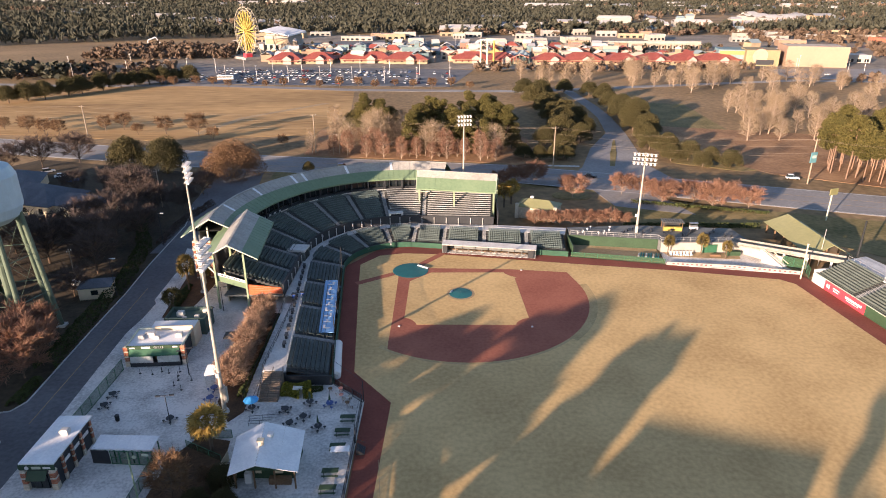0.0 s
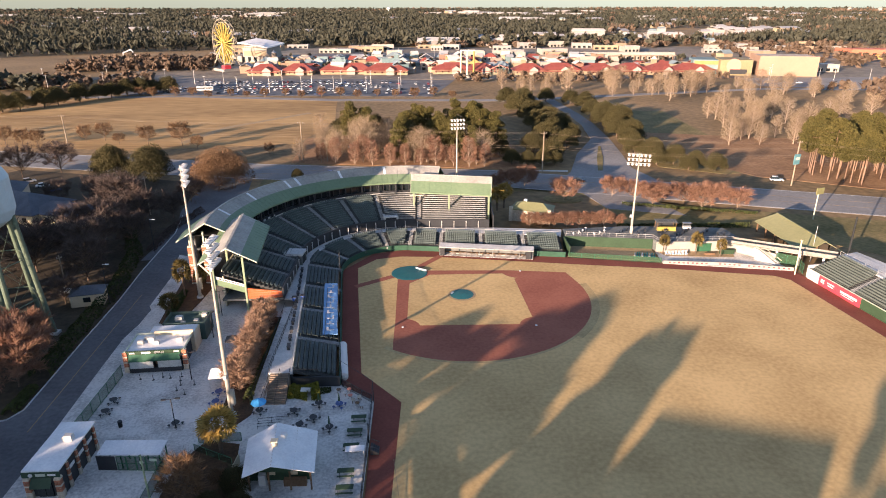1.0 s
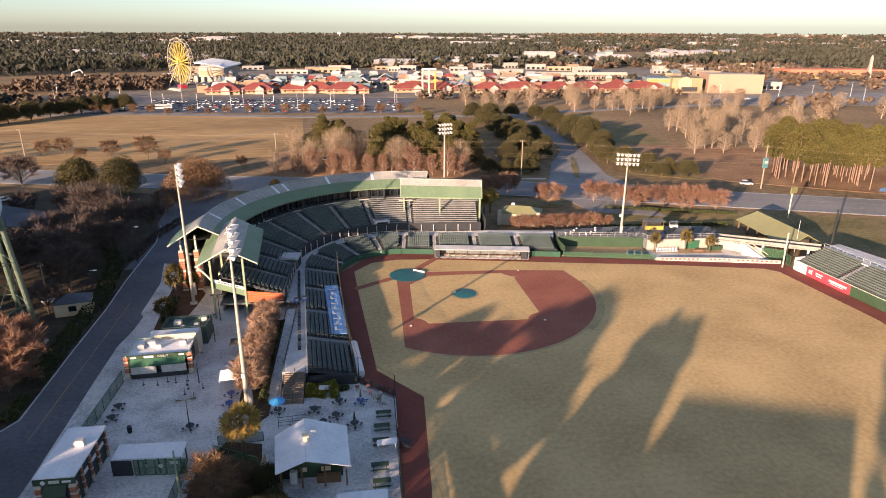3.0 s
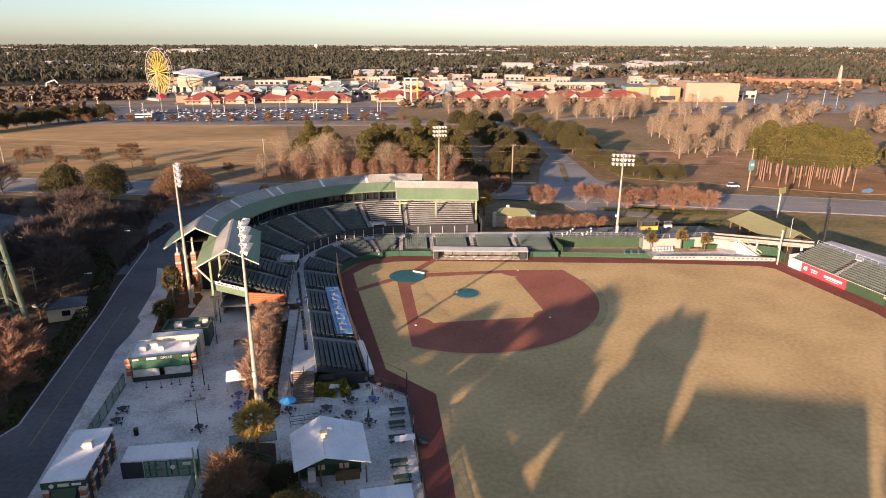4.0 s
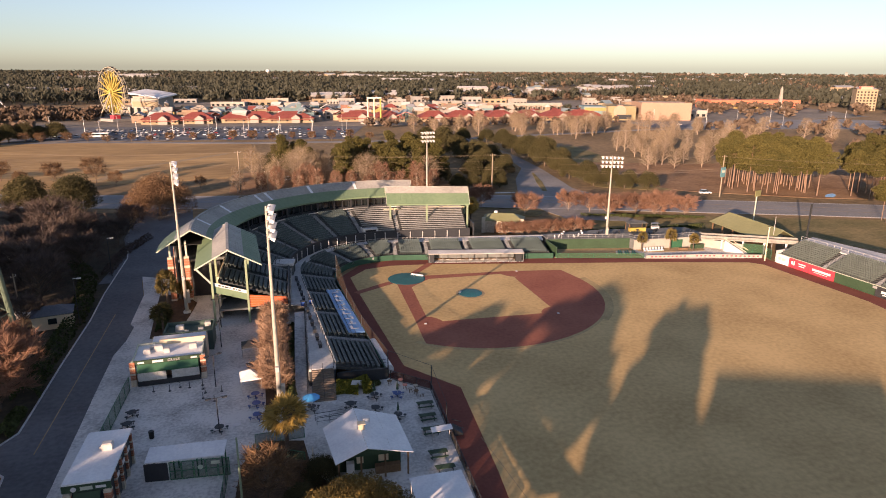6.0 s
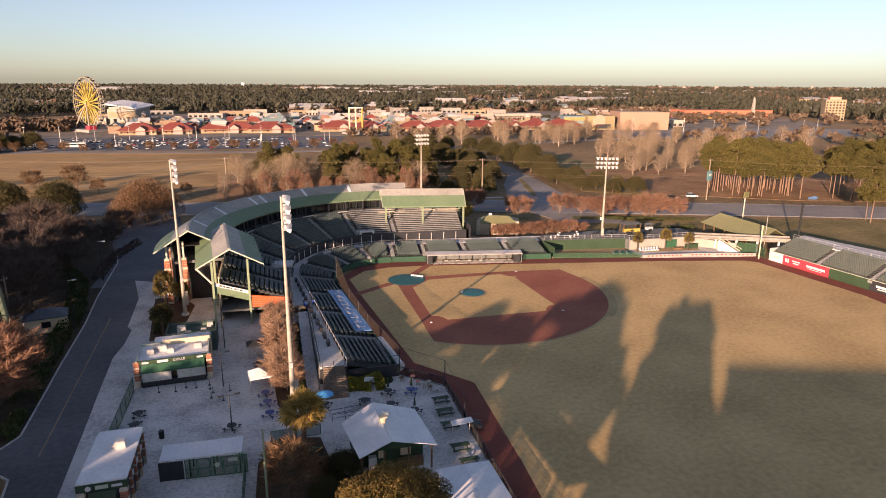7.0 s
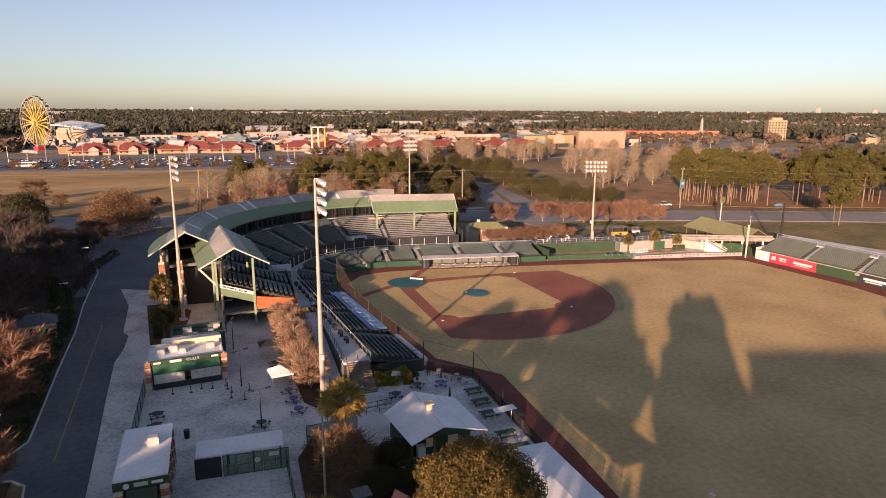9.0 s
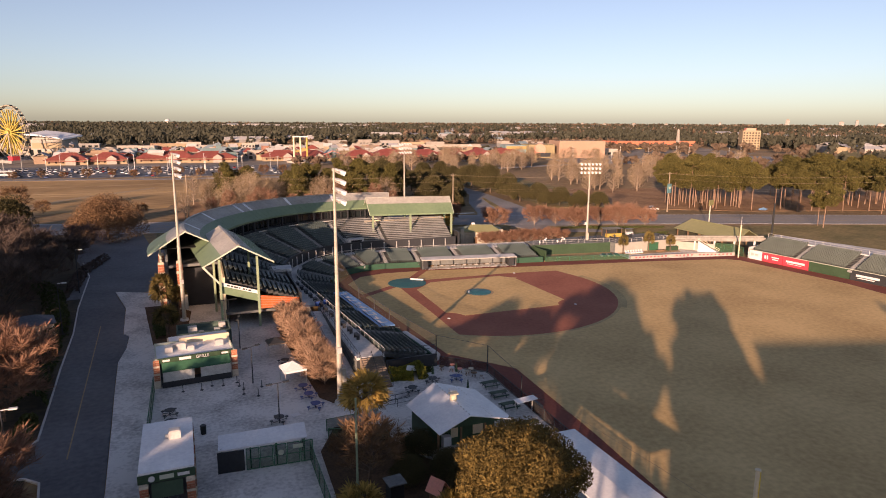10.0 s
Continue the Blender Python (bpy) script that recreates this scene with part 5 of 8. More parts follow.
for x, y, s in ((-1.6, 0.2, 1.2), (1.9, -0.8, 0.8), (-0.4, -1.4, 0.7), (2.8, 1.6, 0.9)):
    roof_unit(green, x, y, 2.85, s)

shop = thing("team_shop", (-44.9, -66.8, 0, 0, 0, 1.0), "dark narrow shop with white flat roof and brick piers", "kiosk")
part("wall", Shape().box(0, 0, 0, 4.3, 9.6, 4.1), DARKSTEEL, shop)
part("roof", Shape().box(0, 0.1, 4.1, 4.7, 10.2, 0.2), MEMBRANE, shop, "white membrane roof")
part("fascia", Shape().box(0, -5.06, 3.3, 4.8, 0.14, 0.8), PADGREEN, shop)
part("awning", Shape().slab([(-1.3, -5.1, 3.2), (1.3, -5.1, 3.2), (1.3, -6.0, 2.2), (-1.3, -6.0, 2.2)], 0.06), PADGREEN, shop, "dark green awning")
part("door", Shape().box(-0.5, -4.86, 0.05, 0.9, 0.16, 2.1), GLASS, shop)
part("door", Shape().box(0.5, -4.86, 0.05, 0.9, 0.16, 2.1), GLASS, shop)
part("emblem", Shape().rod((-1.25, -5.2, 3.68), (-1.25, -5.13, 3.68), 0.27, 0.27, 16), WHITE, shop, "round white emblem")
part("emblem", Shape().box(0.0, -5.15, 3.5, 1.2, 0.05, 0.4), TRIMPALE, shop, "pale oval emblem")
part("emblem", Shape().box(1.4, -5.15, 3.55, 1.0, 0.05, 0.28), WHITE, shop, "white logo bar")
for x in (-1.95, 1.95):
    brick_pier(shop, x, -4.9, 0, 3.3, 0.72)
for y in (-3, -0.6, 1.8, 4.4):
    brick_pier(shop, 2.2, y, 0, 4.0, 0.42)
for y in (-2.0, 0.5, 3.0):
    part("sign_panel", Shape().box(2.2, y, 2.4, 0.08, 1.5, 0.5), WHITE, shop, "white sign panel")
roof_unit(shop, 0.7, 1.2, 4.3, 1.0)
part("duct", Shape().rod((-0.2, 1.2, 4.5), (0.4, 1.2, 4.5), 0.2, 0.2, 8), STEEL, shop)

gate = thing("entrance_canopy", (-35.9, -65.6, 0, 0, 0, -3), "pale flat canopy over green mesh entrance gates", "canopy")
part("canopy_roof", Shape().slab([(-4.4, 1.2, 2.95), (4.4, 1.2, 3.15), (4.4, -1.4, 2.75), (-4.4, -1.4, 2.55)], 0.16), MEMBRANE, gate, "white canopy roof")
for x in (-4.1, -1.3, 1.3, 4.1):
    part("post", Shape().box(x, -1.1, 0, 0.14, 0.14, 2.6), WALLGREEN, gate)
    part("post", Shape().box(x, 0.9, 0, 0.14, 0.14, 2.8), WALLGREEN, gate)
for i in range(5):
    x = -1.1 + 1.35 * i
    g2 = part("gate_leaf", Shape().beam((x - 0.62, -1.5, 0.1), (x - 0.62, -1.5, 2.4), 0.08, 0.08).beam((x + 0.62, -1.5, 0.1), (x + 0.62, -1.5, 2.4), 0.08, 0.08).beam((x - 0.62, -1.5, 2.4), (x + 0.62, -1.5, 2.4), 0.08, 0.08).beam((x - 0.62, -1.5, 1.2), (x + 0.62, -1.5, 1.2), 0.06, 0.06).beam((x - 0.62, -1.5, 0.12), (x + 0.62, -1.5, 0.12), 0.08, 0.08), WALLGREEN, gate, "green steel gate frame")
    part("mesh", Shape().face((x - 0.6, -1.5, 0.1), (x + 0.6, -1.5, 0.1), (x + 0.6, -1.5, 2.4), (x - 0.6, -1.5, 2.4)), FENCENET, g2)
part("emblem", Shape().box(3.4, -1.58, 1.75, 1.0, 0.05, 0.42), TRIMPALE, gate, "pale oval emblem")
part("emblem", Shape().rod((1.7, -1.6, 1.5), (1.7, -1.55, 1.5), 0.3, 0.3, 12), TRIMPALE, gate, "pale emblem")
part("screen", Shape().box(-3.2, -1.5, 0.1, 2.6, 0.08, 2.3), DARKSTEEL, gate, "dark screen panel")


def mesh_fence(line, h, label, spacing=2.6, mat=FENCENET, post=WALLGREEN):
    t = thing("mesh_fence", (*line[0], 0), label, "fence", "mesh fences")
    o = Vector((*line[0], 0))
    for p, q in zip(line, line[1:]):
        p, q = Vector((*p, 0)) - o, Vector((*q, 0)) - o
        n = max(1, round((q - p).length / spacing))
        up = Vector((0, 0, h))
        for i in range(n):
            a, b = p.lerp(q, i / n), p.lerp(q, (i + 1) / n)
            part("post", Shape().rod(a, a + up, 0.05, 0.05, 6), post, t)
            part("rail", Shape().beam(a + up, b + up, 0.06, 0.06).beam(a + up * 0.05, b + up * 0.05, 0.05, 0.05), post, t)
            part("mesh", Shape().face(a, b, b + up, a + up), mat, t)
        part("post", Shape().rod(q, q + up, 0.05, 0.05, 6), post, t)
    return t


mesh_fence([(-47.5, -43.0), (-47.4, -62.0)], 2.2, "green mesh fence between plaza and pavement")
mesh_fence([(-31.3, -67.3), (-31.3, -80)], 2.2, "green mesh fence at the entrance")
mesh_fence([(-28.5, -61.6), (-22.4, -61.2)], 1.5, "low green mesh fence before the garden")
mesh_fence([(-28.6, -63.2), (-22.4, -66.4)], 1.2, "low green mesh fence in the garden")


def tent(x, y, turn, w, d, h0, h1, mat, label, ridge_along=True):
    t = thing("tent", (x, y, 0, 0, 0, turn), label, "tent")
    for a in (-1, 1):
        for b in (-1, 1):
            part("leg", Shape().rod((a * w / 2 * 0.94, b * d / 2 * 0.94, 0), (a * w / 2 * 0.94, b * d / 2 * 0.94, h0), 0.05, 0.05, 6), STEEL, t)
    s = Shape()
    for a, b in (((-1, -1), (1, -1)), ((1, -1), (1, 1)), ((1, 1), (-1, 1)), ((-1, 1), (-1, -1))):
        p, q = Vector((a[0] * w / 2, a[1] * d / 2, h0)), Vector((b[0] * w / 2, b[1] * d / 2, h0))
        s.slab([p, q, q.lerp(Vector((0, 0, h1)), 0.98), p.lerp(Vector((0, 0, h1)), 0.98)], 0.03)
        s.face(p, q, q - Vector((0, 0, 0.25)), p - Vector((0, 0, 0.25)))
    part("canopy", s, mat, t)
    return t


tent(-30.0, -45.8, 8, 3.0, 3.0, 2.1, 3.0, MEMBRANE, "small white pop-up tent on the plaza")
tent(-30.9, -34.0, 6, 2.6, 2.4, 2.0, 2.6, DARKSTEEL, "small dark canopy booth on the plaza")

# the bar hut with a white roof
hut = thing("bar_hut", (-15.4, -67.2, 0), "open bar hut with a white gabled membrane roof", "hut")
R0, R1 = (-0.8, 3.3, 5.1), (0.1, -5.3, 4.7)
part("roof_slope", Shape().slab([R0, R1, (-3.6, -5.8, 3.4), (-4.7, 2.0, 3.45)], 0.1), MEMBRANE, hut, "white membrane roof slope")
part("roof_slope", Shape().slab([R0, R1, (5.5, -4.7, 3.1), (4.7, 3.8, 3.15)], 0.1), MEMBRANE, hut, "white membrane roof slope")
for i in range(14):
    k = (i + 0.5) / 14
    p, q = Vector(R0).lerp(Vector(R1), k), Vector((2.0, 3.55, 4.16)).lerp(Vector((2.9, -5.0, 3.9)), k)
    part("lacing", Shape().box(p.x, p.y, p.z - 0.02, 0.1, 0.26, 0.07), STEEL, hut, "grey lacing")
    part("lacing", Shape().box(q.x, q.y, q.z - 0.04, 0.05, 0.24, 0.07), STEEL, hut, "grey lacing")
part("vent_box", Shape().box(0.6, 0.9, 4.3, 0.8, 0.8, 0.75), WHITE, hut, "white rooftop vent")
part("vent_hood", Shape().rod((-0.2, -1.2, 4.7), (-0.2, -1.2, 5.5), 0.42, 0.36, 10).box(-0.2, -1.2, 5.45, 0.95, 0.8, 0.14), CREAM, hut, "cream vent hood")
part("wall", Shape().box(0.3, 0.2, 0, 8.0, 5.4, 3.0), PADGREEN, hut, "dark green timber wall")
part("gable", Shape().face((-3.0, -4.7, 3.3), (5.0, -4.3, 3.0), (0.1, -4.7, 4.5)), PADGREEN, hut)
for x in (-3.2, -0.6, 2.2, 4.9):
    part("post", Shape().box(x, -4.4, 0, 0.2, 0.2, 3.1), TIMBER, hut)
part("window", Shape().box(2.2, -2.56, 1.0, 1.2, 0.1, 1.1), CREAM, hut, "pale window")
part("window", Shape().box(-0.6, -2.56, 1.0, 0.8, 0.1, 1.1), CREAM, hut, "pale window")
part("counter", Shape().box(2.6, -3.4, 0, 3.0, 0.7, 1.05), TIMBER, hut)
part("cooler", Shape().box(-1.8, -3.2, 0, 0.9, 0.7, 1.7), WHITE, hut)
part("side_screen", Shape().beam((-6.2, -1.4, 0.8), (-6.0, 1.2, 0.8), 0.08, 1.6).beam((-6.2, -1.4, 0.8), (-4.2, -3.6, 0.8), 0.08, 1.6), CREAM, hut, "cream canvas side screen")

aw = thing("party_tent", (-8.25, -86.1, 0.0, 0, 0, 1.5), "long white tent roof beside the warning track", "tent")
part("canopy", Shape().slab([(-2.9, 8.8, 3.6), (3.0, 8.9, 3.6), (3.0, -9, 3.6), (-2.9, -9, 3.6)], 0.12).slab([(-2.9, 8.8, 3.63), (0, 8.4, 4.0), (0, -9, 4.0), (-2.9, -9, 3.63)], 0.05).slab([(3.0, 8.9, 3.63), (0, 8.4, 4.0), (0, -9, 4.0), (3.0, -9, 3.63)], 0.05), MEMBRANE, aw)
for x in (-2.7, 2.8):
    for y in (8.5, 2.8, -2.8, -8.5):
        part("leg", Shape().rod((x, y, 0), (x, y, 3.55), 0.06, 0.06, 6), STEEL, aw)


def picnic_table(x, y, turn, k=1.0):
    t = thing("picnic_table", (x, y, 0.03, 0, 0, turn), "dark green picnic table with attached benches", "table", "picnic tables")
    for i in range(4):
        part("plank", Shape().box(0, -0.3 + 0.2 * i, 0.72, 2.3, 0.18, 0.05), PADGREEN, t)
    for yy in (-0.75, 0.75):
        part("bench", Shape().box(0, yy, 0.42, 2.3, 0.28, 0.05), PADGREEN, t)
    for xx in (-0.85, 0.85):
        part("leg_frame", Shape().beam((xx, -0.75, 0.4), (xx, 0.75, 0.4), 0.08, 0.08).beam((xx, -0.6, 0), (xx, -0.15, 0.72), 0.08, 0.08).beam((xx, 0.6, 0), (xx, 0.15, 0.72), 0.08, 0.08), DARKSTEEL, t)


for x, y in ((-5.6, -57.0), (-5.9, -60.3), (-6.1, -63.7), (-6.3, -69.0), (-6.1, -72.2)):
    picnic_table(x, y, 2)


def round_table(x, y, turn, umbrella=None, top=DARKSTEEL):
    t = thing("round_table", (x, y, 0.03, 0, 0, turn), "dark metal round table with fixed stools" + (" and a closed umbrella" if umbrella == "closed" else " and an open blue umbrella" if umbrella else ""), "table", "round patio tables")
    part("tabletop", Shape().prism(disc(0, 0, 0.62, 14), 0.70, 0.75), top, t)
    part("pedestal", Shape().rod((0, 0, 0), (0, 0, 0.7), 0.06, 0.06, 6), DARKSTEEL, t)
    for i in range(4):
        a = i * math.pi / 2
        c, s = math.cos(a), math.sin(a)
        part("stool", Shape().prism(disc(c * 0.98, s * 0.98, 0.22, 10), 0.43, 0.47).beam((0, 0, 0.2), (c * 0.98, s * 0.98, 0.2), 0.05, 0.05).rod((c * 0.98, s * 0.98, 0), (c * 0.98, s * 0.98, 0.43), 0.04, 0.04, 5), top, t)
    if umbrella:
        part("umbrella_pole", Shape().rod((0, 0, 0.7), (0, 0, 2.6), 0.03, 0.03, 6), STEEL, t)
        if umbrella == "closed":
            part("closed_canopy", Shape().rod((0, 0, 1.3), (0, 0, 2.6), 0.2, 0.05, 8), PADGREEN, t)
        else:
            s2 = Shape()
            d1, d0 = disc(0, 0, 1.25, 8), disc(0, 0, 0.05, 8)
            for i in range(8):
                j = (i + 1) % 8
                s2.slab([(*d1[i], 2.05), (*d1[j], 2.05), (*d0[j], 2.6), (*d0[i], 2.6)], 0.02)
            part("umbrella_canopy", s2, umbrella, t, "bright blue umbrella canopy")


BRIGHTBLUE = paint("umbrella_blue", (0.06, 0.36, 0.72), 0.6, 0.08)
BLUETOP = paint("blue_table", (0.05, 0.09, 0.24), 0.5, 0.1)
round_table(-12.3, -53.0, 10, "closed"), round_table(-9.0, -53.4, 25, "closed", BLUETOP), round_table(-15.9, -54.9, 40), round_table(-12.6, -56.8, 15)
round_table(-9.8, -59.2, 5, "closed"), round_table(-14.4, -58.4, 0), round_table(-21.3, -54.6, 20, BRIGHTBLUE)
for x, y, k in ((-33.3, -57.4, DARKSTEEL), (-29.2, -49.2, BLUETOP), (-28.9, -52.0, BLUETOP), (-28.6, -55.2, BLUETOP), (-30.2, -42.0, DARKSTEEL), (-30.2, -39.0, DARKSTEEL), (-45.4, -51.0, DARKSTEEL), (-45.3, -54.0, DARKSTEEL)):
    round_table(x, y, 12 * (x % 5), None, k)


def lamp_post(x, y, h, label, turn=0, two=True):
    t = thing("lamp_post", (x, y, 0.03, 0, 0, turn), label, "lamp post", "lamp posts")
    part("post", Shape().rod((0, 0, 0), (0, 0, h), 0.09, 0.06, 8), DARKSTEEL, t)
    for sx in ((-1, 1) if two else (1,)):
        part("lamp_head", Shape().beam((0, 0, h), (sx * 0.9, 0, h + 0.05), 0.07, 0.07).box(sx * 1.0, 0, h - 0.04, 0.7, 0.34, 0.14), WHITE if not two else DARKSTEEL, t)


lamp_post(-33.3, -57.6, 5.0, "dark plaza lamp post", 10), lamp_post(-36.9, -20.8, 5.5, "dark plaza lamp post beside the stand", 10), lamp_post(-35.9, -30.0, 5.0, "dark plaza lamp post", 80)
lamp_post(-35.2, -44.6, 5.2, "dark plaza lamp post", 30)
for x, y in ((-64.4, 15.2), (-62.6, -14.2), (-58.6, -64.5)):
    lamp_post(x, y, 9.0, "tall dark street lamp with pale head", 0, False)


def stanchion(x, y):
    t = thing("stanchion", (x, y, 0.02), "black crowd-control post on the plaza", "post", "crowd-control posts")
    part("post", Shape().rod((0, 0, 0), (0, 0, 1.0), 0.05, 0.05, 6), DARKSTEEL, t)
    part("foot", Shape().rod((0, 0, 0), (0, 0, 0.05), 0.22, 0.22, 10), DARKSTEEL, t)


for x, y in ((-44.0, -44.2), (-41.7, -44.5), (-39.0, -44.0), (-37.2, -43.6), (-36.5, -46.2), (-36.6, -47.8), (-37.0, -44.9), (-34.9, -49.0), (-34.2, -46.2), (-40.4, -43.6)):
    stanchion(x, y)
bin_ = thing("rubbish_bin", (-41.7, -57.2, 0.02), "black round rubbish bin on the plaza", "bin")
part("barrel", Shape().rod((0, 0, 0), (0, 0, 0.95), 0.3, 0.34, 12), DARK, bin_)
part("lid", Shape().rod((0, 0, 0.95), (0, 0, 1.05), 0.36, 0.30, 12), DARKSTEEL, bin_)
pn = thing("a_frame_sign", (-31.2, -56.2, 0.02, 0, 0, 15), "small white board lying on the plaza", "sign")
part("board", Shape().box(0, 0, 0.0, 1.0, 0.8, 0.06), WHITE, pn)

# stair from the concourse, ramp and rails
STAIRBROWN = material("brown_concrete", (0.15, 0.115, 0.085), (0.27, 0.21, 0.16), 0.6, 0.9)
stair = thing("stair", (-19.4, -47.3, 0), "brown concrete stair with steel rails from concourse to patio", "stair")
for i in range(14):
    part("step", Shape().box(0, -0.2 - 0.36 * i, 0, 3.2, 0.36, CON - 0.19 * i - 0.05), STAIRBROWN, stair)
for x in (-1.65, 0, 1.65):
    part("handrail", Shape().beam((x, 0, CON + 0.9), (x, -5.1, 0.95), 0.06, 0.06).rod((x, 0, CON), (x, 0, CON + 0.9), 0.03, 0.03, 5).rod((x, -5.1, 0), (x, -5.1, 0.95), 0.03, 0.03, 5).rod((x, -2.5, 1.3), (x, -2.5, 2.2), 0.03, 0.03, 5), DARKSTEEL, stair)
ramp = thing("ramp", (-22.6, -50, 0), "long concrete ramp with dark rails beside the concourse", "ramp")
part("deck", Shape().slab([(-0.95, -2, 0.06), (0.85, -2, 0.06), (0.85, 28, 2.35), (-0.95, 28, 2.35)], 0.25), CONCRETE, ramp)
for x in (-0.95, 0.85):
    part("rail", Shape().beam((x, -2, 1.0), (x, 28, 3.3), 0.06, 0.06), DARKSTEEL, ramp)
    for i in range(12):
        y = -2 + 30 * i / 11
        part("rail_post", Shape().rod((x, y, 0.06 + 2.3 * (y + 2) / 30), (x, y, 1.0 + 2.3 * (y + 2) / 30), 0.03, 0.03, 5), DARKSTEEL, ramp)


def railing(name, line, z, label, mat=DARKSTEEL, h=1.05, gap=1.8):
    t = thing(name, (*line[0], z), label, "railing", "railings")
    o = Vector((*line[0], 0))
    for p, q in zip(line, line[1:]):
        p, q = Vector((*p, 0)) - o, Vector((*q, 0)) - o
        n = max(1, round((q - p).length / gap))
        for i in range(n):
            a, b = p.lerp(q, i / n), p.lerp(q, (i + 1) / n)
            part("rail_post", Shape().rod(a, a + Vector((0, 0, h)), 0.035, 0.035, 5), mat, t)
            part("rail", Shape().beam(a + Vector((0, 0, h)), b + Vector((0, 0, h)), 0.06, 0.06).beam(a + Vector((0, 0, h * 0.5)), b + Vector((0, 0, h * 0.5)), 0.04, 0.04), mat, t)
    return t


railing("railing", [(-21.3, -47.0), (-21.5, -19.2)], CON, "dark steel railing along the concourse edge")
railing("railing", [(-17.2, -47.3), (-9.8, -47.4)], CON - 0.4, "dark steel railing at the end of the seats")
mesh_fence([(-9.2, -47.6), (-3.9, -52.4), (-3.8, -62.5), (-3.8, -66.0), (-3.8, -84)], 1.5, "dark mesh fence between patio and warning track", 2.4, netting("dark_mesh", (0.03, 0.03, 0.03), 0.6), DARKSTEEL)

# first-base dugout roof, tarp roll and safety net
dug = thing("dugout", (-13.4, -21.8, 0, 0, 0, 7.0), "first-base dugout with a blue painted roof", "dugout")
part("roof", Shape().slab([(-2.4, -11.6, 2.35), (0.4, -11.6, 2.15), (0.4, 11.6, 2.15), (-2.4, 11.6, 2.35)], 0.2), BLUE, dug, "light blue roof with white marks")
part("back_wall", Shape().box(-2.2, 0, 0, 0.25, 23.2, 2.2), DARKSTEEL, dug)
for y in (-11.4, -5.7, 0, 5.7, 11.4):
    part("post", Shape().box(0.2, y, 0, 0.16, 0.16, 2.05), DARKSTEEL, dug)
for i in range(9):
    y = -9.6 + 2.4 * i
    part("roof_mark", Shape().slab([(-1.7, y - 0.75, 2.42), (-0.3, y - 0.75, 2.32), (-0.3, y - 0.4, 2.32), (-1.7, y - 0.4, 2.42)], 0.02), WHITE, dug, "white painted bar")
    part("roof_mark", Shape().slab([(-1.7 + 0.5 * (i % 3), y - 0.4, 2.42 - 0.036 * (i % 3)), (-1.3 + 0.5 * (i % 3), y - 0.4, 2.39 - 0.036 * (i % 3)), (-1.3 + 0.5 * (i % 3), y + 0.6, 2.39 - 0.036 * (i % 3)), (-1.7 + 0.5 * (i % 3), y + 0.6, 2.42 - 0.036 * (i % 3))], 0.02), WHITE, dug, "white painted bar")
roll = thing("tarp_roll", (-9.6, -40.4, 0, 0, 0, 0), "long white rolled field tarp beside the wall", "tarpaulin")
part("roll", Shape().rod((-0.9, 5.4, 0.75), (0.5, -5.4, 0.75), 0.75, 0.75, 14), WHITE, roll)
part("core", Shape().rod((-0.95, 5.8, 0.75), (0.55, -5.8, 0.75), 0.16, 0.16, 8), STEEL, roll)
net = thing("safety_net", (-13.2, -16, 0), "tan safety netting on dark posts in front of first-base seats", "net")
posts = [(-14.6, -3.5, 7.5), (-13.4, -16, 4.2), (-12.6, -24, 4.2), (-11.9, -31, 4.2), (-9.4, -46.6, 4.4), (-3.7, -52.2, 4.0), (-3.7, -62.3, 3.4)]
for x, y, h in posts:
    part("post", Shape().rod((x + 13.2, y + 16, 0), (x + 13.2, y + 16, h), 0.09, 0.07, 8), DARKSTEEL, net)
for a, b in zip(posts[:5], posts[1:5]):
    part("mesh", Shape().face((a[0] + 13.2, a[1] + 16, 1.3), (b[0] + 13.2, b[1] + 16, 1.3), (b[0] + 13.2, b[1] + 16, b[2]), (a[0] + 13.2, a[1] + 16, a[2])), NET, net)
for a, b in zip(posts, posts[1:]):
    part("cable", Shape().rod((a[0] + 13.2, a[1] + 16, a[2]), (b[0] + 13.2, b[1] + 16, b[2]), 0.03, 0.03, 4), DARKSTEEL, net)
gatebox = thing("field_gate", (-3.6, -64.2, 0, 0, 0, 0), "small dark steel steps and gate to the field", "gate")
for i in range(4):
    part("step", Shape().box(0.5 + 0.3 * i, 0, 0, 0.3, 1.6, 0.9 - 0.2 * i), DARKSTEEL, gatebox)
part("rail", Shape().beam((0.3, -0.8, 1.6), (1.6, -0.8, 1.0), 0.06, 0.06).beam((0.3, 0.8, 1.6), (1.6, 0.8, 1.0), 0.06, 0.06), DARKSTEEL, gatebox)
cn = thing("counter_roof", (-5.1, -66.2, 0, 0, 0, 0), "small white lean-to roof over a serving counter", "shelter")
part("roof", Shape().slab([(-1.5, -0.6, 2.1), (1.2, -0.6, 2.3), (1.2, 0.6, 2.3), (-1.5, 0.6, 2.1)], 0.08), MEMBRANE, cn)
for x in (-1.3, 1.0):
    part("post", Shape().rod((x, 0.4, 0), (x, 0.4, 2.1), 0.05, 0.05, 6), STEEL, cn)

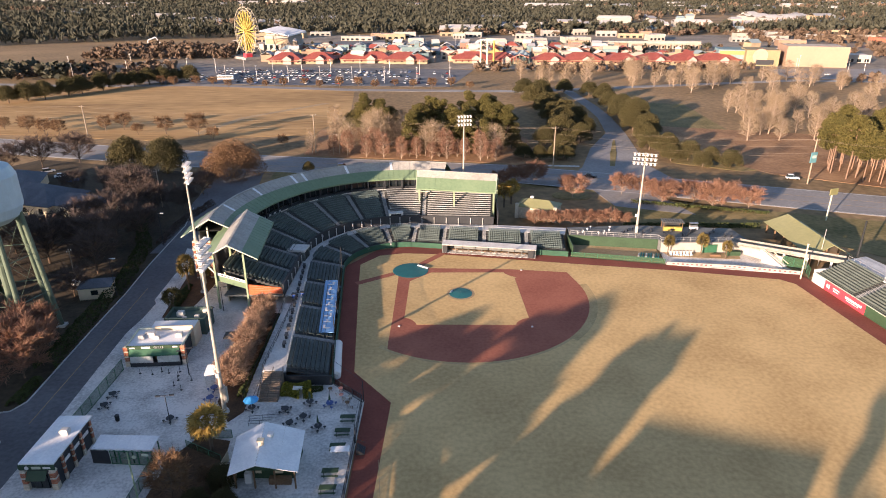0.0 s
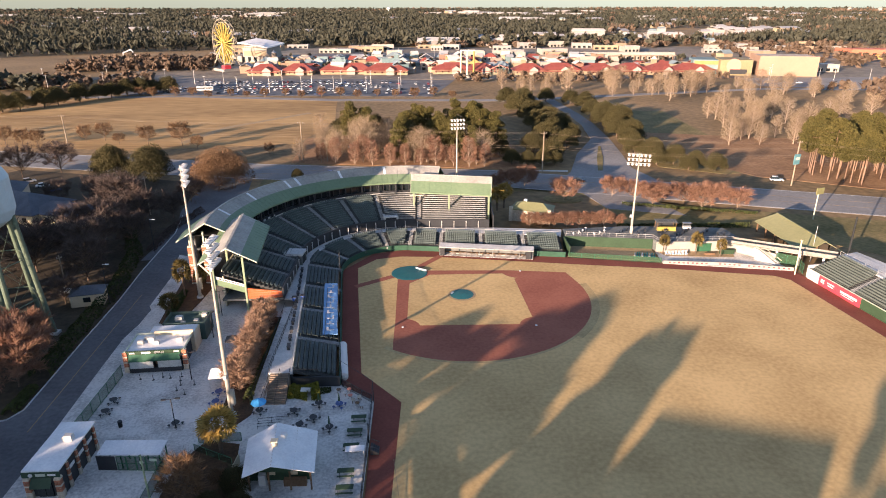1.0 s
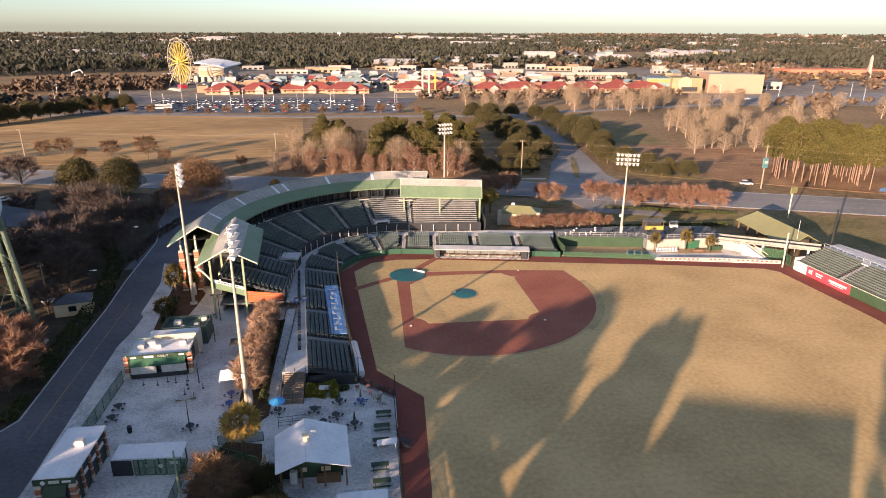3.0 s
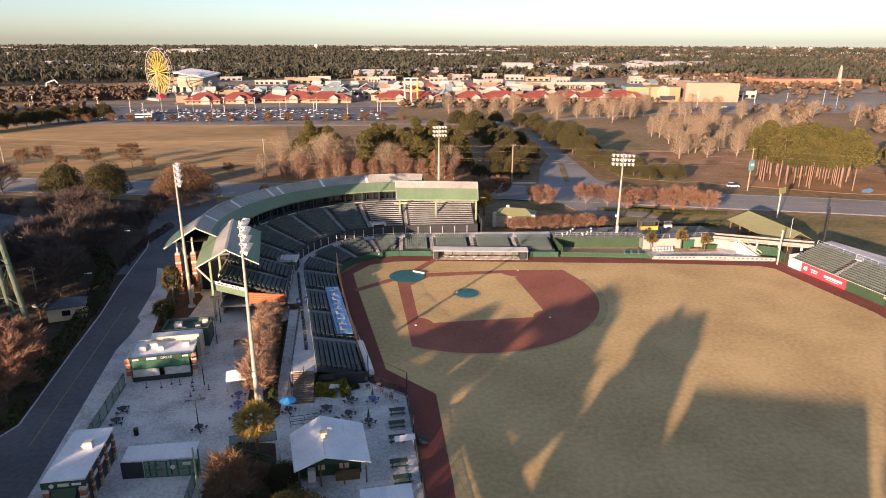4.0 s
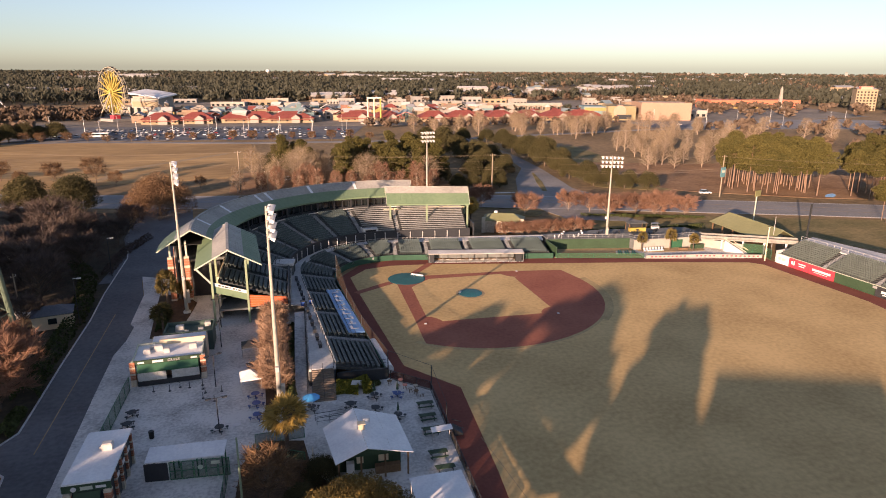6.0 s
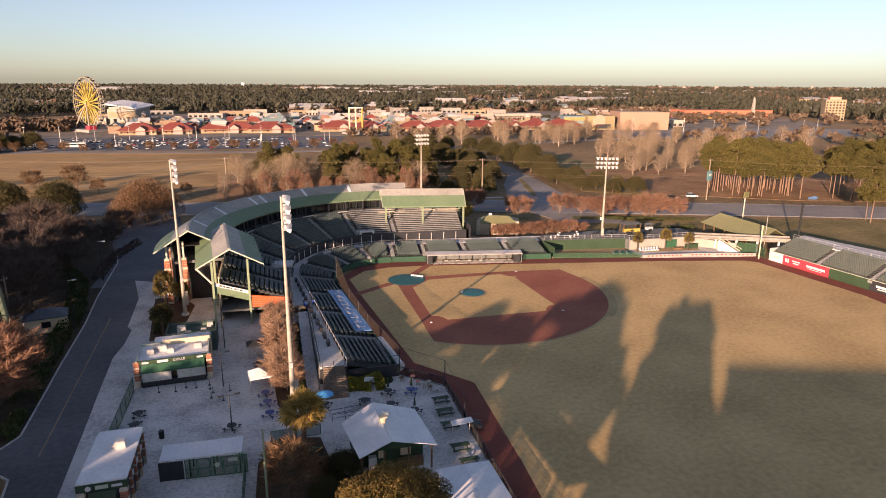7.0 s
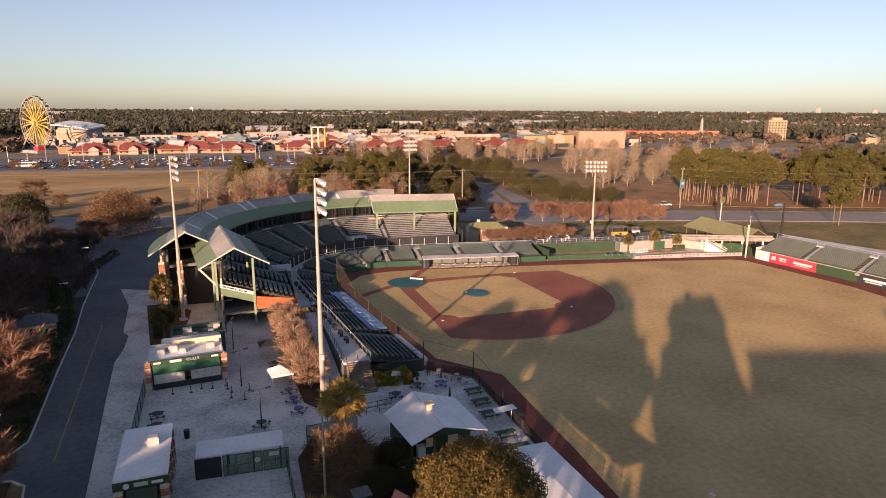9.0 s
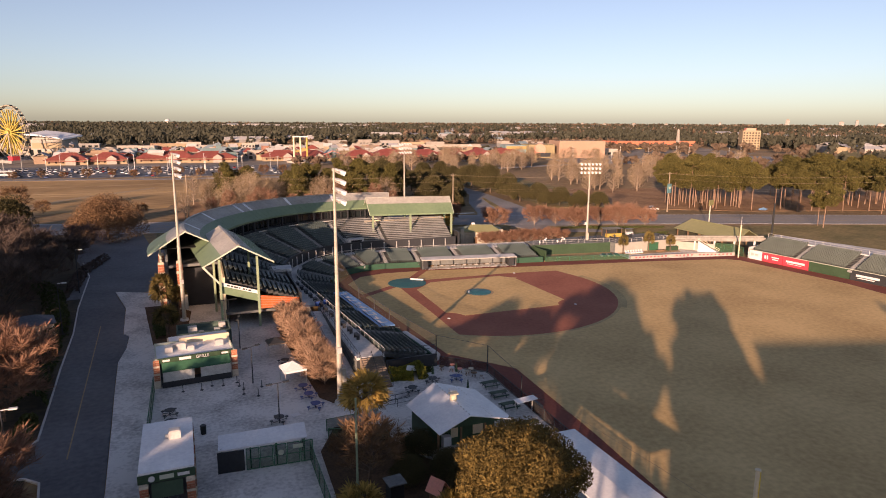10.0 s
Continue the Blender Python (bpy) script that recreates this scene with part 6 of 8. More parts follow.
# clutter by the field fence
random.seed(61)
for i, (x, y) in enumerate(((-9.6, -49.4), (-8.4, -50.3), (-7.5, -51.1), (-6.9, -52.3), (-6.2, -53.2), (-5.4, -53.9), (-7.9, -49.3), (-6.0, -51.6))):
    t = thing("patio_stool", (x, y, 0.03, 0, 0, 37 * i), ("brown timber", "pale grey", "salmon painted", "pale timber")[i % 4] + " barrel stool by the fence", "stool", "patio stools")
    m = (TIMBER, WALKWAY, SALMON, STONE)[i % 4]
    part("seat", Shape().rod((0, 0, 0.62), (0, 0, 0.70), 0.38, 0.38, 10), m, t)
    for a in range(3):
        part("leg", Shape().rod((0.3 * math.cos(2.09 * a), 0.3 * math.sin(2.09 * a), 0), (0.12 * math.cos(2.09 * a), 0.12 * math.sin(2.09 * a), 0.62), 0.04, 0.04, 5), TIMBER, t)
sg = thing("white_sign", (-14.6, -50.6, 1.2, 0, 20, 30), "white board leaning on the shrub", "sign")
part("board", Shape().box(0, 0, 0, 2.2, 0.08, 0.7), WHITE, sg)
for i in range(5):
    railing("railing", [(-20.9 + 0.2 * i, -57.4 - 1.2 * i), (-16.9 - 0.4 * i, -56.9 - 1.4 * i)], 0.03, "dark steel queue rail on the patio") if i < 2 else None

# ---- third-base side ----
dug = thing("dugout", (20.6, 10.2, 0, 0, 0, -9.2), "third-base dugout with a white-edged roof and grey bench wall", "dugout")
part("roof", Shape().slab([(-11.9, -1.5, 2.35), (11.9, -1.5, 2.35), (11.9, 1.4, 2.5), (-11.9, 1.4, 2.5)], 0.22), WALKWAY, dug, "pale roof")
part("roof_edge", Shape().beam((-11.9, -1.56, 2.22), (11.9, -1.56, 2.26), 0.1, 0.13), STUCCO, dug, "white roof edge")
part("back_wall", Shape().box(0, 1.1, 0, 23.6, 0.2, 2.2), TERRACE, dug, "grey back wall")
part("bench", Shape().box(0, 0.6, 0.3, 22.6, 0.5, 0.2), TIMBER, dug)
part("floor", Shape().box(0, 0, -0.02, 23.6, 2.8, 0.06), CONCRETE, dug)
for i in range(8):
    part("post", Shape().box(-11.7 + 23.4 * i / 7, -1.4, 0, 0.16, 0.16, 2.1), TERRACE, dug)
for i in range(13):
    part("rail_pad", Shape().box(-8.6 + 17.2 * i / 12, -1.5, 0.7, 0.9, 0.14, 0.22), STUCCO if i % 2 else SEATGREY, dug, "front rail pad")
for x in (-11.2, 10.6):
    part("end_panel", Shape().box(x, -0.2, 0, 1.4, 2.4, 2.05), DARKSTEEL, dug)

# bullpen and deck
setting("bullpen_dirt", sheet([(41.2, 9.0), (63.6, 4.8), (64, 15), (42, 16.6)], -0.2, 0.04), SANDY, "sandy bullpen floor", "ground")
setting("bullpen_wall", strip([(42.0, 16.4), (64.2, 13.2)], 0.3, 0.0, 2.7), PADGREEN, "dark green bullpen back wall", "wall")
mesh_fence([(41.2, 8.4), (63.4, 4.0)], 1.2, "low green mesh fence before the bullpen", 3.2)
setting("bullpen_screen", Shape().box(41.6, 12.6, 0, 0.2, 7.4, 2.7), PADGREEN, "dark green screen beside the seats", "wall")
tarp = thing("equipment_heap", (60.6, 8.0, 0.04, 0, 0, -12), "blue-grey tarps and stacked field equipment", "equipment")
for i in range(9):
    part("bundle", Shape().rod((-2.6 + 0.6 * i, -0.8, 0.3), (-2.3 + 0.6 * i, 1.0 + 0.2 * (i % 3), 0.35 + 0.1 * (i % 2)), 0.22, 0.2, 7), TEAL if i % 3 else STEEL, tarp)
setting("deck", sheet([(42.2, 16.6), (64.3, 13.4), (64.6, 11.4), (84.5, 11.2), (87.0, 12.5), (86, 21.0), (61, 23.4), (42.4, 21.8)], 0.0, 2.75), TERRACE, "pale concrete party deck above the bullpen", "deck")
railing("railing", [(42.2, 16.7), (64.2, 13.5), (64.6, 11.6), (84.4, 11.4)], 2.75, "pale steel railing along the deck", STEEL)
random.seed(60)
for i in range(15):
    x = 45 + i * 2.7
    y = 17.2 + 2.6 * (i % 2) - (x - 45) * 0.06
    t = thing("deck_table", (x, y, 2.75, 0, 0, random.uniform(0, 90)), "small dark deck table with two chairs", "table", "deck tables")
    part("tabletop", Shape().box(0, 0, 0.70, 0.9, 0.9, 0.05), DARKSTEEL, t)
    part("pedestal", Shape().rod((0, 0, 0), (0, 0, 0.7), 0.06, 0.06, 6), DARKSTEEL, t)
    for a in (-0.8, 0.8):
        part("chair", Shape().box(a, 0, 0.42, 0.42, 0.42, 0.05).box(a * 1.22, 0, 0.45, 0.05, 0.42, 0.45).box(a, 0, 0, 0.36, 0.05, 0.42), WHITE if i in (0, 1, 2, 3) else DARKSTEEL, t)
OCHRE = paint("faded_yellow", (0.40, 0.30, 0.07), 0.6, 0.25)
booth = thing("drink_booth", (70.0, 20.6, 2.75, 0, 0, -6), "drink booth with a yellow counter and slatted roof", "kiosk")
part("counter", Shape().box(0, -1.0, 0, 4.8, 0.9, 1.0), OCHRE, booth, "yellow counter front")
for x in (-2.4, 2.4):
    for y in (-1.3, 1.3):
        part("post", Shape().box(x, y, 0, 0.14, 0.14, 2.3), TIMBER, booth)
for i in range(9):
    part("roof_slat", Shape().box(-2.6 + 0.65 * i, 0, 2.3, 0.4, 3.4, 0.1), TERRACE, booth)
part("back_wall", Shape().box(0, 1.3, 0, 4.8, 0.1, 2.3), DARKSTEEL, booth)
bb = thing("grill_cart", (75.6, 19.8, 2.75), "white steel grill cart on the deck", "cart")
part("body", Shape().box(0, 0, 0.3, 2.0, 0.9, 0.7), WHITE, bb)
part("hood", Shape().rod((-0.9, 0, 1.0), (0.9, 0, 1.0), 0.42, 0.42, 10), SEATGREY, bb)
part("canopy", Shape().box(0, 0.2, 1.9, 2.2, 1.2, 0.08), SEATGREY, bb)
for x in (-0.95, 0.95):
    part("post", Shape().box(x, 0.6, 0, 0.06, 0.06, 1.9), STEEL, bb)

# white-walled party patio
setting("party_patio", sheet([(63.6, 3.3), (93.2, -2.3), (91.5, 3.0), (84.6, 11.1), (64.4, 11.2)], -0.2, 0.06), CONCRETE, "grey concrete party patio", "patio")
setting("sand_strip", sheet([(66, 8.0), (83, 6.5), (84, 10.6), (65, 11.0)], -0.1, 0.09), SANDY, "tan sand strip along the white wall", "ground")
setting("white_wall", strip([(64.4, 11.05), (84.4, 11.0)], 0.3, 0, 2.72), STUCCO, "white wall under the deck", "wall")
setting("white_curved_wall", Shape().prism([(84.4, 11.0), (91.6, 3.2), (91.3, 3.0), (84.1, 10.8)], 0, 2.2), STUCCO, "white curved wall of the patio", "wall")
setting("green_doorway", Shape().box(76.8, 10.8, 0.06, 3.6, 0.2, 2.2), WALLGREEN, "green doorway panel in the white wall", "door")
fr = thing("patio_front_wall", (63.6, 3.3, 0), "low white front wall with red marks", "wall")
part("wall", strip([(0, 0), (15, -1.9), (29.6, -5.5)], 0.3, 0, 0.8), STUCCO, fr)
for i in range(26):
    k = i / 25
    if i in (9, 10, 16):
        continue
    x = 1.5 + 27 * k
    y = -0.127 * x if x < 15 else -1.9 - (x - 15) * 0.2466
    part("mark", Shape().box(x, y - 0.17, 0.25, 0.5, 0.03, 0.34, -9 if x < 15 else -14), BANNERRED, fr, "red bar")
for i in range(7):
    t = thing("patio_chair", (66.3 + 0.85 * i, 8.6, 0.09, 0, 0, 5), "blue and white patio chair by the wall", "chair", "patio chairs")
    part("seat", Shape().box(0, 0, 0.4, 0.5, 0.5, 0.06), BLUE, t)
    part("backrest", Shape().beam((0, 0.25, 0.42), (0, 0.4, 1.0), 0.5, 0.05), WHITE, t)
    part("leg", Shape().box(-0.2, 0, 0, 0.05, 0.4, 0.4), WHITE, t)
    part("leg", Shape().box(0.2, 0, 0, 0.05, 0.4, 0.4), WHITE, t)
bar = thing("tiki_bar", (82, 9.0, 0.09), "small dark bar counter with green screens", "bar")
part("counter", Shape().box(0, 0, 0, 3.6, 0.8, 1.1), PADGREEN, bar)
part("bench", Shape().box(-4.6, -0.6, 0, 2.6, 0.6, 0.5), TIMBER, bar)

# raised walkway, stair and foul pole
BRIDGE = material("bridge_concrete", (0.20, 0.185, 0.16), (0.34, 0.32, 0.275), 0.5, 0.9, 0.01, fine=2.0)
rmp = thing("walkway_bridge", (84.5, 9.5, 0), "raised concrete walkway with pale parapets", "bridge")
A, B = Vector((-2.5, 2.0, 2.75)), Vector((17.5, -13.2, 4.1))
side = Vector((0.605, 0.796, 0)) * 1.5
part("deck", Shape().slab([A - side, B - side, B + side, A + side], 0.35), BRIDGE, rmp)
for s in (-1, 1):
    part("parapet", Shape().beam(A + side * s + Vector((0, 0, 0.45)), B + side * s + Vector((0, 0, 0.35)), 0.16, 0.65), BRIDGE, rmp, "pale parapet")
for k in (0.3, 0.5, 0.7, 0.9):
    c = A.lerp(B, k)
    part("pier", Shape().box(c.x, c.y, 0, 0.5, 0.5, c.z - 0.3, -38), WALKWAY, rmp)
st = thing("stair", (88.2, 5.6, 0, 0, 0, -50), "concrete stair with cream side rails down to the patio", "stair")
for i in range(15):
    part("step", Shape().box(0.36 * i, 0, 0, 0.36, 2.0, 2.9 - 0.19 * i), WALKWAY, st)
for y in (-1.05, 1.05):
    part("side_rail", Shape().beam((-0.3, y, 3.5), (5.4, y, 0.8), 0.07, 0.12), CREAM, st)
mesh_fence([(91.6, 3.2), (95.5, 0.5), (94.2, -4.2)], 2.4, "green mesh gates under the walkway", 2.2)
fp = thing("foul_pole", (92.1, -4.6, 0), "pale yellow foul pole at the outfield corner", "foul pole")
part("pole", Shape().rod((0, 0, 0), (0, 0, 8.6), 0.16, 0.16, 10), CREAM, fp)
fr = thing("foul_pole", (-1.9, -96.6, 0), "pale yellow foul pole beside the right-field fence", "foul pole")
part("pole", Shape().rod((0, 0, 0), (0, 0, 8.9), 0.17, 0.17, 10), CREAM, fr)
part("edge_strip", Shape().box(0.12, -0.16, 0.5, 0.05, 0.05, 8.3), YELLOW, fr, "yellow edge strip")
part("cap", Shape().rod((0, 0, 8.9), (0, 0, 9.0), 0.24, 0.24, 10), CREAM, fr)
part("cap", Shape().rod((0, 0, 8.6), (0, 0, 8.7), 0.3, 0.3, 10), CREAM, fp)

# outfield seats
east_low, ecum = along([((94.0, -6.4), (101.4, -5.0)), ((97.0, -30.0), (104.4, -28.6)), ((100.6, -62.0), (108, -60.6))])
for a, b in ((0.2, 12), (13, 25), (26, 38), (39, 55)):
    seating(east_low, a, b, 2.2, 4.6, 10, SEATDULL, "outfield block of grey-green bleacher seats", "outfield blocks", bench=False, t0=0.05)
for s in (12.5, 25.5, 38.5):
    aisle(east_low, s, 2.1, 4.6, 10, 1.0)
setting("outfield_walkway", sheet([(101.4, -5.0), (104.4, -28.6), (108, -60.6), (118, -60), (113.5, -26), (107.0, -3.0)], 0, 4.9), WALKWAY, "pale concrete walkway behind the outfield seats", "walkway")
setting("stand_end_wall", Shape().prism([(94.0, -6.2), (101.4, -4.8), (101.4, -4.5), (94.0, -5.9)], 0, 3.0), WALKWAY, "pale end wall of the outfield seats", "wall")
railing("railing", [(101.7, -5.0), (104.8, -28.6), (108.3, -60)], 4.9, "pale railing behind the outfield seats", STEEL)
ow = thing("outfield_wall", (94.0, -6.4, 0), "outfield wall with white, red and green banners", "wall")


def on_wall(s):
    return Vector((0.126 * s, -0.992 * s, 0))


for a, b, mat, lab in ((0, 3.6, WHITE, "white banner"), (3.6, 9.2, BANNERRED, "red banner with white marks"), (9.35, 15.9, BANNERRED, "red banner with white script mark"), (16.0, 25.6, PADGREEN, "green wall panel"), (25.7, 33.5, DARKSTEEL, "dark banner with white marks"), (33.6, 56, PADGREEN, "green wall panel")):
    p, q = on_wall(a), on_wall(b)
    e = part("panel", Shape().prism([(p.x, p.y), (q.x, q.y), (q.x + 0.3, q.y), (p.x + 0.3, p.y)], 0, 2.3), mat, ow, lab)
for a, b, z, h in ((0.5, 1.3, 0.9, 0.7), (1.6, 2.6, 0.9, 0.7), (4.3, 4.8, 0.8, 0.8), (5.0, 5.3, 0.7, 1.0), (6.3, 8.3, 1.3, 0.28), (6.5, 8.1, 0.8, 0.24), (10.2, 15.0, 0.95, 0.5), (10.6, 14.2, 0.6, 0.12), (27, 32, 1.0, 0.5), (27.4, 31, 0.6, 0.2)):
    p, q = on_wall(a), on_wall(b)
    part("banner_mark", Shape().prism([(p.x - 0.03, p.y), (q.x - 0.03, q.y), (q.x + 0.1, q.y), (p.x + 0.1, p.y)], z, z + h), STEEL if a < 3 else WHITE, ow, "pale bar")
part("top_rail", Shape().beam(on_wall(0) + Vector((0.15, 0, 2.36)), on_wall(56) + Vector((0.15, 0, 2.36)), 0.34, 0.1), TRIMPALE, ow)

# pavilion, stone house, poles
pv = thing("pavilion", (102.5, 13.6, 0), "long olive-green gabled picnic pavilion", "pavilion")
part("roof_slope", Shape().slab([(-5.2, -11.8, 2.8), (-5.2, 12.6, 2.8), (0, 11.0, 5.6), (0, -11.4, 5.6)], 0.15), ROOFOLIVE, pv, "olive metal roof slope")
part("roof_slope", Shape().slab([(5.2, -11.8, 2.8), (5.2, 12.6, 2.8), (0, 11.0, 5.6), (0, -11.4, 5.6)], 0.15), ROOFOLIVE, pv, "olive metal roof slope")
part("ridge_cap", Shape().beam((0, -11.5, 5.64), (0, 11.1, 5.64), 0.4, 0.1), ROOFOLIVE, pv)
part("gable", Shape().face((-4.9, 12.0, 2.75), (4.9, 12.0, 2.75), (0, 11.0, 5.45)), ROOFOLIVE, pv)
for x in (-4.6, 4.6):
    for i in range(6):
        part("post", Shape().box(x, -11 + 4.5 * i, 0, 0.3, 0.3, 2.8), TIMBER, pv)
sh = thing("stone_house", (37.0, 38.6, 0, 0, 0, -22), "low stone building with an olive hipped roof", "building")
part("wall", Shape().box(0, 0, 0, 11.5, 7.0, 3.6), STONE, sh)
s = Shape()
e, r = [(-6.1, -3.9, 3.6), (6.1, -3.9, 3.6), (6.1, 3.9, 3.6), (-6.1, 3.9, 3.6)], [(-3.0, 0, 5.2), (3.0, 0, 5.2)]
s.slab([e[0], e[1], r[1], r[0]], 0.12).slab([e[2], e[3], r[0], r[1]], 0.12).slab([e[1], e[2], r[1]], 0.12).slab([e[3], e[0], r[0]], 0.12)
part("roof", s, ROOFOLIVE, sh)
for x in (-5.6, 5.6):
    part("pillar", Shape().box(x, -3.6, 0, 1.0, 1.0, 4.4), STONE, sh, "pale stone corner pillar")
part("vent", Shape().box(-2.4, 1.0, 4.8, 0.9, 0.9, 0.8), WHITE, sh)
part("window", Shape().box(1.6, -3.54, 1.1, 1.6, 0.1, 1.3), GLASS, sh)
part("door", Shape().box(-1.8, -3.54, 0, 1.1, 0.1, 2.1), TIMBER, sh)


def pole(x, y, h, label, mat=WOODPOLE, r=0.17, arm=0.0, turn=0):
    t = thing("utility_pole", (x, y, -0.05, 0, 0, turn), label, "pole", "utility poles")
    part("shaft", Shape().rod((0, 0, 0), (0, 0, h), r, r * 0.7, 8), mat, t)
    if arm:
        part("crossarm", Shape().box(0, 0, h - 0.7, arm, 0.14, 0.14), mat, t)
        for x2 in (-arm / 2 + 0.1, 0.0, arm / 2 - 0.1):
            part("insulator", Shape().rod((x2, 0, h - 0.56), (x2, 0, h - 0.3), 0.06, 0.05, 6), STEEL, t)
    return t


pole(105.0, -3.0, 13.7, "black wooden utility pole behind the outfield", DARK, 0.3)
pole(100.2, 3.0, 9.4, "thin pale flag pole", STEEL, 0.08)
pole(-28.7, -77.4, 11.0, "green-grey weathered utility pole in the garden", POLEGREEN, 0.13, 0, 10)
ROADPOLES = [(-310, 172), (-225, 153), (-148, 137), (-43.8, 116.4), (49.4, 91.2), (133.6, 71.6), (215, 36), (300, 0)]
for x, y in ROADPOLES:
    pole(x, y, 15.8, "tall pale utility pole carrying wires along the road", WOODPOLE, 0.26, 2.2, 18)
pole(-33.5, 113.4, 8.5, "short utility pole with a crossarm", WOODPOLE, 0.18, 2.0, 18)
pole(-78, 47, 12, "wooden utility pole with transformer among trees", WOODPOLE, 0.18, 1.8, 60)
pole(-74.5, -8.5, 9, "wooden utility pole beside the shed", WOODPOLE, 0.16, 1.2, 60)
pole(-76, -27.5, 10, "wooden utility pole with a transformer", WOODPOLE, 0.16, 1.6, 60)
for h, off in ((15.2, -1.0), (15.2, 1.0), (13.0, 0.0), (10.6, 0.0), (9.8, 0.0)):
    for a, b in zip(ROADPOLES, ROADPOLES[1:]):
        w = thing("overhead_wire", (*a, 0), "thin dark overhead wire between utility poles", "wire", "overhead wires")
        s = Shape()
        A, B = Vector((0, 0, h)), Vector((b[0] - a[0], b[1] - a[1], h))
        pts = [A.lerp(B, k / 8) + Vector((0.25 * off, off, -1.3 * (1 - (k / 4 - 1) ** 2))) for k in range(9)]
        for p, q in zip(pts, pts[1:]):
            s.rod(p, q, 0.016, 0.016, 4)
        part("strand", s, WOODPOLE, w)
ad = thing("billboard", (133.6, 71.6, 0, 0, 0, 20), "small teal panel fixed to a tall roadside pole", "sign")
part("panel", Shape().box(-0.3, -0.42, 7.6, 2.6, 0.3, 3.6), paint("teal_sign", (0.10, 0.23, 0.25), 0.5, 0.25), ad)
part("picture_band", Shape().box(-0.2, -0.6, 9.2, 1.7, 0.05, 0.9), TRIMPALE, ad, "pale band")
part("bracket", Shape().box(0, -0.24, 9.0, 0.5, 0.2, 0.2), STEEL, ad)
s2 = thing("road_sign", (119.8, 35.0, 0, 0, 0, 20), "olive marquee sign on a pale post by the road", "sign")
part("panel", Shape().box(0.5, 0, 7.7, 2.8, 0.3, 1.9), paint("sign_olive", (0.20, 0.19, 0.085), 0.6), s2)
part("post", Shape().box(0, 0, 0, 0.3, 0.25, 7.8), TRIMPALE, s2)

# ---- west side: water tower, house, shed ----
wt = thing("water_tower", (-74.5, -29.1, 0), "pale blue water tower on green braced legs", "water tower")
PALEBLUE = paint("tank_blue", (0.42, 0.52, 0.56), 0.5, 0.08)
LEG = paint("leg_green", (0.10, 0.135, 0.095), 0.55, 0.15)
tk = Shape()
prof = [(1.0, 22.0), (3.6, 22.6), (5.5, 24.0), (6.15, 25.8), (6.15, 31.4), (5.4, 33.0), (2.8, 34.2), (0.3, 34.6)]
for (ra, za), (rb, zb) in zip(prof, prof[1:]):
    for i in range(28):
        a, b = 2 * math.pi * i / 28, 2 * math.pi * (i + 1) / 28
        tk.face((ra * math.cos(a), ra * math.sin(a), za), (ra * math.cos(b), ra * math.sin(b), za), (rb * math.cos(b), rb * math.sin(b), zb), (rb * math.cos(a), rb * math.sin(a), zb))
part("tank", tk, PALEBLUE, wt)
legs = []
for i in range(6):
    a = radians(14 + 60 * i)
    legs.append((Vector((7.5 * math.cos(a), 7.5 * math.sin(a), 0)), Vector((5.4 * math.cos(a), 5.4 * math.sin(a), 24.4))))
    part("leg", Shape().rod(*legs[-1], 0.48, 0.46, 10), LEG, wt)
    part("footing", Shape().box(legs[-1][0].x, legs[-1][0].y, 0, 1.6, 1.6, 0.5), WALKWAY, wt)
for i in range(6):
    p, q = legs[i], legs[(i + 1) % 6]
    for k in (0.33, 0.66):
        part("strut", Shape().rod(p[0].lerp(p[1], k), q[0].lerp(q[1], k), 0.10, 0.10, 6), LEG, wt)
    for k0, k1 in ((0.0, 0.33), (0.33, 0.66), (0.66, 1.0)):
        part("brace", Shape().rod(p[0].lerp(p[1], k0), q[0].lerp(q[1], k1), 0.035, 0.035, 5).rod(q[0].lerp(q[1], k0), p[0].lerp(p[1], k1), 0.035, 0.035, 5), LEG, wt)
part("riser", Shape().rod((0, 0, 0), (0, 0, 22), 0.8, 0.8, 12), LEG, wt)


def hip_house(name, x, y, turn, w, d, h, rise, wall, roofm, label, over=0.5, windows=4):
    t = thing(name, (x, y, 0, 0, 0, turn), label, "house")
    part("wall", Shape().box(0, 0, -0.1, w, d, h + 0.1), wall, t)
    s = Shape()
    a, b = w / 2 + over, d / 2 + over
    k = max(0.5, a - b)
    s.slab([(-a, -b, h), (a, -b, h), (k, 0, h + rise), (-k, 0, h + rise)], 0.15).slab([(a, b, h), (-a, b, h), (-k, 0, h + rise), (k, 0, h + rise)], 0.15)
    s.slab([(a, -b, h), (a, b, h), (k, 0, h + rise)], 0.15).slab([(-a, b, h), (-a, -b, h), (-k, 0, h + rise)], 0.15)
    part("roof", s, roofm, t)
    for i in range(windows):
        part("window", Shape().box(-w / 2 + w * (i + 0.5) / windows, -d / 2 - 0.03, h * 0.35, min(1.4, w / windows * 0.5), 0.1, h * 0.4), GLASS, t)
    return t


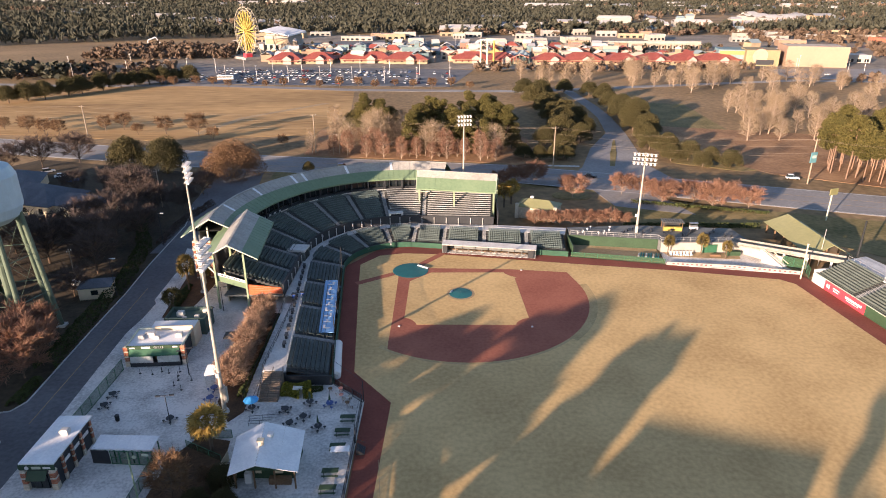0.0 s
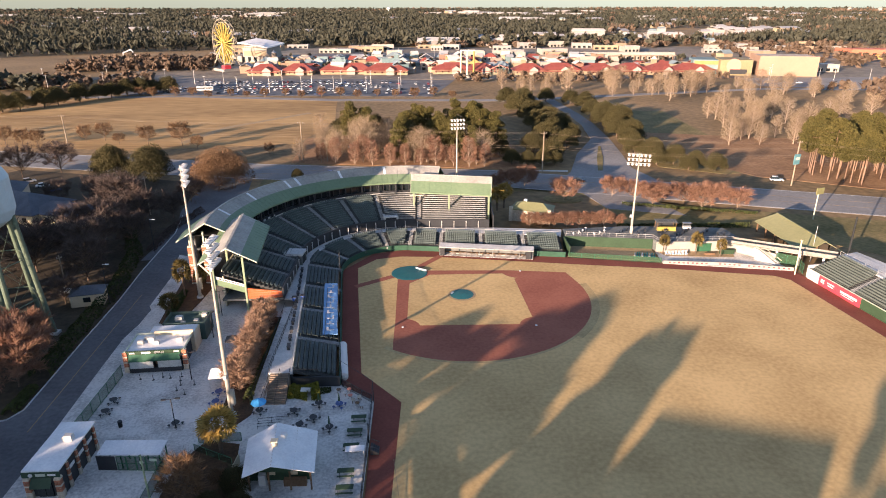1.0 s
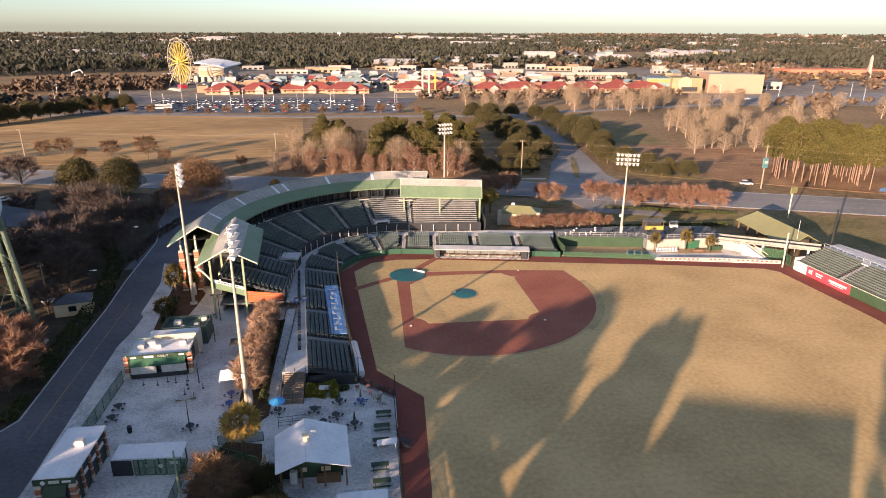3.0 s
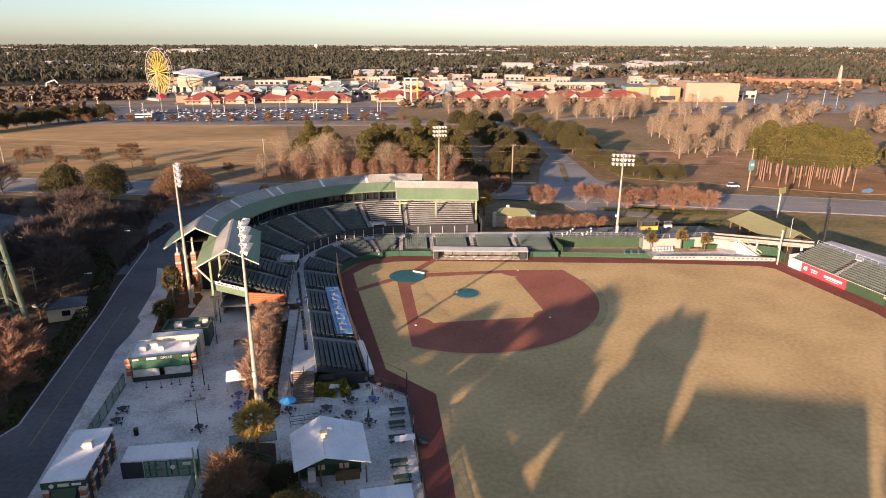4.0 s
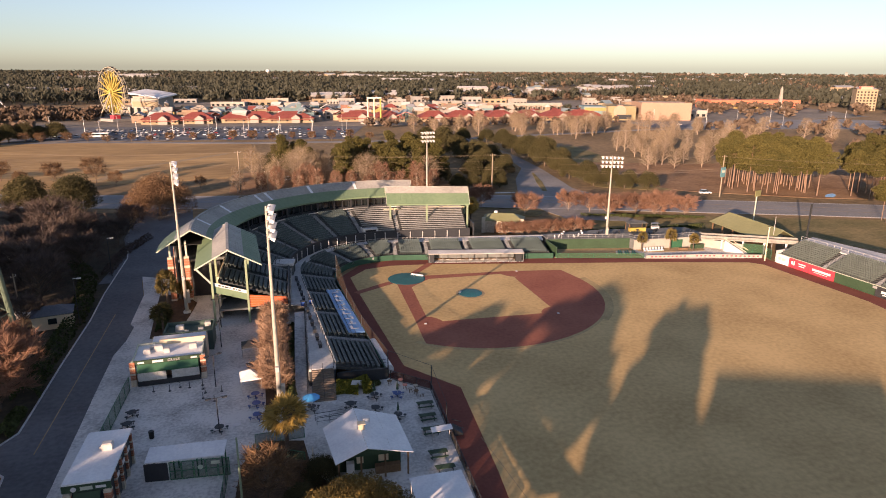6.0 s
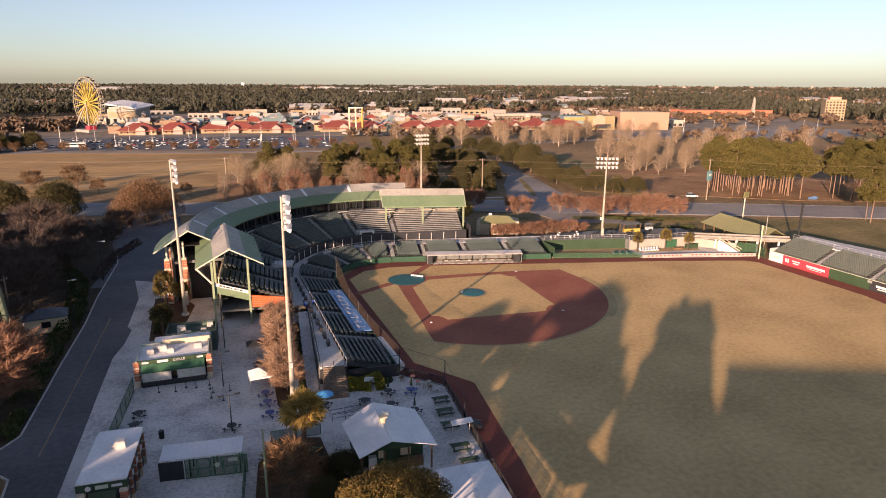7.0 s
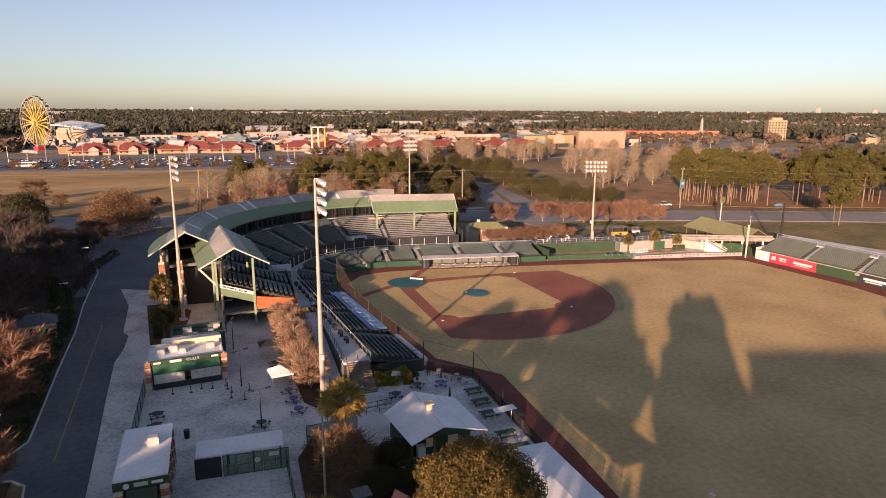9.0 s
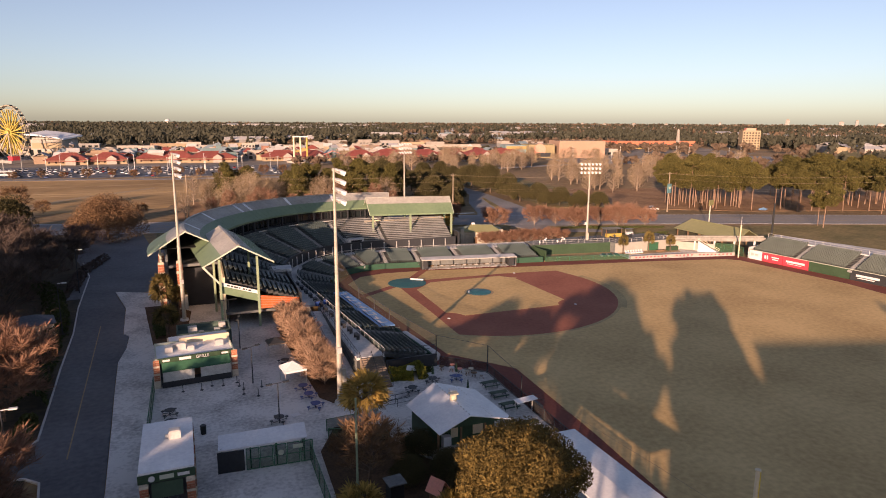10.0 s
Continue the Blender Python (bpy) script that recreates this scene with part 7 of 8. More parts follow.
h1 = hip_house("house", -116, 47, -15, 24, 16, 3.6, 4.2, CREAM, SHINGLE, "low house with a blue-grey hipped shingle roof")
part("roof_vent", Shape().box(-4, -3, 5.4, 0.5, 0.5, 0.6), WHITE, h1), part("roof_vent", Shape().box(3, -2.5, 5.6, 0.5, 0.5, 0.6), WHITE, h1)
hip_house("house", -100, 42, -15, 18, 10, 3.4, 2.6, CREAM, SHINGLE, "grey-roofed wing of the low house")
hip_house("house", -137, 64, 20, 22, 13, 3.4, 3.4, CREAM, SHINGLE, "low house with a grey hipped roof among trees")
hip_house("shed", -67.2, -13.2, 14, 6.4, 4.4, 2.7, 1.2, CREAM, SHINGLE, "small pale shed with a grey roof", 0.3, 1)
pt = thing("propane_tank", (-73.2, -9.6, 0, 0, 0, -20), "white horizontal propane tank on saddles", "tank")
part("vessel", Shape().rod((-2.2, 0, 1.0), (2.2, 0, 1.0), 0.6, 0.6, 14).rod((2.2, 0, 1.0), (2.6, 0, 1.0), 0.6, 0.2, 14).rod((-2.6, 0, 1.0), (-2.2, 0, 1.0), 0.2, 0.6, 14), WHITE, pt)
for x in (-1.5, 1.5):
    part("saddle", Shape().box(x, 0, 0, 0.3, 1.0, 0.6), WALKWAY, pt)
play = thing("garden_playhouse", (-25.6, -78.9, 0, 0, 0, 5), "small timber playhouse with a grey roof in the garden", "playhouse")
part("frame", Shape().box(0, 0, 0, 1.3, 1.3, 3.0), DARK, play)
part("roof", Shape().box(0, 0, 3.0, 1.7, 1.7, 0.12), TERRACE, play)
bird = thing("birdhouse_hut", (-22.6, -82.0, 0, 0, 0, 30), "tall narrow wooden hut with a pink gable roof", "hut")
part("body", Shape().box(0, 0, 0, 1.1, 1.1, 3.5), TIMBER, bird)
part("roof", Shape().slab([(-0.85, -0.8, 3.3), (-0.85, 0.8, 3.3), (0, 0.8, 4.4), (0, -0.8, 4.4)], 0.06).slab([(0.85, -0.8, 3.3), (0.85, 0.8, 3.3), (0, 0.8, 4.4), (0, -0.8, 4.4)], 0.06), SALMON, bird)

# ---- the town beyond the meadow ----
PAVE = material("town_paving", (0.13, 0.115, 0.095), (0.33, 0.28, 0.22), 0.02, 0.9, fine=0.2)
setting("town_ground", sheet([(-280, 412), (30, 400), (262, 402), (420, 395), (560, 420), (640, 640), (420, 790), (-200, 800), (-230, 620)], -0.3, -0.07), PAVE, "pale paved town ground", "ground")
setting("car_park", sheet([(-205, 318), (12, 300), (32, 395), (-60, 408), (-215, 420)], -0.3, -0.05), ASPHALT, "dark asphalt car park with painted bays", "car park")
setting("car_park_east", sheet([(262, 345), (430, 300), (560, 330), (500, 400), (270, 398)], -0.3, -0.05), ROADTOP, "grey asphalt car park beyond the trees", "car park")
setting("car_park_back", sheet([(-150, 600), (60, 590), (90, 680), (-120, 700)], -0.2, -0.05), ASPHALT, "dark asphalt car park behind the shops", "car park")
setting("pond", sheet([(205, 512), (225, 505), (305, 512), (318, 530), (300, 548), (232, 558), (208, 540)], -0.2, -0.03), WATER, "blue pond behind the red-roofed shops", "pond")
setting("cross_street", strip([(-420, 330), (-250, 305), (-158, 308), (-50, 286), (60, 280), (260, 330), (520, 300)], 9, -0.3, -0.045), ROADTOP, "pale street before the car park", "road")
setting("dirt_track", strip([(-105, 152), (-96, 190), (-60, 235)], 4, -0.2, -0.048), SANDY, "pale dirt track across the meadow", "track")
setting("meadow_path", strip([(-420, 265), (-300, 262), (-240, 300), (-215, 330)], 5, -0.2, -0.048), SANDY, "pale sandy path", "track")

PASTEL = [paint("pastel_wall", shade(c, 0.74), 0.8, 0.15, 0.1) for c in ((0.44, 0.34, 0.22), (0.38, 0.36, 0.33), (0.36, 0.25, 0.17), (0.22, 0.32, 0.33), (0.48, 0.34, 0.13), (0.42, 0.22, 0.16), (0.47, 0.42, 0.36), (0.30, 0.24, 0.19))]
FLATROOF = [paint("flat_roof", c, 0.8, 0.12, 0.1) for c in ((0.56, 0.53, 0.49), (0.33, 0.33, 0.34), (0.50, 0.42, 0.33), (0.22, 0.28, 0.30))]


def shop_block(x, y, turn, w, d, h, wall, roofm, label, windows=5, tower=False, gable=False):
    t = thing("shop_building", (x, y, -0.07, 0, 0, turn), label, "building", "town buildings")
    part("wall", Shape().box(0, 0, 0, w, d, h), wall, t)
    part("roof", Shape().box(0, 0, h, w - 0.8, d - 0.8, 0.25), roofm, t)
    part("parapet", Shape().box(0, -d / 2 + 0.2, h, w, 0.4, 0.9).box(-w / 2 + 0.2, 0, h, 0.4, d, 0.9), wall, t)
    for i in range(windows):
        xx = -w / 2 + w * (i + 0.5) / windows
        part("window", Shape().box(xx, -d / 2 - 0.05, 0.6, w / windows * 0.55, 0.2, min(2.6, h * 0.5)), GLASS, t)
        if h > 7:
            part("window", Shape().box(xx, -d / 2 - 0.05, 4.4, w / windows * 0.4, 0.2, 1.6), GLASS, t)
    if tower:
        part("tower", Shape().box(w * 0.3, -d * 0.3, h, 4, 4, 4), wall, t)
        part("tower_roof", Shape().slab([(w * 0.3 - 2.5, -d * 0.3 - 2.5, h + 4), (w * 0.3 + 2.5, -d * 0.3 - 2.5, h + 4), (w * 0.3, -d * 0.3, h + 6.5)], 0.1).slab([(w * 0.3 + 2.5, -d * 0.3 - 2.5, h + 4), (w * 0.3 + 2.5, -d * 0.3 + 2.5, h + 4), (w * 0.3, -d * 0.3, h + 6.5)], 0.1).slab([(w * 0.3 - 2.5, -d * 0.3 + 2.5, h + 4), (w * 0.3 - 2.5, -d * 0.3 - 2.5, h + 4), (w * 0.3, -d * 0.3, h + 6.5)], 0.1), roofm, t)
    if gable:
        part("gable_front", Shape().prism([(-3.5, -d / 2 - 0.4), (3.5, -d / 2 - 0.4), (3.5, -d / 2), (-3.5, -d / 2)], 0, h + 0.6).face((-4.2, -d / 2 - 0.3, h + 0.6), (4.2, -d / 2 - 0.3, h + 0.6), (0, -d / 2 - 0.3, h + 3.4)), wall, t)
    return t


def red_shop(x, y, turn, w, d, label="cream shop with a red hipped roof"):
    t = hip_house("red_roof_shop", x, y, turn, w * 1.12, d, 3.8, 5.4, PASTEL[0], REDROOF, label, 1.4, 6)
    part("gable", Shape().box(w * 0.12, -d / 2 - 1.4, 0, 7, 3, 4.4), PASTEL[6], t, "pale entrance gable")
    part("gable_roof", Shape().slab([(w * 0.12 - 4.4, -d / 2 - 3.2, 4.2), (w * 0.12, -d / 2 - 3.2, 7.2), (w * 0.12, -1, 7.2), (w * 0.12 - 4.4, -1, 4.2)], 0.15).slab([(w * 0.12 + 4.4, -d / 2 - 3.2, 4.2), (w * 0.12, -d / 2 - 3.2, 7.2), (w * 0.12, -1, 7.2), (w * 0.12 + 4.4, -1, 4.2)], 0.15), REDROOF, t)
    part("gable_face", Shape().face((w * 0.12 - 4.0, -d / 2 - 3.0, 4.2), (w * 0.12 + 4.0, -d / 2 - 3.0, 4.2), (w * 0.12, -d / 2 - 3.0, 6.9)), PASTEL[6], t)
    part("arcade", Shape().box(0, -d / 2 - 2.2, 2.6, w, 2.4, 0.5), REDROOF, t, "red arcade roof")
    return t


for x, y, tr, w, d in ((-132, 446, -3, 26, 20), (-104, 448, -2, 24, 18), (-62, 452, 0, 40, 18), (-26, 448, -2, 34, 22), (32, 452, 0, 30, 20), (58, 446, 3, 26, 22), (100, 440, 0, 24, 18), (128, 442, -4, 30, 20), (162, 438, 2, 26, 20), (190, 440, 0, 26, 22), (216, 436, 4, 24, 20), (244, 436, 0, 30, 18), (276, 440, -4, 22, 18)):
    red_shop(x, y, tr, w, d)
random.seed(71)
TINTS = ("cream", "pale grey", "tan", "teal", "yellow", "salmon", "white", "brown")
for i in range(112):
    x, y = -150 + (i % 28) * 17.5 + random.uniform(-6, 6), 474 + (i // 28) * 30 + random.uniform(-9, 9)
    if 195 < x < 325 and 496 < y < 600:
        continue
    k = random.choice((0, 1, 2, 2, 3, 4, 5, 6, 7, 0))
    if i % 3 == 1:
        hip_house("town_house", x, y, random.uniform(-14, 14), random.uniform(9, 17), random.uniform(8, 13), random.choice((4, 5, 6.5)), random.uniform(2.4, 4.5), PASTEL[k], random.choice((REDROOF, FLATROOF[0], FLATROOF[1], FLATROOF[2], FLATROOF[3])), TINTS[k] + " town building with a hipped roof", 0.8, 3)
    else:
        shop_block(x, y, random.uniform(-10, 10), random.uniform(8, 18), random.uniform(9, 16), random.choice((4, 5, 6, 7.5, 9)), PASTEL[k], FLATROOF[random.randrange(4)], TINTS[k] + " flat-roofed town building with shop windows", 3, i % 7 == 0, i % 4 == 0)
for i in range(44):
    x, y = random.uniform(-240, 560), random.uniform(600, 800)
    k = random.choice((0, 1, 6, 6, 2))
    shop_block(x, y, random.uniform(-14, 14), random.uniform(14, 34), random.uniform(12, 22), random.uniform(4, 7), PASTEL[k], FLATROOF[random.choice((0, 0, 1, 2))], "pale flat-roofed store beyond the town", 4)

random.seed(73)
for i in range(120):
    x, y = -150 + (i % 30) * 16.4 + random.uniform(-7, 7), 460 + (i // 30) * 34 + random.uniform(-12, 12)
    if 195 < x < 330 and 490 < y < 600:
        continue
    k = random.choice((0, 1, 2, 3, 4, 5, 6, 6, 0))
    w, d, h = random.uniform(6, 15), random.uniform(6, 12), random.choice((3.4, 4, 5, 6, 8))
    t = thing("town_house", (x, y, -0.07, 0, 0, random.uniform(-20, 20)), TINTS[k] + " small town building with a pitched roof", "building", "town buildings")
    part("wall", Shape().box(0, 0, 0, w, d, h), PASTEL[k], t)
    r = Shape()
    if i % 2:
        r.slab([(-w / 2 - 0.5, -d / 2 - 0.5, h), (w / 2 + 0.5, -d / 2 - 0.5, h), (w / 2 + 0.5, 0, h + d * 0.3), (-w / 2 - 0.5, 0, h + d * 0.3)], 0.2).slab([(-w / 2 - 0.5, d / 2 + 0.5, h), (w / 2 + 0.5, d / 2 + 0.5, h), (w / 2 + 0.5, 0, h + d * 0.3), (-w / 2 - 0.5, 0, h + d * 0.3)], 0.2)
    else:
        r.slab([(-w / 2 - 0.5, -d / 2 - 0.5, h), (-w / 2 - 0.5, d / 2 + 0.5, h), (0, d / 2 + 0.5, h + w * 0.3), (0, -d / 2 - 0.5, h + w * 0.3)], 0.2).slab([(w / 2 + 0.5, -d / 2 - 0.5, h), (w / 2 + 0.5, d / 2 + 0.5, h), (0, d / 2 + 0.5, h + w * 0.3), (0, -d / 2 - 0.5, h + w * 0.3)], 0.2)
    part("roof", r, random.choice((REDROOF, REDROOF, FLATROOF[0], FLATROOF[0], FLATROOF[1], FLATROOF[2], FLATROOF[3])), t)

# big painted store
bs = shop_block(322, 428, -14, 47, 36, 15.5, paint("peach_wall", (0.36, 0.235, 0.165), 0.85, 0.06, 0.05), FLATROOF[2], "large peach windowless store with a painted front", 0)
part("mural", Shape().box(-42, -6, 0, 26, 30, 13), paint("mural_sand", (0.29, 0.235, 0.13), 0.8, 0.15, 0.08), bs, "yellow wing")
part("mural", Shape().box(-64, 2, 0, 24, 26, 12), PASTEL[3], bs, "teal wing")
part("mural_arch", Shape().rod((-44, -21.3, 8), (-44, -21.0, 8), 6, 6, 20), SALMON, bs, "orange sun disc")
part("mural_band", Shape().box(-40, -21.4, 1.2, 14, 0.5, 4), DARKSTEEL, bs, "dark entrance")
part("mural_band", Shape().box(-64, -11.3, 8, 22, 0.5, 3), PASTEL[4], bs, "sand-yellow painted band")
shop_block(372, 452, -14, 24, 20, 6, PASTEL[6], FLATROOF[0], "white annexe beside the painted store", 4)
lb = shop_block(235, 585, -2, 96, 16, 7, PASTEL[6], FLATROOF[0], "long pale arcade building behind the pond", 16)
for i in range(16):
    part("arcade_post", Shape().box(-45 + 6 * i, -10.5, 0, 0.8, 0.8, 5), PASTEL[2], lb)
part("arcade_roof", Shape().box(0, -10, 5, 96, 5, 0.5), FLATROOF[2], lb)
ob = shop_block(543, 590, -8, 118, 40, 9, paint("coral_wall", (0.52, 0.17, 0.10), 0.8, 0.06, 0.05), paint("coral_roof", (0.62, 0.20, 0.12), 0.8, 0.1, 0.05), "long coral-red market building with a pale obelisk", 12)
part("obelisk", Shape().rod((28, -26, 0), (28, -26, 24), 3.0, 1.4, 4).rod((28, -26, 24), (28, -26, 27), 1.4, 0.1, 4), PASTEL[6], ob)
part("porch", Shape().box(-8, -23, 0, 50, 6, 5), PASTEL[4], ob, "yellow porch front")
ht = shop_block(642, 512, -30, 22, 18, 24, PASTEL[0], FLATROOF[0], "tall cream hotel block above trees", 6)
for r in range(2, 7):
    for c in range(6):
        part("window", Shape().box(-9.2 + 3.6 * c, -9.05, 1.0 + 3.3 * r, 1.8, 0.2, 1.7), GLASS, ht)
part("roof_house", Shape().box(0, 0, 24, 12, 10, 4), SALMON, ht)

# white theatre beside the wheel
th = thing("theatre", (-158, 545, -0.07, 0, 0, -20), "tall white theatre with a sloping pale roof", "building")
part("wall", Shape().box(0, 0, 0, 28, 26, 17), PASTEL[6], th)
part("wing", Shape().box(-22, -4, 0, 14, 22, 9), PASTEL[6], th)
s = Shape()
prof = [(-17 + 4.25 * i, 23 - 4.0 * (i / 8) ** 1.5) for i in range(9)]
for y, dz in ((-16, -1.0), (16, 1.5)):
    s.v += [(x, y, z + dz) for x, z in prof] + [(x, y, z + dz - 1.2) for x, z in prof]
for i in range(8):
    s.f += [(i, i + 1, 19 + i, 18 + i), (9 + i, 27 + i, 28 + i, 10 + i), (i, 9 + i, 10 + i, i + 1), (18 + i, 19 + i, 28 + i, 27 + i)]
s.f += [(0, 18, 27, 9), (8, 17, 35, 26)]
part("roof", s, MEMBRANE, th, "white curved roof")
part("upper_wall", Shape().box(0, 1, 16, 28, 22, 2.6), PASTEL[6], th)
for i in range(5):
    part("window", Shape().box(-14 + 7 * i, -13.05, 3, 3.4, 0.2, 5), GLASS, th)
part("front_panel", Shape().box(0, -13.06, 9, 26, 0.2, 5), PASTEL[0], th, "cream front panel")

# observation wheel
WR, WZ = 21.4, 24.2
WHEELPALE = paint("wheel_pale", (0.36, 0.325, 0.25), 0.6, 0.1)
WHEELGOLD = paint("wheel_gold", (0.42, 0.32, 0.075), 0.6, 0.1)
wh = thing("observation_wheel", (-178, 487, -0.07, 0, 0, -138), "tall pale observation wheel with yellow spokes", "ferris wheel")
def wheel_point(r, i, n, x=0.0):
    a = 2 * math.pi * i / n
    return Vector((x, r * math.cos(a), WZ + r * math.sin(a)))


for side in (-1.6, 1.6):
    for r, rr in ((WR, 0.32), (WR * 0.86, 0.2)):
        s = Shape()
        for i in range(36):
            s.rod(wheel_point(r, i, 36, side), wheel_point(r, i + 1, 36, side), rr, rr, 5)
        part("rim", s, WHEELPALE, wh, "pale wheel rim")
for i in range(36):
    part("spoke", Shape().rod(wheel_point(2, i, 36, 1.6 if i % 2 else -1.6), wheel_point(WR * 0.86, i, 36, 1.6 if i % 2 else -1.6), 0.55, 0.5, 4), WHEELGOLD, wh)
    part("rim_tie", Shape().rod(wheel_point(WR * 0.86, i, 36, -1.6), wheel_point(WR, i + 0.5, 36, 1.6), 0.12, 0.12, 4), WHEELPALE, wh)
    part("gondola", Shape().rod(wheel_point(WR + 0.2, i, 36, -1.2) - Vector((0, 0, 0.2)), wheel_point(WR + 0.2, i, 36, 1.2) - Vector((0, 0, 0.2)), 0.7, 0.7, 8), DARKSTEEL if i % 2 == 0 else WHEELPALE, wh, "enclosed gondola")
part("hub", Shape().rod((-3, 0, WZ), (3, 0, WZ), 1.5, 1.5, 14), WHEELGOLD, wh)
for sx in (-1, 1):
    for sy in (-1, 1):
        part("support_leg", Shape().rod((sx * 9, sy * 13, 0), (sx * 2.6, 0, WZ), 0.6, 0.45, 8), WHEELPALE, wh)
part("platform", Shape().box(0, 0, 0, 22, 30, 2.2), PASTEL[1], wh)
part("ticket_hut", Shape().box(6, 10, 2.2, 6, 6, 3.2), BANNERRED, wh)

# ride towers
rt = thing("ride_tower", (44, 420, -0.07), "white and yellow three-post ride tower", "ride")
for x, m in ((-5.5, CREAM), (0, CREAM), (5.5, WHEELGOLD)):
    part("post", Shape().rod((x, 0, 0), (x, 0, 21), 0.8, 0.7, 8), m, rt)
part("top_beam", Shape().box(0, 0, 21, 12.5, 1.0, 1.0), WHITE, rt)
part("base", Shape().prism(disc(0, 0, 12, 20), 0, 1.6), PASTEL[6], rt)
rb = thing("coaster", (72, 424, -0.07, 0, 0, 20), "green steel coaster frame", "ride")
for i in range(7):
    x = -9 + 3 * i
    part("strut", Shape().rod((x, -2, 0), (x, 0, 9 - abs(i - 3)), 0.25, 0.2, 5).rod((x, 2, 0), (x, 0, 9 - abs(i - 3)), 0.25, 0.2, 5), LEG, rb)
part("track", Shape().beam((-9, 0, 6), (0, 0, 9.2), 1.0, 0.4).beam((0, 0, 9.2), (9, 0, 6), 1.0, 0.4), SALMON, rb)


# ---- cars ----
def car_kind(paintm, long_roof, label, wheels=True):
    t = thing("car", pose(0, -700, 0), label, "car", "parked cars")
    body = Shape()
    prof = [(-2.2, 0.35), (-2.25, 0.75), (-1.5, 0.88), (1.0, 0.92), (2.1, 0.78), (2.2, 0.4)]
    n = len(prof)
    body.v += [(x, -0.88, z) for x, z in prof] + [(x, 0.88, z) for x, z in prof]
    body.f += [tuple(range(n)), tuple(range(2 * n - 1, n - 1, -1))] + [(i, n + i, n + (i + 1) % n, (i + 1) % n) for i in range(n)]
    part("body", body, paintm, t)
    cab = Shape()
    back = -2.05 if long_roof else -1.5
    lo, hi = [(back, 0.88), (0.95, 0.9)], [(back + 0.35, 1.46 if not long_roof else 1.72), (0.2, 1.46 if not long_roof else 1.70)]
    q = [(*lo[0],), (*lo[1],), (*hi[1],), (*hi[0],)]
    cab.v += [(x, -0.80, z) if z < 1 else (x, -0.66, z) for x, z in q] + [(x, 0.80, z) if z < 1 else (x, 0.66, z) for x, z in q]
    cab.f += [(0, 1, 2, 3), (7, 6, 5, 4)] + [(i, 4 + i, 4 + (i + 1) % 4, (i + 1) % 4) for i in range(4)]
    part("cabin", cab, GLASS, t, "dark glass cabin")
    part("roof", Shape().box((hi[0][0] + hi[1][0]) / 2, 0, hi[0][1] - 0.01, hi[1][0] - hi[0][0], 1.34, 0.05), paintm, t)
    for x in (-1.35, 1.35) if wheels else ():
        for y in (-0.8, 0.8):
            part("wheel", Shape().rod((x, y - 0.1, 0.32), (x, y + 0.1, 0.32), 0.32, 0.32, 10), DARK, t)
    return [t, False]


CARS = [car_kind(paint("car_paint", c, 0.3, 0.03), i % 2, lab + (" parked hatchback or van" if i % 2 else " parked saloon car")) for i, (c, lab) in enumerate((((0.75, 0.75, 0.74), "white"), ((0.40, 0.41, 0.43), "silver"), ((0.03, 0.03, 0.035), "black"), ((0.72, 0.72, 0.70), "white"), ((0.32, 0.03, 0.03), "dark red"), ((0.06, 0.10, 0.22), "blue"), ((0.18, 0.18, 0.19), "grey")))]
LOTCARS = [car_kind(paint("car_paint", c, 0.3, 0.03), i % 2, lab + (" parked hatchback or van" if i % 2 else " parked saloon car"), False) for i, (c, lab) in enumerate((((0.75, 0.75, 0.74), "white"), ((0.40, 0.41, 0.43), "silver"), ((0.03, 0.03, 0.035), "black"), ((0.72, 0.72, 0.70), "white"), ((0.32, 0.03, 0.03), "dark red"), ((0.06, 0.10, 0.22), "blue"), ((0.18, 0.18, 0.19), "grey")))]
random.seed(72)
spots = []
for yy in (326, 333, 346, 353, 366, 373, 386, 393):
    for j in range(62):
        x = -188 + 3.3 * j
        full_at = 0.56 if -160 < x < -30 and yy > 340 else 0.26
        if random.random() < full_at and x < 20 - (393 - yy) * 0.1:
            spots.append((x, yy - (x + 188) * 0.085, 90 + 180 * (yy % 2)))
for x, y, tr in spots:
    plant(LOTCARS[random.choice((0, 0, 0, 1, 1, 2, 3, 3, 4, 5, 6, 6))], x, y, 1.05, tr + random.uniform(-4, 4), -0.3)
for x, y, tr in ((-29, 92.5, -10), (131.5, 77.5, -18), (206, 22, 160), (-120, 119, 165), (61, 80, -30), (-70, 99, 170), (300, 360, 10), (330, 352, 12), (345, 350, 12), (380, 345, 5), (420, 330, 8), (-16, 128, 20), (-26, 140, 60), (-121, 74, 20), (-136, 86, 40), (-128, 80, 30)):
    plant(CARS[random.randrange(7)], x, y, 1.0, tr, 0.03)
bus = thing("coach", (-152, 336, -0.05, 0, 0, 5), "long white coach parked on asphalt", "bus")
part("body", Shape().box(0, 0, 0.5, 11.5, 2.5, 2.7), WHITE, bus)
part("window_band", Shape().box(0, 0, 1.7, 11.0, 2.56, 0.9), GLASS, bus)
for x in (-3.8, 3.8):
    part("wheel", Shape().rod((x, -1.2, 0.5), (x, 1.2, 0.5), 0.5, 0.5, 10), DARK, bus)


def lot_lamp(x, y, h=11):
    t = thing("car_park_lamp", (x, y, -0.05, 0, 0, random.uniform(0, 90)), "tall pale car-park lamp pole", "lamp post", "car-park lamps")
    part("post", Shape().rod((0, 0, 0), (0, 0, h), 0.16, 0.11, 6), STEEL, t)
    part("lamp_head", Shape().box(0, 0, h, 2.0, 0.4, 0.2), STEEL, t)


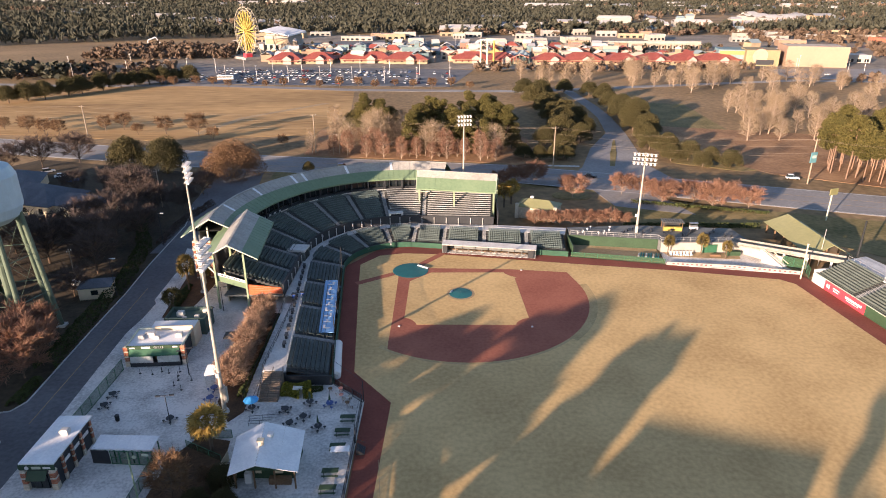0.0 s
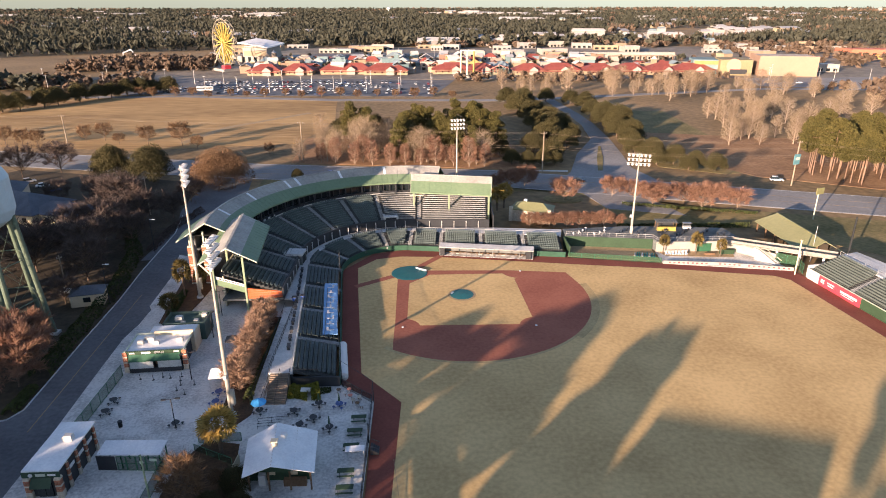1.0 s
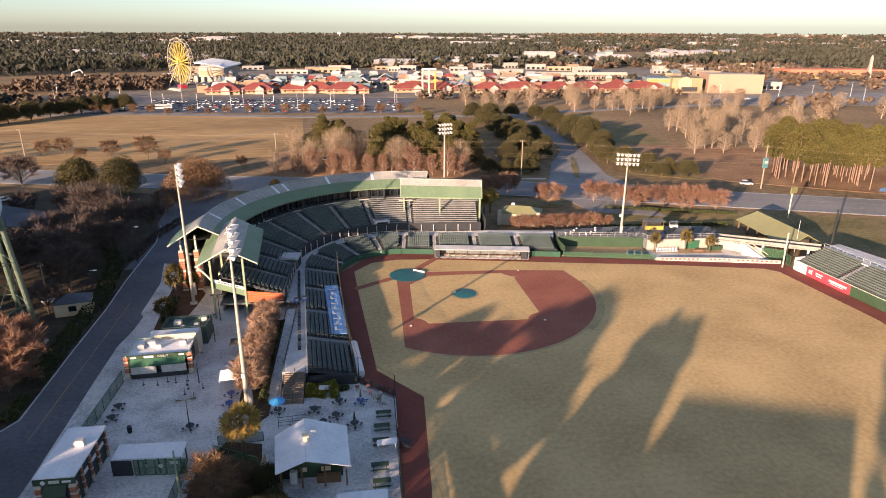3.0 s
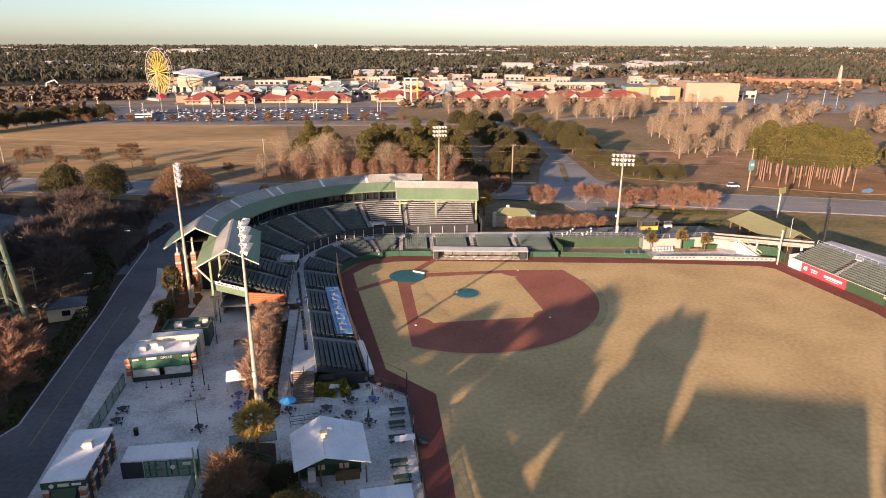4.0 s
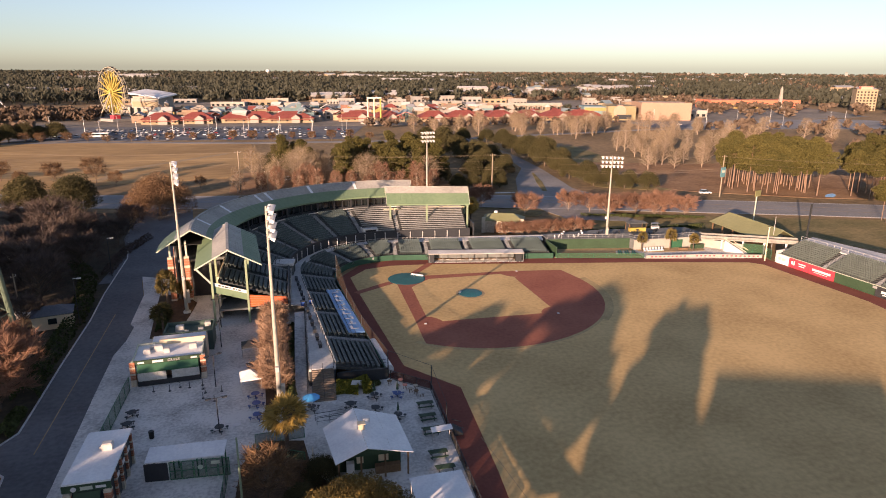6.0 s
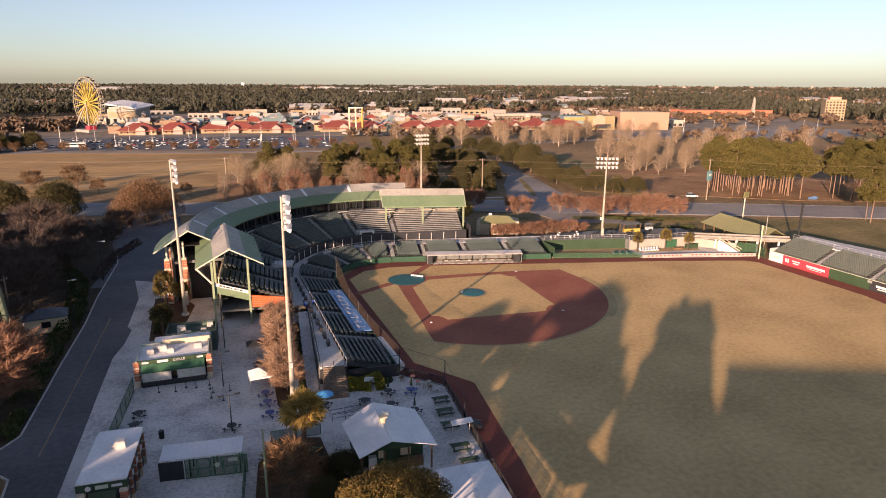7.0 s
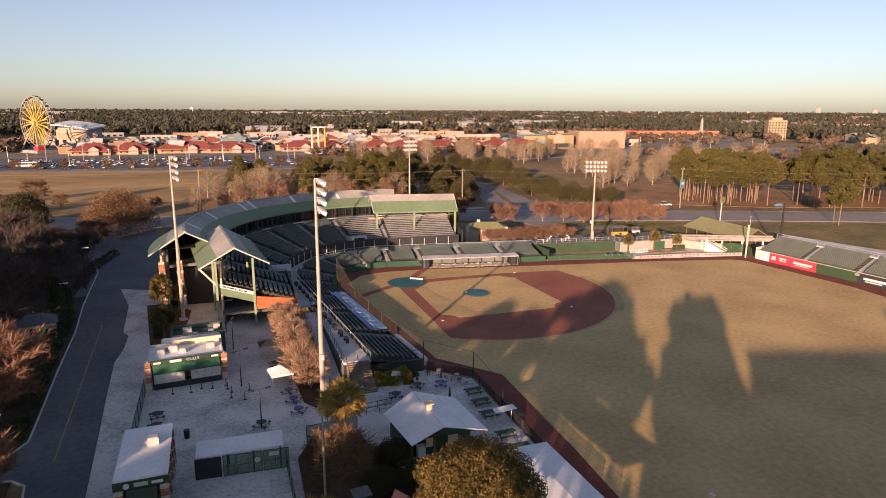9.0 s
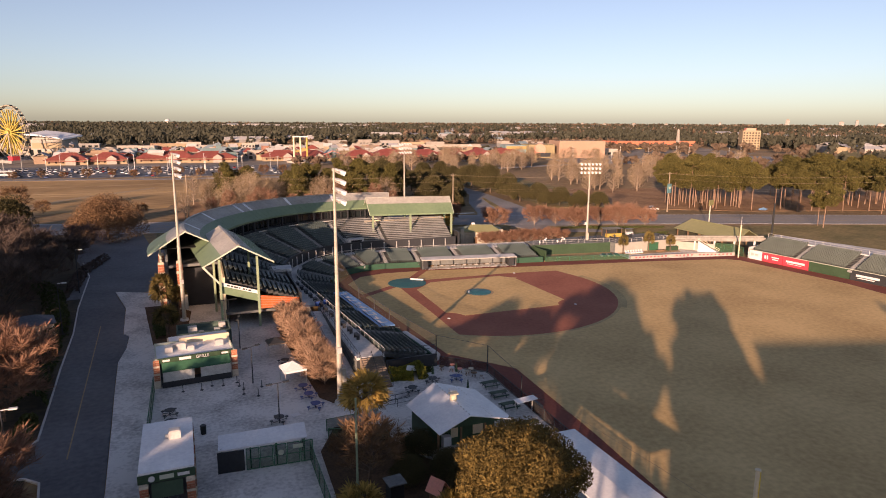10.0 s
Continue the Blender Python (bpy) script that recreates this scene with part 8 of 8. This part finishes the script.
for i in range(20):
    lot_lamp(-195 + 23 * (i % 10), 332 + 45 * (i // 10) - (i % 10) * 2)
for x, y in ((275, 360), (310, 352), (345, 345), (385, 338), (425, 330), (290, 385), (340, 380), (400, 372), (460, 350), (-230, 350), (-260, 330), (-300, 300), (-250, 400), (-290, 380), (-20, 600), (20, 620), (-90, 620)):
    lot_lamp(x, y, 12)
ar = thing("entrance_arch", (-300, 560, -0.1, 0, 0, 10), "pale curved entrance arch by the trees", "arch")
part("arch", Shape().rod((-5, 0, 0), (-5, 0, 11), 0.7, 0.6, 6).rod((-5, 0, 11), (3, 0, 14), 0.6, 0.6, 6).rod((3, 0, 14), (7, 0, 8), 0.6, 0.5, 6), WHITE, ar)

# ---- far woods ----
def canopy(name, spots, blades, mat, label, seed, tone=1.0):
    """One sheet of many crowns; spots give x, y, width and height."""
    rng = np.random.default_rng(seed)
    sp = np.asarray(spots)
    n = len(sp) * blades
    c = np.repeat(sp, blades, axis=0)
    d = rng.normal(size=(n, 3))
    d /= np.linalg.norm(d, axis=1)[:, None]
    rad = rng.uniform(0.35, 1.0, n)
    centre = np.stack([c[:, 0] + d[:, 0] * rad * c[:, 2] / 2, c[:, 1] + d[:, 1] * rad * c[:, 2] / 2, c[:, 3] * (0.55 + 0.38 * d[:, 2] * rad)], 1)
    ang = rng.uniform(0, 2 * np.pi, n)
    wide = c[:, 2] * rng.uniform(0.16, 0.30, n)
    tall = c[:, 3] * rng.uniform(0.10, 0.24, n)
    lean = rng.normal(size=n) * 0.8
    a = np.stack([np.cos(ang) * wide, np.sin(ang) * wide, rng.normal(size=n) * tall * 0.5], 1)
    b = np.stack([-np.sin(ang) * tall * lean, np.cos(ang) * tall * lean, tall], 1)
    v = np.empty((n, 4, 3))
    v[:, 0], v[:, 1], v[:, 2], v[:, 3] = centre - a, centre - b, centre + a, centre + b
    v[:, :, 2] = np.maximum(v[:, :, 2], 0.0)
    me = bpy.data.meshes.new(name)
    me.vertices.add(4 * n)
    me.vertices.foreach_set("co", v.ravel())
    me.loops.add(4 * n)
    me.loops.foreach_set("vertex_index", np.arange(4 * n, dtype=np.int32))
    me.polygons.add(n)
    me.polygons.foreach_set("loop_start", np.arange(0, 4 * n, 4, dtype=np.int32))
    me.update(calc_edges=True)
    me.materials.append(mat)
    tagged(new(name, me), label, "woods", kind="stuff")


random.seed(80)
def scatter(n, x0, x1, y0, y1, w, h):
    return [(random.uniform(x0, x1), random.uniform(y0, y1), w * random.uniform(0.7, 1.3), h * random.uniform(0.75, 1.2)) for i in range(n)]


L_FARPINE = foliage("far_pine", (0.045, 0.047, 0.034), (0.072, 0.071, 0.050))
L_FARBARE = foliage("far_bare", (0.095, 0.067, 0.048), (0.165, 0.118, 0.082))
green, brown = [], []
for i in range(34000):
    d = 900 * (5200 / 900) ** random.random()
    a = radians(random.uniform(-58, 72))
    x, y = d * math.sin(a), -130 + d * math.cos(a)
    if max(abs(x), y) > 4650 or (-270 < x < 640 and y < 800):
        continue
    k = noise.noise((x / 420, y / 420, 3.0)) + 0.3 * noise.noise((x / 120, y / 120, 7.0))
    if k > (0.30 if x < 150 else 0.16) and d < 3600:
        continue
    w = d * 0.0054
    east_of = x / max(y, 1)
    (brown if k > 0.27 - 0.17 * (east_of > 0.25) else green).append((x, y, w, random.uniform(10, 17) + 0.002 * d))
canopy("far_pine_woods", green, 8, L_FARPINE, "dark green pine woods reaching to the horizon", 81)
canopy("far_bare_woods", brown, 8, L_FARBARE, "brown leafless woods in the distance", 82)
near_g = scatter(70, -150, 300, 466, 620, 6, 7) + scatter(110, -760, -250, 800, 880, 12, 14) + scatter(120, -420, -270, 330, 372, 9, 10) + scatter(150, -230, 620, 790, 900, 13, 15) + scatter(60, 640, 900, 380, 620, 13, 16) + scatter(70, 340, 470, 90, 200, 9, 15)
near_b = scatter(260, -330, -195, 470, 575, 7, 9) + scatter(70, -300, -210, 330, 420, 7, 7) + scatter(120, -60, 620, 760, 860, 11, 9) + scatter(150, 400, 900, 420, 700, 11, 9) + scatter(70, 30, 260, 372, 400, 6, 7) + scatter(120, 280, 700, 180, 330, 8, 8) + scatter(80, 380, 640, 620, 780, 8, 8) + scatter(70, -150, 380, 466, 620, 5, 5)
canopy("pine_wood_edge", near_g, 34, L_FARPINE, "dark pine wood edge behind the town", 83)
canopy("brown_tree_belt", near_b, 34, L_FARBARE, "belt of brown leafless trees round the town", 84)

# distant pale houses among the woods
HOUSES = []
for k, (w, d, h, c, r) in enumerate(((30, 18, 6, 6, 0), (44, 22, 8, 0, 1), (20, 14, 6, 6, 1), (60, 24, 9, 1, 0), (16, 12, 7, 6, 3))):
    t = thing("far_house", pose(0, -720, 0), "distant pale house or store among woods", "house", "distant houses")
    part("wall", Shape().box(0, 0, 0, w, d, h), PASTEL[c], t)
    part("roof", Shape().slab([(-w / 2 - 1, -d / 2 - 1, h), (w / 2 + 1, -d / 2 - 1, h), (w / 2 - 2, 0, h + 3.5), (-w / 2 + 2, 0, h + 3.5)], 0.3).slab([(-w / 2 - 1, d / 2 + 1, h), (w / 2 + 1, d / 2 + 1, h), (w / 2 - 2, 0, h + 3.5), (-w / 2 + 2, 0, h + 3.5)], 0.3), FLATROOF[r], t)
    HOUSES.append([t, False])
random.seed(85)
count = 0
while count < 300:
    d = 780 * (3900 / 780) ** random.random()
    a = radians(random.uniform(-40, 58))
    x, y = d * math.sin(a), -130 + d * math.cos(a)
    k = noise.noise((x / 420, y / 420, 3.0)) + 0.3 * noise.noise((x / 120, y / 120, 7.0))
    if (-270 < x < 640 and y < 800) or k < (0.12 if x < 300 else -0.02) or max(abs(x), y) > 4400:
        continue
    plant(HOUSES[random.randrange(5)], x, y, 0.8 + d / 6000, random.uniform(-40, 40), -0.1)
    count += 1
# towers on the skyline
for x, y, w, h in ((3330, 2760, 60, 105), (3050, 3010, 40, 62), (3420, 2480, 70, 80), (3480, 2430, 40, 96), (3560, 2350, 90, 60), (2620, 3300, 80, 48), (2480, 3420, 60, 44), (2350, 3480, 50, 50), (2750, 3150, 60, 46)):
    t = thing("apartment_tower", (x, y, -0.1, 0, 0, 40), "hazy pale apartment tower on the skyline", "tower block", "skyline towers")
    part("wall", Shape().box(0, 0, 0, w * 0.5, w * 0.35, h * 0.5), PASTEL[1], t)
    part("roof_house", Shape().box(0, 0, h * 0.5, w * 0.25, w * 0.2, 3), PASTEL[2], t)
ft = thing("far_water_tower", (-136, 2860, 0), "distant white water tower above the woods", "water tower")
part("tank", Shape().rod((0, 0, 27), (0, 0, 34), 9, 9, 16).rod((0, 0, 34), (0, 0, 37), 9, 3, 16), WHITE, ft)
part("stem", Shape().rod((0, 0, 0), (0, 0, 27), 2, 2, 10), WHITE, ft)
